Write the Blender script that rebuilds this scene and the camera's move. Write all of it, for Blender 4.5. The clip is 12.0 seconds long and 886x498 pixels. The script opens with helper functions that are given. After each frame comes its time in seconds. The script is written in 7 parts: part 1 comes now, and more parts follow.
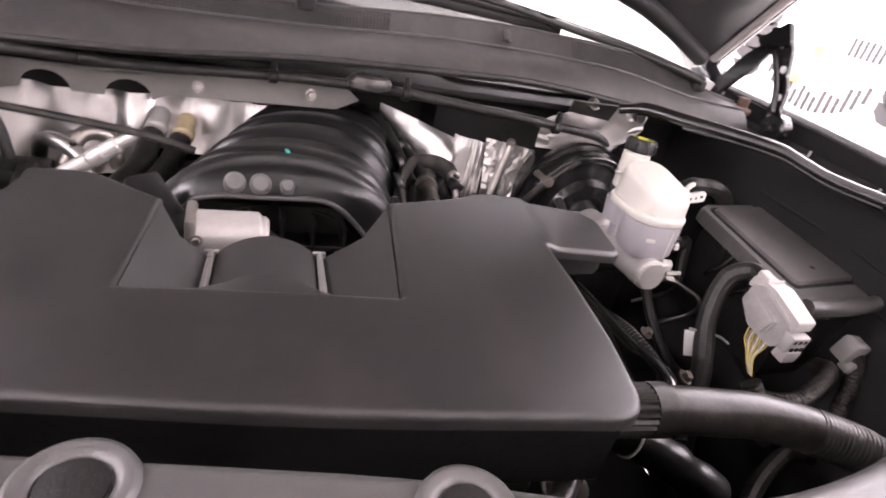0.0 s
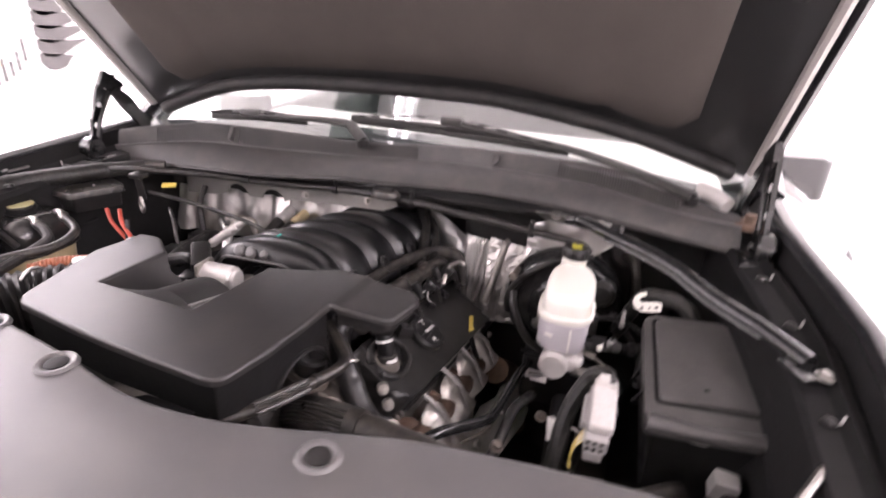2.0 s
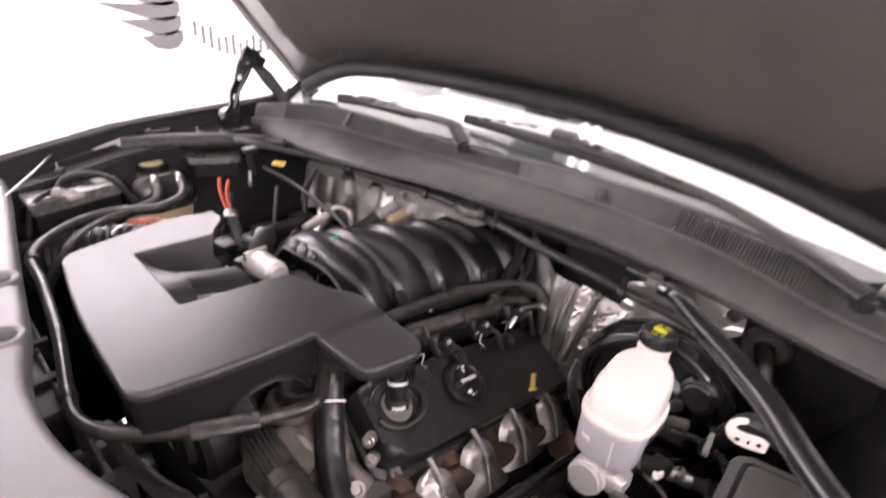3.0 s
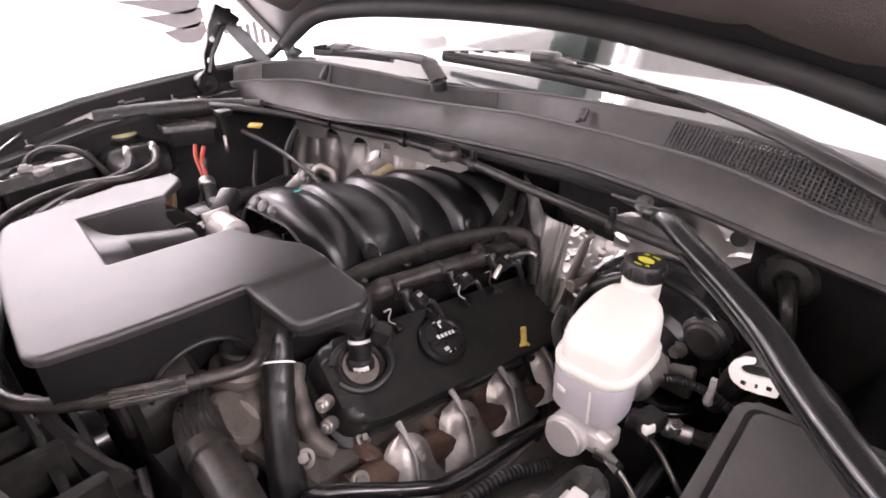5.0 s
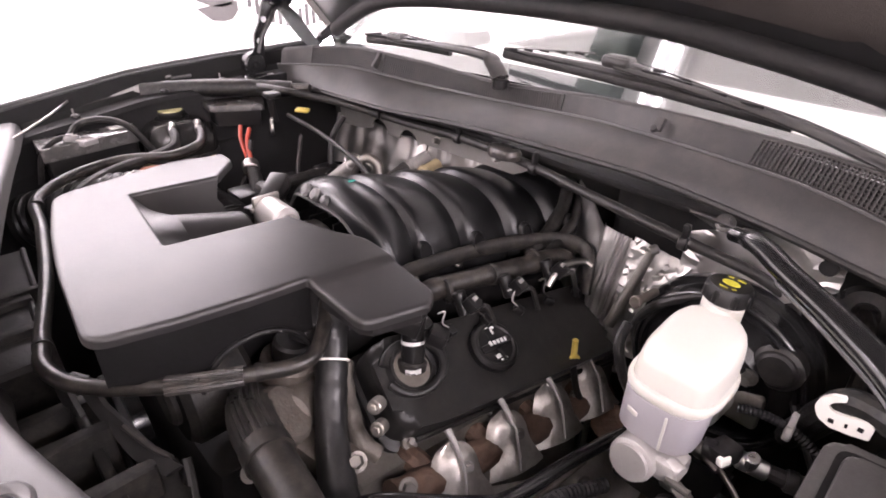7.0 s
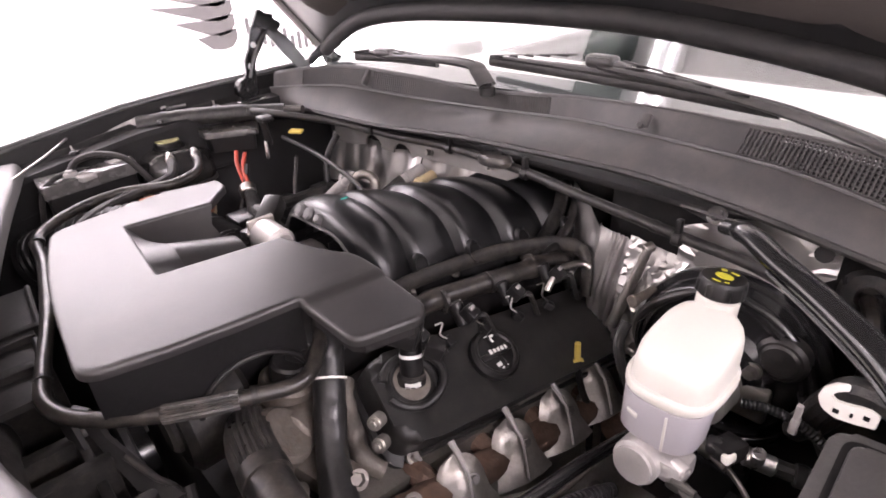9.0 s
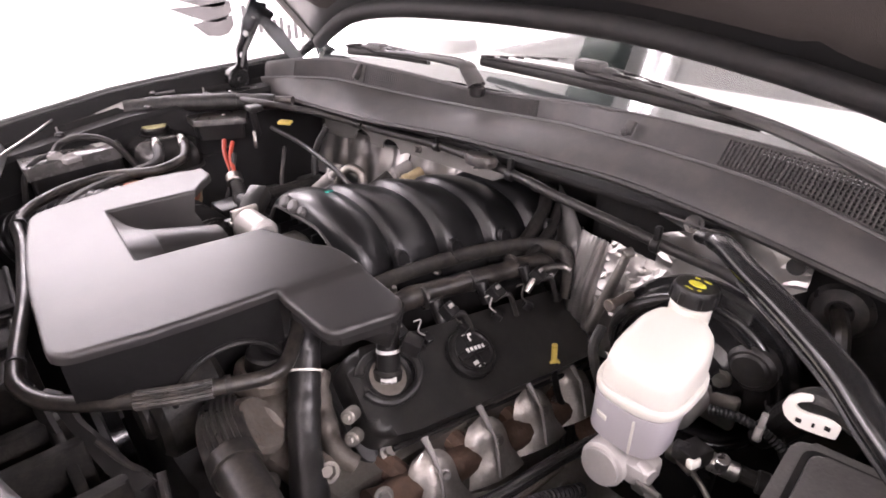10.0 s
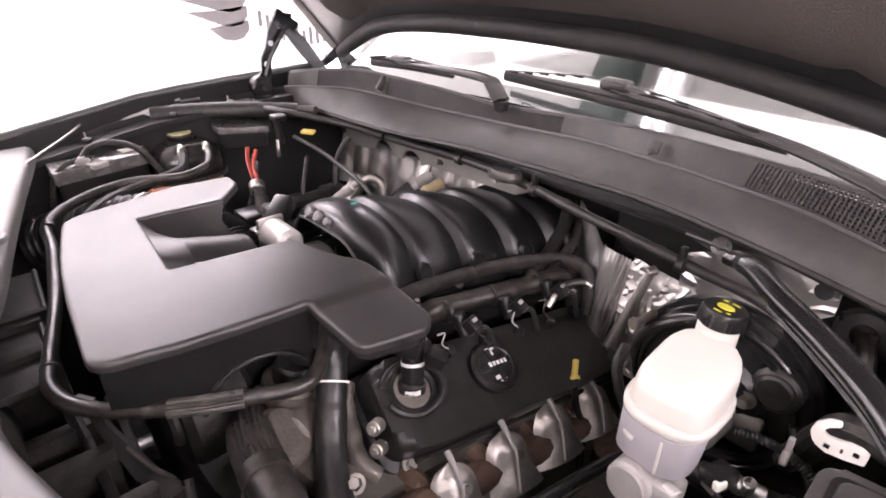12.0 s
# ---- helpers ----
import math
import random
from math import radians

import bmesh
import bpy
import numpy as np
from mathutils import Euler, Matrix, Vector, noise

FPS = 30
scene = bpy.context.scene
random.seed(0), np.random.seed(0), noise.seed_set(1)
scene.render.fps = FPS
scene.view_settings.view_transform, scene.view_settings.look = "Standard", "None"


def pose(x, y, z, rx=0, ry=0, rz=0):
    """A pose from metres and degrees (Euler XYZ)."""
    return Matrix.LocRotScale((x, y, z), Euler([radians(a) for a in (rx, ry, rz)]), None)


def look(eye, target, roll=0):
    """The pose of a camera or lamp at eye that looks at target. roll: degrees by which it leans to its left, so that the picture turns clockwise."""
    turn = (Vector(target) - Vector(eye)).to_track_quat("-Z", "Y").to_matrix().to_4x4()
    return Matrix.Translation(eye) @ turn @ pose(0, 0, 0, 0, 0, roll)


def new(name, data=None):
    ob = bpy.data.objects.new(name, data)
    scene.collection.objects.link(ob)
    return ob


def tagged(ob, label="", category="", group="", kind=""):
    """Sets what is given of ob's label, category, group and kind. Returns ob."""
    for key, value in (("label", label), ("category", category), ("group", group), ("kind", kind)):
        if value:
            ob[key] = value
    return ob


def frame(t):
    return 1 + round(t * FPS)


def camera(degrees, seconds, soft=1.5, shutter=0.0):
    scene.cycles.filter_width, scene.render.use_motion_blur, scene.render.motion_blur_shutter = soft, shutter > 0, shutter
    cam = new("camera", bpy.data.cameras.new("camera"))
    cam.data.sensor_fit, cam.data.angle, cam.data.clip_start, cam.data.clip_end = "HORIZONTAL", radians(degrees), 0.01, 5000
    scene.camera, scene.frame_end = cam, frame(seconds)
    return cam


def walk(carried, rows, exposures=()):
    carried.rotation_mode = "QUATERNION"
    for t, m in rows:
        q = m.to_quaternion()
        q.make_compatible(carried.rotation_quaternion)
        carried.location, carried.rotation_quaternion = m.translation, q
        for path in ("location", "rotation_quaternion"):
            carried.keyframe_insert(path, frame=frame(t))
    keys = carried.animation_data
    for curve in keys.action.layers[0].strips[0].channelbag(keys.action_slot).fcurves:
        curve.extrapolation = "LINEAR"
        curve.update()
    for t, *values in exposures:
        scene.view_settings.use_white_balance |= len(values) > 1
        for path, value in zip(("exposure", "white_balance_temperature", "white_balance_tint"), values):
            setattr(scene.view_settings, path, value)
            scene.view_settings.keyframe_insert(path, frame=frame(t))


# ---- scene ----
cam = camera(76.0, 12.0, soft=1.8, shutter=0.5)
PATH = [
    (0, (-0.197, 0.260, 1.404), (0.1612, 1.0637, 0.9297), 13.63),
    (0.5, (-0.157, 0.256, 1.414), (0.2302, 1.0599, 0.9633), 11.13),
    (1, (0.063, 0.240, 1.475), (0.2951, 1.0925, 1.0080), 2.84),
    (1.5, (0.264, 0.191, 1.556), (0.1864, 1.0690, 1.0839), -3.03),
    (2, (0.437, 0.019, 1.601), (0.1806, 0.8910, 1.1837), 2.79),
    (2.5, (0.580, 0.127, 1.668), (0.1935, 0.9768, 1.3088), 5.04),
    (3, (0.577, 0.307, 1.609), (0.0081, 0.9913, 1.1534), 3.96),
    (3.2, (0.581, 0.343, 1.575), (0.0073, 1.0020, 1.0891), 2.99),
    (4.8, (0.619, 0.429, 1.516), (-0.0040, 1.0467, 1.0356), -2.34),
    (5, (0.627, 0.436, 1.517), (0.0057, 1.0498, 1.0302), -2.44),
    (5.5, (0.635, 0.434, 1.502), (0.0320, 1.0595, 1.0072), -0.41),
    (6, (0.638, 0.439, 1.494), (0.0373, 1.0640, 0.9956), -1.50),
    (6.5, (0.628, 0.432, 1.491), (0.0321, 1.0635, 0.9936), -0.83),
    (7, (0.557, 0.405, 1.512), (-0.0709, 1.0064, 1.0184), 1.36),
    (7.5, (0.566, 0.422, 1.508), (-0.0733, 1.0129, 1.0157), -1.75),
    (7.7, (0.569, 0.426, 1.513), (-0.0871, 1.0070, 1.0314), -3.62),
    (9.3, (0.577, 0.428, 1.511), (-0.0737, 1.0203, 1.0349), -2.97),
    (9.5, (0.579, 0.430, 1.511), (-0.0693, 1.0242, 1.0358), -2.71),
    (10, (0.586, 0.433, 1.514), (-0.0516, 1.0337, 1.0316), -0.29),
    (10.5, (0.582, 0.429, 1.513), (-0.0568, 1.0295, 1.0311), -0.42),
    (11, (0.571, 0.418, 1.524), (-0.0765, 1.0144, 1.0493), 0.33),
    (11.5, (0.567, 0.413, 1.530), (-0.0848, 1.0044, 1.0552), 0.31),
    (12, (0.569, 0.413, 1.528), (-0.0796, 1.0089, 1.0544), 0.64),
]
walk(cam, [(t, look(eye, target, roll)) for t, eye, target, roll in PATH], exposures=[(0.0, 0.15, 6400, 27), (12.0, 0.15, 6400, 27)])

# ---- world and lights ----
world = bpy.data.worlds.new("world")
scene.world = world
world.use_nodes = True
world.node_tree.nodes["Background"].inputs[0].default_value = (1.0, 0.98, 0.96, 1)
world.node_tree.nodes["Background"].inputs[1].default_value = 0.3


def area_lamp(name, at, target, w, h, power, colour=(1.0, 0.97, 0.95)):
    data = bpy.data.lights.new(name, "AREA")
    data.shape, data.size, data.size_y, data.energy, data.color = "RECTANGLE", w, h, power, colour
    ob = new(name, data)
    ob.matrix_world = look(at, target)
    return ob


# fluorescent rows under the ceiling
LAMPS = ((-3.5, -2.2), (3.5, -2.2), (-3.5, 1.6), (3.5, 1.6), (-3.5, 5.2), (3.5, 5.2))
for lx, ly in LAMPS:
    area_lamp("lamp", (lx, ly, 3.12), (lx, ly, 0), 0.6, 3.0, 170)

# ---- materials ----
def material(name, base, rough=0.5, metal=0.0, var=0.25, scale=8.0, fine=120.0, bump=0.05, dust=0.0, dust_colour=(0.25, 0.21, 0.17),
             rough_var=0.12, coat=0.0, spec=0.5):
    """Principled surface with blotches, grain, fine relief and some settled dust."""
    m = bpy.data.materials.new(name)
    m.use_nodes = True
    nt = m.node_tree
    b = nt.nodes["Principled BSDF"]
    link = nt.links.new

    def node(kind, **vals):
        n = nt.nodes.new(kind)
        for k, v in vals.items():
            n.inputs[k].default_value = v
        return n
    co = node("ShaderNodeTexCoord")
    big = node("ShaderNodeTexNoise", Scale=scale, Detail=5.0, Roughness=0.6)
    small = node("ShaderNodeTexNoise", Scale=fine, Detail=3.0, Roughness=0.6)
    link(co.outputs["Object"], big.inputs["Vector"])
    link(co.outputs["Object"], small.inputs["Vector"])
    ramp = node("ShaderNodeMapRange")
    ramp.inputs["To Min"].default_value, ramp.inputs["To Max"].default_value = 1 - var, 1 + var
    link(big.outputs["Fac"], ramp.inputs["Value"])
    grain = node("ShaderNodeMapRange")
    grain.inputs["To Min"].default_value, grain.inputs["To Max"].default_value = 1 - var * 0.5, 1 + var * 0.5
    link(small.outputs["Fac"], grain.inputs["Value"])
    mul = node("ShaderNodeMath")
    mul.operation = "MULTIPLY"
    link(ramp.outputs["Result"], mul.inputs[0])
    link(grain.outputs["Result"], mul.inputs[1])
    tint = node("ShaderNodeVectorMath")
    tint.operation = "SCALE"
    tint.inputs[0].default_value = base
    link(mul.outputs["Value"], tint.inputs["Scale"])
    colour = tint.outputs["Vector"]
    if dust:
        geo = node("ShaderNodeTexNoise", Scale=scale * 2.3, Detail=6.0, Roughness=0.7)
        link(co.outputs["Object"], geo.inputs["Vector"])
        dr = node("ShaderNodeMapRange")
        dr.inputs["From Min"].default_value, dr.inputs["From Max"].default_value = 0.42, 0.75
        dr.inputs["To Max"].default_value = dust
        link(geo.outputs["Fac"], dr.inputs["Value"])
        mix = nt.nodes.new("ShaderNodeMix")
        mix.data_type = "RGBA"
        link(dr.outputs["Result"], mix.inputs[0])
        link(colour, mix.inputs[6])
        mix.inputs[7].default_value = (*dust_colour, 1)
        colour = mix.outputs[2]
    link(colour, b.inputs["Base Color"])
    rr = node("ShaderNodeMapRange")
    rr.inputs["To Min"].default_value, rr.inputs["To Max"].default_value = max(rough - rough_var, 0.02), min(rough + rough_var, 1)
    link(big.outputs["Fac"], rr.inputs["Value"])
    link(rr.outputs["Result"], b.inputs["Roughness"])
    b.inputs["Metallic"].default_value = metal
    b.inputs["Coat Weight"].default_value = coat
    b.inputs["Coat Roughness"].default_value = 0.05
    b.inputs["Specular IOR Level"].default_value = spec
    if bump:
        bp = node("ShaderNodeBump", Strength=bump, Distance=0.002)
        link(small.outputs["Fac"], bp.inputs["Height"])
        link(bp.outputs["Normal"], b.inputs["Normal"])
    return m


COVER = material("moulded_black_plastic", (0.020, 0.019, 0.019), 0.38, var=0.12, scale=6, fine=900, bump=0.12, rough_var=0.05, dust=0.05)
FRONTPANEL = material("grey_moulded_panel", (0.085, 0.082, 0.082), 0.36, var=0.12, scale=6, fine=900, bump=0.12, rough_var=0.05, dust=0.08)
CONNECTOR = material("pale_connector_plastic", (0.36, 0.345, 0.335), 0.45, var=0.15, scale=40, fine=260, bump=0.1, dust=0.25, dust_colour=(0.25, 0.22, 0.19))
BOSSGREY = material("pale_boss_nylon", (0.10, 0.097, 0.095), 0.45, var=0.15, scale=40, fine=300, bump=0.05)
# pale grey for thin lines whose highlights are put into the colour
EDGELIGHT = material("edge_highlight_grey", (0.065, 0.063, 0.061), 0.42, var=0.12, scale=20, fine=400, bump=0.05)
CASTPALE = material("pale_cast_alloy", (0.52, 0.50, 0.48), 0.40, metal=0.35, var=0.15, scale=30, fine=260, bump=0.2, dust=0.1)
# pale plastic: the highlight on the scoop's creases put into the colour
RIBLIGHT = material("rib_highlight_plastic", (0.30, 0.29, 0.28), 0.30, var=0.15, scale=20, fine=400, bump=0.05)
GALV = material("galvanised_steel", (0.27, 0.262, 0.25), 0.42, metal=0.5, var=0.2, scale=18, fine=260, bump=0.1, dust=0.15)
TANKGREY = material("greyed_black_plastic", (0.028, 0.027, 0.0265), 0.30, var=0.35, scale=22, fine=300, bump=0.15, dust=0.25)
TANKBLACK = material("glossy_tank_plastic", (0.020, 0.0195, 0.019), 0.17, var=0.3, scale=22, fine=300, bump=0.06, rough_var=0.05, dust=0.06)
LIDGREY = material("matt_lid_plastic", (0.072, 0.069, 0.068), 0.34, var=0.4, scale=16, fine=260, bump=0.25, dust=0.3, dust_colour=(0.12, 0.11, 0.10))
GRIMY = material("grimy_alloy", (0.13, 0.115, 0.10), 0.6, metal=0.4, var=0.6, scale=30, fine=200, bump=0.5, dust=0.5, dust_colour=(0.10, 0.065, 0.04))
TANKRUBBER = material("dusty_hose_rubber", (0.0132, 0.0120, 0.0108), 0.36, var=0.4, scale=25, fine=220, bump=0.15, dust=0.2)
CASTING = material("stained_casting", (0.155, 0.140, 0.122), 0.55, metal=0.35, var=0.5, scale=26, fine=220, bump=0.45, dust=0.4, dust_colour=(0.12, 0.09, 0.06))
BATTLID = material("dusty_battery_lid", (0.085, 0.082, 0.079), 0.28, var=0.35, scale=24, fine=200, bump=0.12, dust=0.3, dust_colour=(0.20, 0.19, 0.17))
LEVER = material("off_white_lever", (0.48, 0.46, 0.44), 0.45, var=0.15, scale=50, fine=260, bump=0.15, dust=0.3, dust_colour=(0.30, 0.27, 0.24))
TAPE = material("glossy_wrinkled_tape", (0.010, 0.010, 0.0105), 0.34, var=0.4, scale=50, fine=110, bump=0.3, dust=0.05)
BEAMPAINT = material("grey_green_paint", (0.07, 0.10, 0.085), 0.5, var=0.15, scale=4, fine=80, bump=0.05)
# also used where the shade of undersides and hollows is put into colour
APRON = material("wing_and_shade_black", (0.0085, 0.0080, 0.0080), 0.55, var=0.4, scale=9, fine=160, bump=0.2, spec=0.18)
VALVEBLACK = material("valve_cover_nylon", (0.014, 0.0136, 0.0132), 0.42, rough_var=0.06, var=0.3, scale=18, fine=420, bump=0.15, dust=0.05, spec=0.34)
DULLRED = material("dull_red_sleeve", (0.42, 0.055, 0.03), 0.45, var=0.3, scale=30, fine=300, bump=0.1, dust=0.12)
WIPERDARK = material("worn_wiper_black", (0.030, 0.029, 0.028), 0.36, var=0.25, scale=20, fine=400, bump=0.08, dust=0.08)
PLASTIC = material("black_plastic", (0.0115, 0.0110, 0.0110), 0.34, var=0.3, scale=14, fine=500, bump=0.1, dust=0.03, spec=0.34)
DUSTY = material("dusty_black_plastic", (0.014, 0.013, 0.012), 0.55, var=0.4, scale=18, fine=300, bump=0.2, dust=0.16, spec=0.35)
MANIFOLD = material("manifold_nylon", (0.0090, 0.0089, 0.0092), 0.30, rough_var=0.015, var=0.1, scale=14, fine=900, bump=0.03, spec=0.45)
COWL = material("cowl_plastic", (0.0345, 0.0330, 0.0325), 0.50, var=0.15, scale=10, fine=600, bump=0.15, dust=0.12)
RUBBER = material("black_rubber", (0.0135, 0.0128, 0.0125), 0.46, var=0.4, scale=25, fine=220, bump=0.15, dust=0.10, spec=0.42)
LOOM = material("loom_tape", (0.010, 0.010, 0.0095), 0.46, var=0.5, scale=40, fine=260, bump=0.5, dust=0.10, spec=0.42)
PAINT = material("black_body_paint", (0.012, 0.012, 0.013), 0.22, var=0.1, scale=5, fine=300, bump=0.0, coat=0.8, rough_var=0.04)
CHASSIS = material("chassis_black", (0.0125, 0.0118, 0.0118), 0.6, var=0.4, scale=12, fine=200, bump=0.2, dust=0.04, spec=0.25)
BRACE = material("semi_gloss_black_steel", (0.0125, 0.0122, 0.0122), 0.19, var=0.2, scale=18, fine=500, bump=0.02, rough_var=0.05, spec=0.62)
FELT = material("hood_liner_felt", (0.070, 0.061, 0.055), 0.95, var=0.3, scale=4, fine=700, bump=0.8, spec=0.1)
HOODMETAL = material("hood_inner_steel", (0.011, 0.0106, 0.0106), 0.38, var=0.15, scale=6, fine=300, bump=0.02, coat=0.3)
HOODEDGE = material("hood_flange", (0.35, 0.33, 0.31), 0.4, metal=0.3, var=0.1, scale=6, fine=300, bump=0.02)
ALU = material("cast_aluminium", (0.38, 0.36, 0.33), 0.42, metal=0.9, var=0.3, scale=22, fine=260, bump=0.4, dust=0.25, dust_colour=(0.2, 0.17, 0.13))
ALUBRIGHT = material("machined_aluminium", (0.60, 0.59, 0.57), 0.30, metal=1.0, var=0.15, scale=30, fine=300, bump=0.1)
STEEL = material("zinc_steel", (0.34, 0.325, 0.305), 0.36, metal=1.0, var=0.2, scale=30, fine=260, bump=0.1)
SHIELD = material("stamped_heat_shield", (0.52, 0.50, 0.47), 0.38, metal=0.85, var=0.35, scale=30, fine=180, bump=0.4, dust=0.32, dust_colour=(0.22, 0.17, 0.12))
RUST = material("rusty_iron", (0.085, 0.052, 0.036), 0.85, var=0.6, scale=35, fine=180, bump=0.8, dust=0.3, dust_colour=(0.15, 0.085, 0.05))
WHITEPL = material("white_nylon", (0.80, 0.78, 0.72), 0.4, var=0.05, scale=12, fine=300, bump=0.05, dust=0.04, dust_colour=(0.5, 0.45, 0.36))
GREYPL = material("grey_connector", (0.30, 0.29, 0.28), 0.5, var=0.12, scale=30, fine=260, bump=0.1, dust=0.15)
YELLOW = material("yellow_plastic", (0.62, 0.47, 0.10), 0.45, var=0.2, scale=30, fine=200, bump=0.1, dust=0.2)
LABELYELLOW = material("yellow_ink", (0.62, 0.58, 0.05), 0.5, var=0.1, scale=60, fine=200, bump=0.0)
PAPER = material("white_ink", (0.72, 0.71, 0.69), 0.6, var=0.1, scale=60, fine=200, bump=0.0)
RED = material("red_cable_sheath", (0.55, 0.05, 0.03), 0.45, var=0.25, scale=40, fine=200, bump=0.1)
ORANGE = material("orange_conduit", (0.30, 0.09, 0.04), 0.6, var=0.25, scale=40, fine=200, bump=0.1, dust=0.2)
TAN = material("tan_coolant_plastic", (0.42, 0.34, 0.20), 0.4, var=0.3, scale=18, fine=200, bump=0.05, dust=0.2)
PALEYELLOW = material("faded_yellow_disc", (0.42, 0.39, 0.20), 0.5, var=0.25, scale=50, fine=200, bump=0.05, dust=0.2)
TEAL = material("teal_paint_mark", (0.03, 0.42, 0.34), 0.5, var=0.2, scale=60, fine=200, bump=0.0)
WALLPAINT = material("white_wall_paint", (0.86, 0.85, 0.84), 0.7, var=0.03, scale=1.5, fine=60, bump=0.02)
FLOORPAINT = material("pale_floor_paint", (0.80, 0.78, 0.75), 0.35, var=0.06, scale=2.0, fine=40, bump=0.02)
MURAL = material("grey_mural_paint", (0.085, 0.08, 0.08), 0.6, var=0.15, scale=5, fine=80, bump=0.0)
MURALSOFT = material("pale_mural_paint", (0.25, 0.24, 0.24), 0.6, var=0.15, scale=5, fine=80, bump=0.0)
MURALORANGE = material("orange_mural_paint", (0.80, 0.42, 0.16), 0.6, var=0.1, scale=5, fine=80, bump=0.0)
TYRE = material("tyre_rubber", (0.015, 0.015, 0.015), 0.8, var=0.2, scale=10, fine=120, bump=0.2)
DASH = material("dashboard_vinyl", (0.03, 0.03, 0.032), 0.6, var=0.1, scale=8, fine=400, bump=0.2)
# pale so that the glare on the windscreen is put into the dashboard
DASHGLARE = material("glare_pale_vinyl", (0.68, 0.65, 0.61), 0.7, var=0.08, scale=6, fine=300, bump=0.1)


def foil_material():
    m = material("crinkled_foil", (0.52, 0.507, 0.49), 0.40, metal=1.0, var=0.15, scale=20, fine=300, bump=0.0, rough_var=0.08)
    nt = m.node_tree
    co = nt.nodes.new("ShaderNodeTexCoord")
    v = nt.nodes.new("ShaderNodeTexVoronoi")
    v.inputs["Scale"].default_value = 16
    n = nt.nodes.new("ShaderNodeTexNoise")
    n.inputs["Scale"].default_value, n.inputs["Detail"].default_value = 12, 4
    add = nt.nodes.new("ShaderNodeMath")
    bp = nt.nodes.new("ShaderNodeBump")
    bp.inputs["Strength"].default_value, bp.inputs["Distance"].default_value = 0.45, 0.008
    nt.links.new(co.outputs["Object"], v.inputs["Vector"])
    nt.links.new(co.outputs["Object"], n.inputs["Vector"])
    nt.links.new(v.outputs["Distance"], add.inputs[0])
    nt.links.new(n.outputs["Fac"], add.inputs[1])
    nt.links.new(add.outputs["Value"], bp.inputs["Height"])
    nt.links.new(bp.outputs["Normal"], nt.nodes["Principled BSDF"].inputs["Normal"])
    return m


FOIL = foil_material()


def reservoir_material(name, colour, trans):
    m = material(name, colour, 0.38, var=0.05, scale=14, fine=300, bump=0.04, dust=0.05, dust_colour=(0.45, 0.40, 0.33))
    b = m.node_tree.nodes["Principled BSDF"]
    b.inputs["Subsurface Weight"].default_value = trans
    b.inputs["Subsurface Radius"].default_value = (1.0, 0.9, 0.75)
    b.inputs["Subsurface Scale"].default_value = 0.02
    return m


RESERVOIR = reservoir_material("translucent_white_nylon", (0.64, 0.62, 0.56), 0.25)
# lower bowls are greyer than the upper shell
RESERVOIRLOW = reservoir_material("greyer_nylon", (0.42, 0.402, 0.42), 0.2)


def glass_material():
    m = bpy.data.materials.new("windshield_glass")
    m.use_nodes = True
    b = m.node_tree.nodes["Principled BSDF"]
    b.inputs["Base Color"].default_value = (0.86, 0.92, 0.90, 1)
    b.inputs["Transmission Weight"].default_value = 1.0
    b.inputs["Roughness"].default_value = 0.03
    b.inputs["IOR"].default_value = 2.1
    return m


GLASS = glass_material()


def lamp_material():
    m = bpy.data.materials.new("lamp_diffuser")
    m.use_nodes = True
    b = m.node_tree.nodes["Principled BSDF"]
    b.inputs["Emission Color"].default_value = (1, 0.97, 0.95, 1)
    b.inputs["Emission Strength"].default_value = 6.0
    return m


DIFFUSER = lamp_material()

# ---- tools ----
def thing(name, base, label, category, group="", kind=""):
    """A top-level thing: an empty at its base, whose parts are children."""
    ob = new(name)
    ob.location = base
    ob["base"] = base
    ob.empty_display_size = 0.02
    return tagged(ob, label, category, group, kind)


def part(name, bm, mat, parent=None, label="", sharp=35):
    """Links a bmesh, given in world metres, as one mesh under its thing or part."""
    base = Vector((0, 0, 0))
    up = parent
    while up is not None and up.parent is not None:
        up = up.parent
    if up is not None:
        base = Vector(up.location)
    bmesh.ops.translate(bm, verts=bm.verts, vec=-base)
    bmesh.ops.recalc_face_normals(bm, faces=bm.faces)
    me = bpy.data.meshes.new(name)
    bm.to_mesh(me)
    bm.free()
    me.polygons.foreach_set("use_smooth", [True] * len(me.polygons))
    me.set_sharp_from_angle(angle=radians(sharp))
    me.materials.append(mat)
    ob = new(name, me)
    ob.parent = parent
    if label:
        ob["label"] = label
    return ob


def single(name, bm, mat, label, category, group="", kind="", sharp=35):
    """A thing that is one mesh, with its origin in its own middle."""
    c = sum((v.co for v in bm.verts), Vector()) / max(len(bm.verts), 1)
    bmesh.ops.translate(bm, verts=bm.verts, vec=-c)
    ob = part(name, bm, mat, None, "", sharp)
    ob.location = c
    return tagged(ob, label, category, group, kind)


def joined(*many):
    """One bmesh out of several."""
    out = bmesh.new()
    for bm in many:
        me = bpy.data.meshes.new("tmp")
        bm.to_mesh(me)
        bm.free()
        out.from_mesh(me)
        bpy.data.meshes.remove(me)
    return out


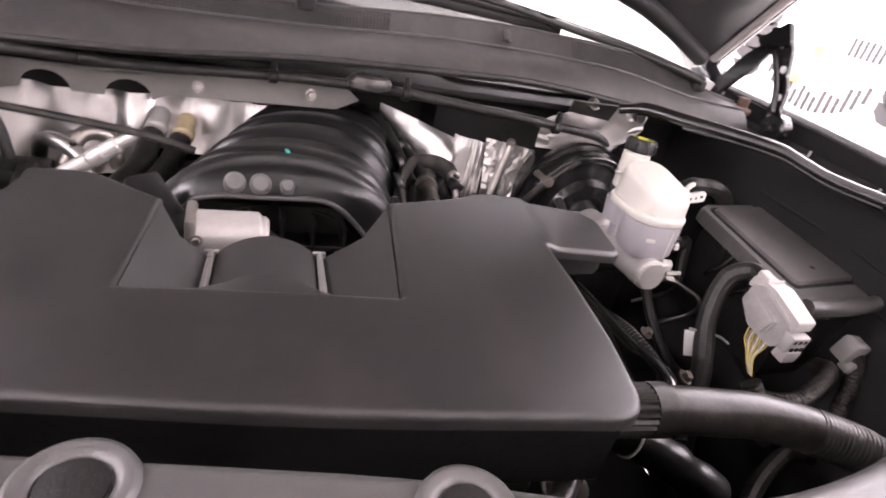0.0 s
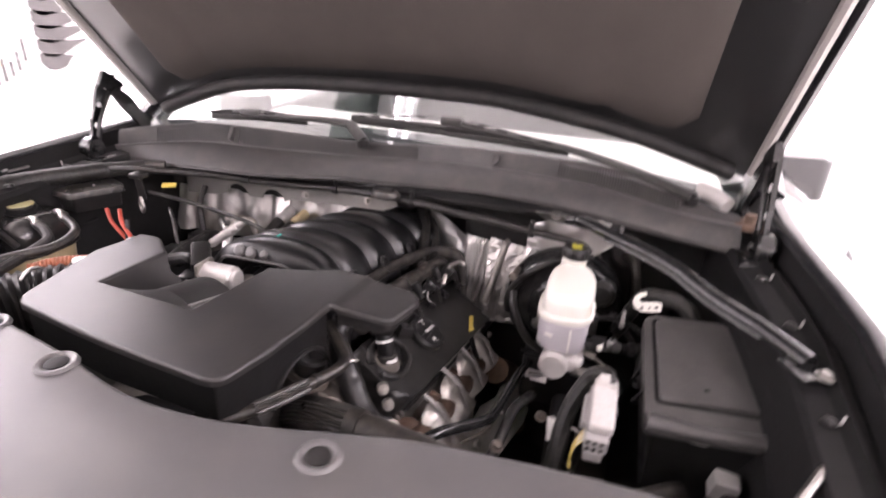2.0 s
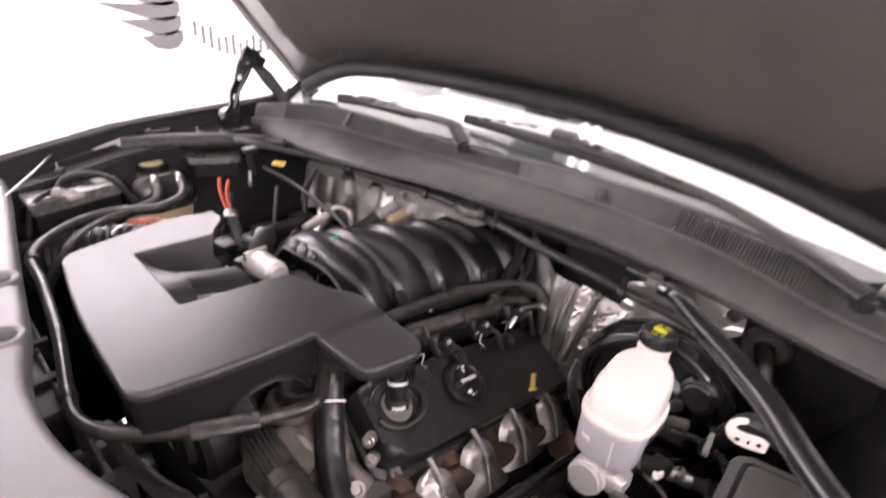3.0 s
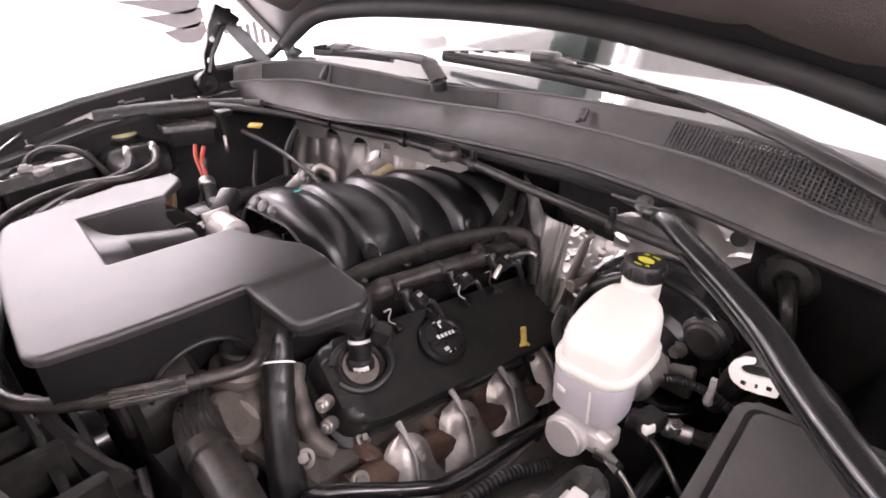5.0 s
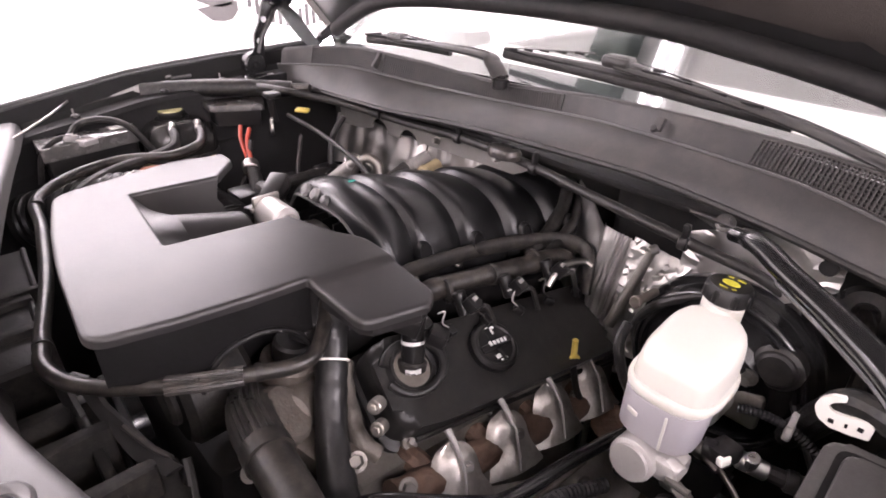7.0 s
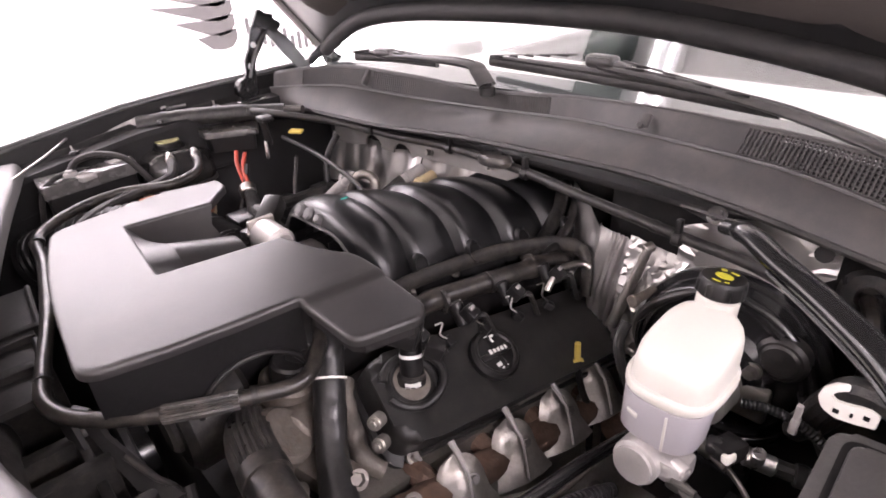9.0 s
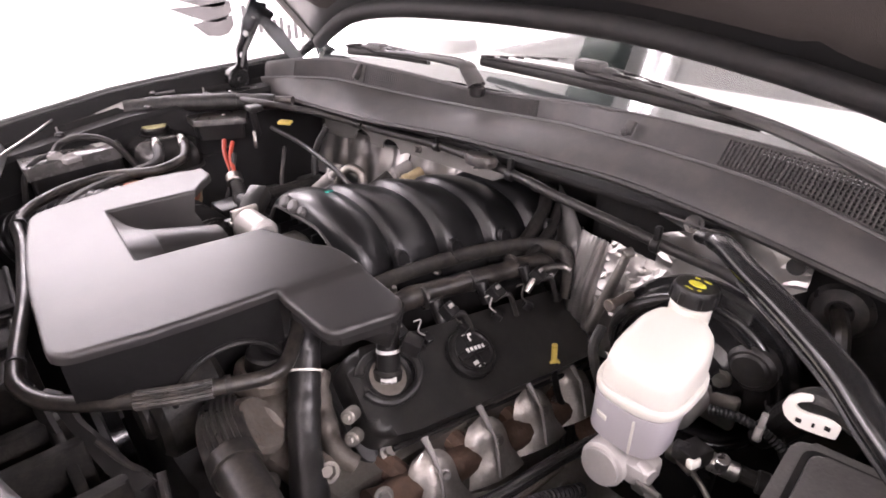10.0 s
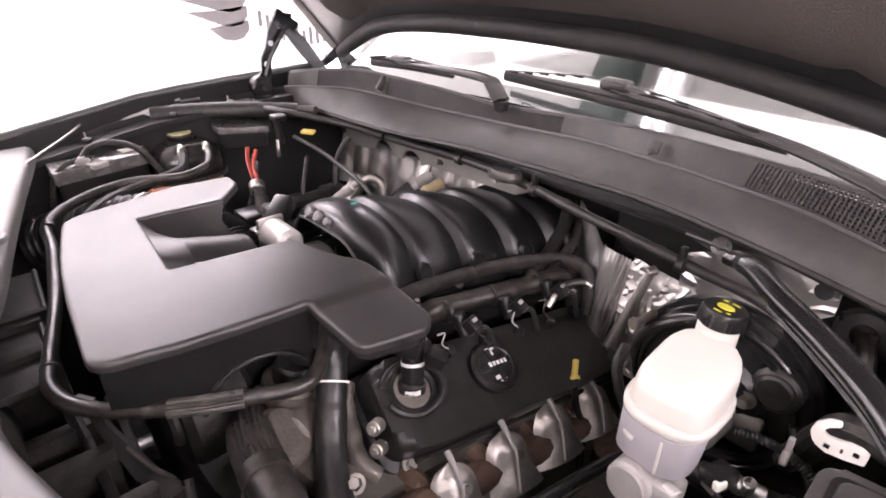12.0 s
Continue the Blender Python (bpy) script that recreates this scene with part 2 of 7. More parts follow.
def box(x0, x1, y0, y1, z0, z1, bevel=0.004, seg=2, m=None):
    bm = bmesh.new()
    bmesh.ops.create_cube(bm, size=1)
    bmesh.ops.scale(bm, verts=bm.verts, vec=(x1 - x0, y1 - y0, z1 - z0))
    bmesh.ops.translate(bm, verts=bm.verts, vec=((x0 + x1) / 2, (y0 + y1) / 2, (z0 + z1) / 2))
    if bevel:
        bmesh.ops.bevel(bm, geom=bm.edges[:], offset=bevel, segments=seg, affect="EDGES", profile=0.5)
    if m is not None:
        bm.transform(m)
    return bm


def obox(size, m, bevel=0.003, seg=2):
    """A bevelled box of the given size round the origin of the pose m."""
    sx, sy, sz = size
    return box(-sx / 2, sx / 2, -sy / 2, sy / 2, -sz / 2, sz / 2, bevel, seg, m)


def rounded(points, r, seg=5):
    """The closed outline with its corners rounded by r (a number, or one for each corner)."""
    out = []
    n = len(points)
    for i in range(n):
        p0, p, p1 = (Vector(points[(i + k) % n]) for k in (-1, 0, 1))
        ri = r[i] if isinstance(r, (list, tuple)) else r
        a, b = (p0 - p), (p1 - p)
        la, lb = a.length, b.length
        d = min(ri, la * 0.49, lb * 0.49)
        if d < 1e-5:
            out.append(tuple(p))
            continue
        a, b = p + a.normalized() * d, p + b.normalized() * d
        for k in range(seg + 1):
            t = k / seg
            out.append(tuple(a * (1 - t) ** 2 + p * 2 * t * (1 - t) + b * t * t))
    return out


def prism(outline, z0, z1, bevel=0.003, seg=2, taper=0.0, m=None):
    """An upright slab over an outline in x, y; its upper rim bevelled; taper: how far the foot spreads."""
    bm = bmesh.new()
    n = len(outline)
    cx, cy = sum(p[0] for p in outline) / n, sum(p[1] for p in outline) / n
    lo = []
    for x, y in outline:
        d = Vector((x - cx, y - cy))
        k = 1 + taper / max(d.length, 1e-6)
        lo.append(bm.verts.new((cx + d.x * k, cy + d.y * k, z0)))
    hi = [bm.verts.new((x, y, z1)) for x, y in outline]
    bm.faces.new(list(reversed(lo)))
    top = bm.faces.new(hi)
    for i in range(n):
        bm.faces.new((lo[i], lo[(i + 1) % n], hi[(i + 1) % n], hi[i]))
    if bevel:
        bmesh.ops.bevel(bm, geom=list(top.edges), offset=bevel, segments=seg, affect="EDGES", profile=0.5)
    if m is not None:
        bm.transform(m)
    return bm


def spline(points, per=8):
    """A smooth way through the points (Catmull-Rom)."""
    p = [Vector(q) for q in points]
    if len(p) == 2:
        return [p[0].lerp(p[1], k / per) for k in range(per + 1)]
    p = [p[0] * 2 - p[1]] + p + [p[-1] * 2 - p[-2]]
    out = []
    for i in range(1, len(p) - 2):
        a, b, c, d = p[i - 1:i + 3]
        for k in range(per):
            t = k / per
            out.append(0.5 * ((2 * b) + (c - a) * t + (2 * a - 5 * b + 4 * c - d) * t * t + (3 * b - a - 3 * c + d) * t ** 3))
    out.append(p[-2])
    return out


def tube(points, r, seg=12, per=8, caps=True, flat=1.0, ribs=0.0, pitch=0.006, flutes=0.0, fluted=(0, 1), lumps=0.0):
    """A hose, wire or bar along the points. r: radius or a function of 0..1; ribs: depth of rings at the pitch; flutes: depth of lengthwise grooves."""
    way = spline(points, per)
    if ribs:
        fine = []
        for a, b in zip(way[:-1], way[1:]):
            k = max(1, round((b - a).length / (pitch / 4)))
            fine += [a.lerp(b, i / k) for i in range(k)]
        way = fine + [way[-1]]
    bm = bmesh.new()
    rings = []
    t0 = (way[1] - way[0]).normalized()
    nrm = t0.cross(Vector((0, 0, 1)))
    if nrm.length < 0.05:
        nrm = t0.cross(Vector((0, 1, 0)))
    nrm.normalize()
    gone = 0.0
    total = sum((b - a).length for a, b in zip(way[:-1], way[1:]))
    for i, p in enumerate(way):
        t = (way[min(i + 1, len(way) - 1)] - way[max(i - 1, 0)]).normalized()
        nrm = (nrm - t * nrm.dot(t)).normalized()
        bn = t.cross(nrm)
        if i:
            gone += (p - way[i - 1]).length
        u = gone / total
        rad = r(u) if callable(r) else r
        if ribs:
            rad -= ribs * (0.5 - 0.5 * math.cos(2 * math.pi * gone / pitch))
        if lumps:
            rad *= 1 + lumps * noise.noise(p * 60)
        ring = []
        for k in range(seg):
            a = 2 * math.pi * k / seg
            rr = rad
            if flutes and fluted[0] <= u <= fluted[1]:
                rr -= flutes * (k % 2)
            ring.append(bm.verts.new(p + nrm * math.cos(a) * rr + bn * math.sin(a) * rr * flat))
        rings.append(ring)
    for a, b in zip(rings[:-1], rings[1:]):
        for k in range(seg):
            bm.faces.new((a[k], a[(k + 1) % seg], b[(k + 1) % seg], b[k]))
    if caps:
        bm.faces.new(list(reversed(rings[0])))
        bm.faces.new(rings[-1])
    return bm


def lathe(profile, m, seg=28):
    """A turned shape: profile of (radius, height) along z, placed by the pose m."""
    bm = bmesh.new()
    rings = []
    for r, z in profile:
        if r < 1e-5:
            rings.append([bm.verts.new((0, 0, z))])
        else:
            rings.append([bm.verts.new((r * math.cos(2 * math.pi * k / seg), r * math.sin(2 * math.pi * k / seg), z)) for k in range(seg)])
    for a, b in zip(rings[:-1], rings[1:]):
        for k in range(seg):
            if len(a) == 1 and len(b) == 1:
                continue
            if len(a) == 1:
                bm.faces.new((a[0], b[k], b[(k + 1) % seg]))
            elif len(b) == 1:
                bm.faces.new((a[k], a[(k + 1) % seg], b[0]))
            else:
                bm.faces.new((a[k], a[(k + 1) % seg], b[(k + 1) % seg], b[k]))
    for ring, flip in ((rings[0], True), (rings[-1], False)):
        if len(ring) > 1:
            bm.faces.new(list(reversed(ring)) if flip else ring)
    bm.transform(m)
    return bm


def aim(at, to, roll=0):
    """A pose at a point whose z axis runs towards another."""
    q = (Vector(to) - Vector(at)).to_track_quat("Z", "Y").to_matrix().to_4x4()
    return Matrix.Translation(at) @ q @ pose(0, 0, 0, 0, 0, roll)


def drum(a, b, r, seg=20, bevel=0.15):
    """A cylinder from a to b with eased rims."""
    h = (Vector(b) - Vector(a)).length
    e = min(r * bevel, h * 0.4)
    return lathe([(0, 0), (r - e, 0), (r, e), (r, h - e), (r - e, h), (0, h)], aim(a, b), seg)


def loft(sections, close=False):
    """A skin over rows of points that all have one length."""
    bm = bmesh.new()
    rows = [[bm.verts.new(p) for p in s] for s in sections]
    for a, b in zip(rows[:-1], rows[1:]):
        n = len(a)
        for k in range(n if close else n - 1):
            bm.faces.new((a[k], a[(k + 1) % n], b[(k + 1) % n], b[k]))
    return bm


def thick(bm, t):
    """Gives a skin thickness."""
    bmesh.ops.recalc_face_normals(bm, faces=bm.faces)
    bmesh.ops.solidify(bm, geom=bm.faces[:], thickness=t)
    return bm


def flip_x(bm):
    bmesh.ops.scale(bm, verts=bm.verts, vec=(-1, 1, 1))
    bmesh.ops.reverse_faces(bm, faces=bm.faces[:])
    return bm


def bolt(at, axis, r=0.006, h=0.006):
    """A hexagon head with its washer."""
    a = Vector(at)
    b = a + Vector(axis).normalized() * h
    return joined(lathe([(0, 0), (r * 1.45, 0), (r * 1.45, h * 0.25), (0, h * 0.25)], aim(a, b), 16),
                  lathe([(0, 0), (r, 0), (r, h * 0.85), (r * 0.85, h), (0, h)], aim(a, b), 6))


def lerp(a, b, t):
    return a + (b - a) * t


def curve_at(table, x):
    """Linear reading from rows of x, y."""
    for (x0, y0), (x1, y1) in zip(table[:-1], table[1:]):
        if x <= x1:
            return lerp(y0, y1, max(0.0, (x - x0) / (x1 - x0)))
    return table[-1][1]

# ---- the room ----
single("floor", box(-4.6, 4.6, -4.6, 7.6, -0.1, 0.0, 0), FLOORPAINT, "pale painted workshop floor", "floor", kind="structure")
single("ceiling", box(-4.6, 4.6, -4.6, 7.6, 3.2, 3.3, 0), WALLPAINT, "white painted ceiling", "ceiling", kind="structure")
single("wall_east", box(4.5, 4.6, -4.6, 7.6, 0, 3.2, 0), WALLPAINT, "white painted side wall", "wall", kind="structure")
single("wall_west", box(-4.6, -4.5, -4.6, 7.6, 0, 3.2, 0), WALLPAINT, "white painted side wall", "wall", kind="structure")
single("wall_north", box(-4.5, 4.5, 7.5, 7.6, 0, 3.2, 0), WALLPAINT, "white painted end wall", "wall", kind="structure")
single("wall_south", box(-4.5, 4.5, -4.6, -4.5, 0, 3.2, 0), WALLPAINT, "white painted end wall", "wall", kind="structure")


def ceiling_light(at, sx, sy):
    t = thing("ceiling_light", (at[0], at[1], 3.2), "long white ceiling light fitting", "ceiling light", "ceiling lights")
    x, y = at
    part("light_housing", box(x - sx / 2 - 0.03, x + sx / 2 + 0.03, y - sy / 2 - 0.03, y + sy / 2 + 0.03, 3.15, 3.2, 0.006), WALLPAINT, t)
    part("diffuser", box(x - sx / 2, x + sx / 2, y - sy / 2, y + sy / 2, 3.135, 3.149, 0.003), DIFFUSER, t, "glowing white diffuser")


for lx, ly in LAMPS:
    ceiling_light((lx, ly), 0.6, 3.0)


BEAM = thing("ceiling_beam", (-1.05, 1.6, 3.2), "grey-green painted steel beam under the ceiling", "beam")
part("web", box(-1.06, -1.04, -1.2, 4.2, 3.06, 3.2, 0.002), BEAMPAINT, BEAM)
part("lower_flange", box(-1.15, -0.95, -1.2, 4.2, 3.045, 3.06, 0.003), BEAMPAINT, BEAM)
part("upper_flange", box(-1.15, -0.95, -1.2, 4.2, 3.185, 3.199, 0.003), BEAMPAINT, BEAM)
STRIP = thing("strip_light", (-0.76, 1.6, 3.2), "slim white strip light beside the beam", "strip light")
part("housing", box(-0.84, -0.68, 0.4, 3.0, 3.14, 3.199, 0.006), WALLPAINT, STRIP)
for x in (-0.80, -0.72):
    part("tube", drum((x, 0.46, 3.12), (x, 2.94, 3.12), 0.014, 12), DIFFUSER, STRIP, "glowing white tube")


# ---- wall signs: a winged badge, painted flat ----
def wall_mural(side, y0, z0, s):
    """Flat painted shapes on a side wall: a toothed badge between two wings."""
    xw = side * 4.496
    t = thing("wall_mural", (xw, y0, z0), "grey winged badge painted on the white wall", "mural")

    def blade(pts, mat, name):
        bm = bmesh.new()
        vs = [bm.verts.new((xw, y0 + p[0] * s, z0 + p[1] * s)) for p in pts]
        bm.faces.new(vs)
        res = bmesh.ops.extrude_face_region(bm, geom=bm.faces[:])
        bmesh.ops.translate(bm, verts=[v for v in res["geom"] if isinstance(v, bmesh.types.BMVert)], vec=(-side * 0.004, 0, 0))
        part(name, bm, mat, t)
    for k in range(15):
        u = k / 14
        low = 0.24 - 0.20 * math.sin(u * math.pi) ** 0.7
        blade([(u * 0.98, low), (u * 0.98 + 0.036, low), (u * 0.98 + 0.036, low + 0.13 + 0.03 * (k % 3)), (u * 0.98, low + 0.13 + 0.03 * (k % 3))], MURAL, "badge_tooth")
    for k in range(6):
        blade([(0.05 + k * 0.055, 0.54), (0.078 + k * 0.055, 0.54), (0.078 + k * 0.055, 0.68), (0.05 + k * 0.055, 0.68)], MURAL, "badge_tooth")
    for k in range(7):
        blade([(0.42 + k * 0.05, 0.66), (0.44 + k * 0.05, 0.66), (0.44 + k * 0.05, 0.68), (0.42 + k * 0.05, 0.68)], MURALSOFT, "badge_tooth")
    blade([(0.66, 0.22), (0.76, 0.22), (0.76, 0.30), (0.66, 0.30)], MURALORANGE, "orange_patch")
    blade([(0.56, 0.48), (0.66, 0.48), (0.66, 0.56), (0.56, 0.56)], MURALORANGE, "orange_patch")
    for way, base in ((-1, -0.09), (1, 1.13)):
        for k in range(6):
            z, n = 0.20 + 0.115 * k, 0.36 + 0.17 * k
            out = [(0.0, z + 0.10), (0.0, z + 0.02), (0.06, z - 0.045), (0.14, z - 0.06), (0.24, z - 0.045), (n, z + 0.055 + 0.02 * k), (n * 0.5, z + 0.075)]
            blade([(base + way * u, h) for u, h in out], MURAL, "wing_feather")
    for k in range(4):
        u = 0.10 + k * 0.24
        blade([(u, 0.86), (u + 0.05, 0.86), (u + 0.13, 1.04), (u + 0.08, 1.04)], MURALSOFT, "lettering_bar")


wall_mural(1, 3.48, 0.70, 1.0)
wall_mural(-1, 2.82, 0.63, 1.0)

# ---- the car's shell ----
CAR = thing("car_body", (0, 1.0, 0), "black painted car body with its bonnet bay open", "car")
FEND = ((-0.12, 0.60, 1.02), (0.0, 0.68, 1.06), (0.15, 0.738, 1.108), (0.3, 0.774, 1.156), (0.5, 0.790, 1.202), (0.75, 0.784, 1.241), (0.84, 0.772, 1.250),
        (0.94, 0.756, 1.258), (1.06, 0.742, 1.264), (1.25, 0.745, 1.270))


def fender_sections():
    out = []
    for y, x, z in FEND:
        inner = x - 0.045
        out.append([(inner - 0.045, y, z - 0.060), (inner - 0.040, y, z - 0.050), (inner - 0.012, y, z - 0.046), (inner - 0.006, y, z - 0.040), (inner, y, z - 0.036),
                    (inner + 0.006, y, z - 0.045), (inner + 0.018, y, z - 0.047), (inner + 0.026, y, z - 0.012), (x - 0.010, y, z - 0.003), (x, y, z), (x + 0.03, y, z - 0.008),
                    (x + 0.10, y, z - 0.045), (x + 0.15, y, z - 0.11), (x + 0.175, y, z - 0.25), (x + 0.185, y, z - 0.5), (x + 0.15, y, 0.42)])
    return out


part("fender", loft([s[7:] for s in fender_sections()]), PAINT, CAR, "glossy black front wing")
part("fender", flip_x(loft([s[7:] for s in fender_sections()])), PAINT, CAR, "glossy black front wing")
part("wing_flange", loft([s[:8] for s in fender_sections()]), APRON, CAR, "dull black inner flange")
part("wing_flange", flip_x(loft([s[:8] for s in fender_sections()])), APRON, CAR, "dull black inner flange")
for s in (1, -1):
    apron = loft([[(s * (x - 0.084), y, z - 0.058), (s * (x - 0.092), y, z - 0.2), (s * (x - 0.16), y, z - 0.34), (s * (x - 0.20), y, 0.62)] for y, x, z in FEND])
    part("inner_apron", thick(apron, 0.004), APRON, CAR, "dark inner wing panel")
    for dz, dx in ((0.12, 0.089), (0.17, 0.094)):
        part("pressed_bead", tube([(s * (x - dx), y, z - dz) for y, x, z in FEND[3:8]], 0.004, 8, 3), APRON, CAR)
    # row of plastic clips along the inner flange
    for y in (0.32, 0.47, 0.63, 0.80, 0.92):
        x = s * (curve_at([(f[0], f[1]) for f in FEND], y) - 0.068)
        z = curve_at([(f[0], f[2]) for f in FEND], y) - 0.046
        part("flange_clip", lathe([(0, 0), (0.009, 0), (0.008, 0.004), (0.004, 0.006), (0, 0.006)], pose(x, y, z), 12), PLASTIC, CAR)
        part("clip_post", drum((x + s * 0.012, y, z + 0.002), (x + s * 0.013, y, z + 0.013), 0.0018, 8), GREYPL, CAR)
# firewall
BULK = ((-0.70, 1.19), (-0.31, 1.19), (-0.295, 1.20), (-0.29, 1.275), (0.15, 1.275), (0.155, 1.20), (0.17, 1.19), (0.70, 1.19))
part("firewall", thick(loft([[(x, y, 0.50) for x, y in BULK], [(x, y, 1.20) for x, y in BULK]]), 0.012), CHASSIS, CAR, "dark bulkhead panel with an engine recess")
part("plenum_floor", box(-0.70, 0.70, 1.12, 1.275, 1.184, 1.194, 0.002), CHASSIS, CAR)
part("bay_floor", box(-0.64, 0.64, 0.20, 1.19, 0.50, 0.53, 0.002), CHASSIS, CAR, "dark underbody tray")
part("crossmember", box(-0.62, 0.62, 0.30, 0.42, 0.53, 0.66, 0.02), CHASSIS, CAR)
# front end: radiator, support and bumper skin
part("radiator", box(-0.48, 0.48, 0.20, 0.25, 0.53, 1.04, 0.004), DUSTY, CAR)
bump = loft([[(x, y, z) for x, y in [(-0.80 + 1.6 * k / 20, -0.28 + d + 0.22 * abs(-1 + k / 10) ** 2.4) for k in range(21)]]
             for z, d in ((0.40, 0.05), (0.60, 0.0), (0.85, 0.0), (0.98, 0.03), (1.06, 0.08))])
part("bumper", thick(bump, 0.006), PAINT, CAR, "glossy black nose panel")
# cabin behind the bay
for s in (1, -1):
    part("pillar", tube([(s * 0.74, 1.22, 1.25), (s * 0.70, 1.6, 1.50), (s * 0.62, 2.05, 1.78)], 0.035, 10, 6), PAINT, CAR)
    part("door_panel", box(min(s * 0.80, s * 0.96), max(s * 0.80, s * 0.96), 1.26, 4.2, 0.42, 1.16, 0.05, 3), PAINT, CAR)
    part("rear_pillar", tube([(s * 0.80, 4.1, 1.16), (s * 0.68, 3.9, 1.78)], 0.05, 10, 4), PAINT, CAR)
part("roof", box(-0.66, 0.66, 2.02, 4.1, 1.76, 1.82, 0.025, 3), PAINT, CAR)
part("tailgate", box(-0.8, 0.8, 4.12, 4.24, 0.42, 1.16, 0.03), PAINT, CAR)
# dashboard colour carries the white glare seen on the glass
part("dashboard", box(-0.72, 0.72, 1.36, 1.85, 0.9, 1.20, 0.05, 3), DASHGLARE, CAR, "vinyl dashboard paled to stand in for windscreen glare")
part("cabin_floor", box(-0.78, 0.78, 1.26, 4.1, 0.42, 0.47, 0.0), DASH, CAR)
for s in (1, -1):
    for wy in (0.28, 3.2):
        w = part("wheel", lathe([(0.20, -0.11), (0.34, -0.12), (0.37, -0.09), (0.37, 0.09), (0.34, 0.12), (0.20, 0.11)], pose(s * 0.80, wy, 0.37, 0, 90, 0), 32), TYRE, CAR)
        part("rim", lathe([(0, -0.06), (0.06, -0.07), (0.20, -0.08), (0.215, -0.1), (0.215, 0.1), (0, 0.08)], pose(s * 0.80, wy, 0.37, 0, 90, 0), 24), ALU, w)
for s in (1, -1):
    m = part("door_mirror", prism(rounded([(s * 0.86, 1.86), (s * 1.06, 1.90), (s * 1.08, 1.98), (s * 0.86, 1.99)][::s], 0.03), 1.07, 1.20, 0.02, 3), PAINT, CAR, "black door mirror")
    part("mirror_glass", box(min(s * 0.89, s * 1.05), max(s * 0.89, s * 1.05), 1.995, 1.999, 1.085, 1.185, 0.001), ALUBRIGHT, m)

# windshield
def glass_row(v, n=18, off=0.0):
    row = []
    for k in range(n + 1):
        u = -1 + 2 * k / n
        y = 1.196 + 0.02 * (1 - u * u) + v * 0.80 + 0.10 * abs(u) ** 2.5 * (v - 0.5)
        z = 1.272 + v * 0.50 - 0.030 * u * u
        row.append((u * (0.70 - 0.10 * v), y + off * 0.5, z - off))
    return row


WIND = thing("windshield", (0, 1.25, 1.25), "clear sloping windscreen with dark lower band", "windshield")
glass = part("glass", thick(loft([glass_row(v / 8) for v in range(9)]), 0.005), GLASS, WIND)
glass.visible_shadow = False
part("frit_band", thick(loft([glass_row(v, off=0.008) for v in (-0.02, 0.02, 0.05)]), 0.002), DASH, WIND, "black lower band")

# ---- scuttle panel under the windscreen ----
LIP = ((-0.69, 1.052, 1.199), (-0.5, 1.067, 1.200), (-0.3, 1.072, 1.206), (-0.1, 1.076, 1.225), (0.1, 1.074, 1.235), (0.25, 1.072, 1.240), (0.4, 1.060, 1.232), (0.55, 1.042, 1.218), (0.68, 1.028, 1.209))
CREASE = ((-0.69, 1.052, 1.226), (-0.62, 1.072, 1.237), (-0.5, 1.119, 1.246), (-0.3, 1.160, 1.238), (-0.1, 1.164, 1.246), (0.1, 1.146, 1.264), (0.25, 1.122, 1.270), (0.4, 1.098, 1.271), (0.47, 1.088, 1.263), (0.55, 1.074, 1.249), (0.68, 1.056, 1.243))
CROWN = ((-0.69, 1.072, 1.258), (-0.62, 1.092, 1.273), (-0.5, 1.146, 1.284), (-0.3, 1.182, 1.276), (-0.12, 1.180, 1.272), (0.0, 1.172, 1.284), (0.1, 1.166, 1.294), (0.25, 1.154, 1.300), (0.4, 1.145, 1.298), (0.52, 1.130, 1.291), (0.58, 1.106, 1.266), (0.68, 1.084, 1.248))


def along(table, x, k=0.03):
    """A smooth reading of y and z from rows of x, y, z."""
    return [(curve_at([(r[0], r[c]) for r in table], x - k) + 2 * curve_at([(r[0], r[c]) for r in table], x) + curve_at([(r[0], r[c]) for r in table], x + k)) / 4 for c in (1, 2)]


def lip_z(x):
    return along(LIP, x)[1]


def lip_y(x):
    return along(LIP, x)[0]


GRILLES = ((-0.60, -0.44), (-0.415, 0.030), (0.340, 0.575))


def cowl_point(x, k):
    """Points across the panel: 0 to 2 under the lip, 3 to 6 up the front face to the crease, 7 to 9 the groove, 10 to 12 the crown, then the fall to the glass."""
    (ly, lz), (cy, cz), (ty, tz) = along(LIP, x), along(CREASE, x), along(CROWN, x)
    if k < 3:
        dy, dz = ((0.070, -0.020), (0.020, -0.014), (0.002, -0.006))[k]
        return (x, ly + dy, lz + dz)
    if k < 7:
        f, bow = ((0.0, 0.0), (0.10, 0.004), (0.55, 0.005), (1.0, 0.0))[k - 3]
        return (x, lerp(ly, cy, f), lerp(lz, cz, f) + bow)
    if k < 10:
        dy, dz = ((0.004, 0.001), (0.008, -0.003), (0.012, 0.001))[k - 7]
        return (x, cy + dy, cz + dz)
    dy, dz = ((-0.002, -0.003), (0.0, 0.0), (0.005, 0.0), (0.010, -0.005), (0.022, -0.010), (0.060, -0.016))[k - 10]
    return (x, ty + dy, tz + dz)


COWLTHING = thing("windscreen_scuttle", (0, 1.05, 1.2), "dark grey plastic scuttle panel below the windscreen", "cowl panel")
xs = [-0.69 + 1.365 * k / 60 for k in range(61)]
part("panel", thick(loft([[cowl_point(x, k) for k in range(2, 10)] for x in xs]), 0.003), COWL, COWLTHING)
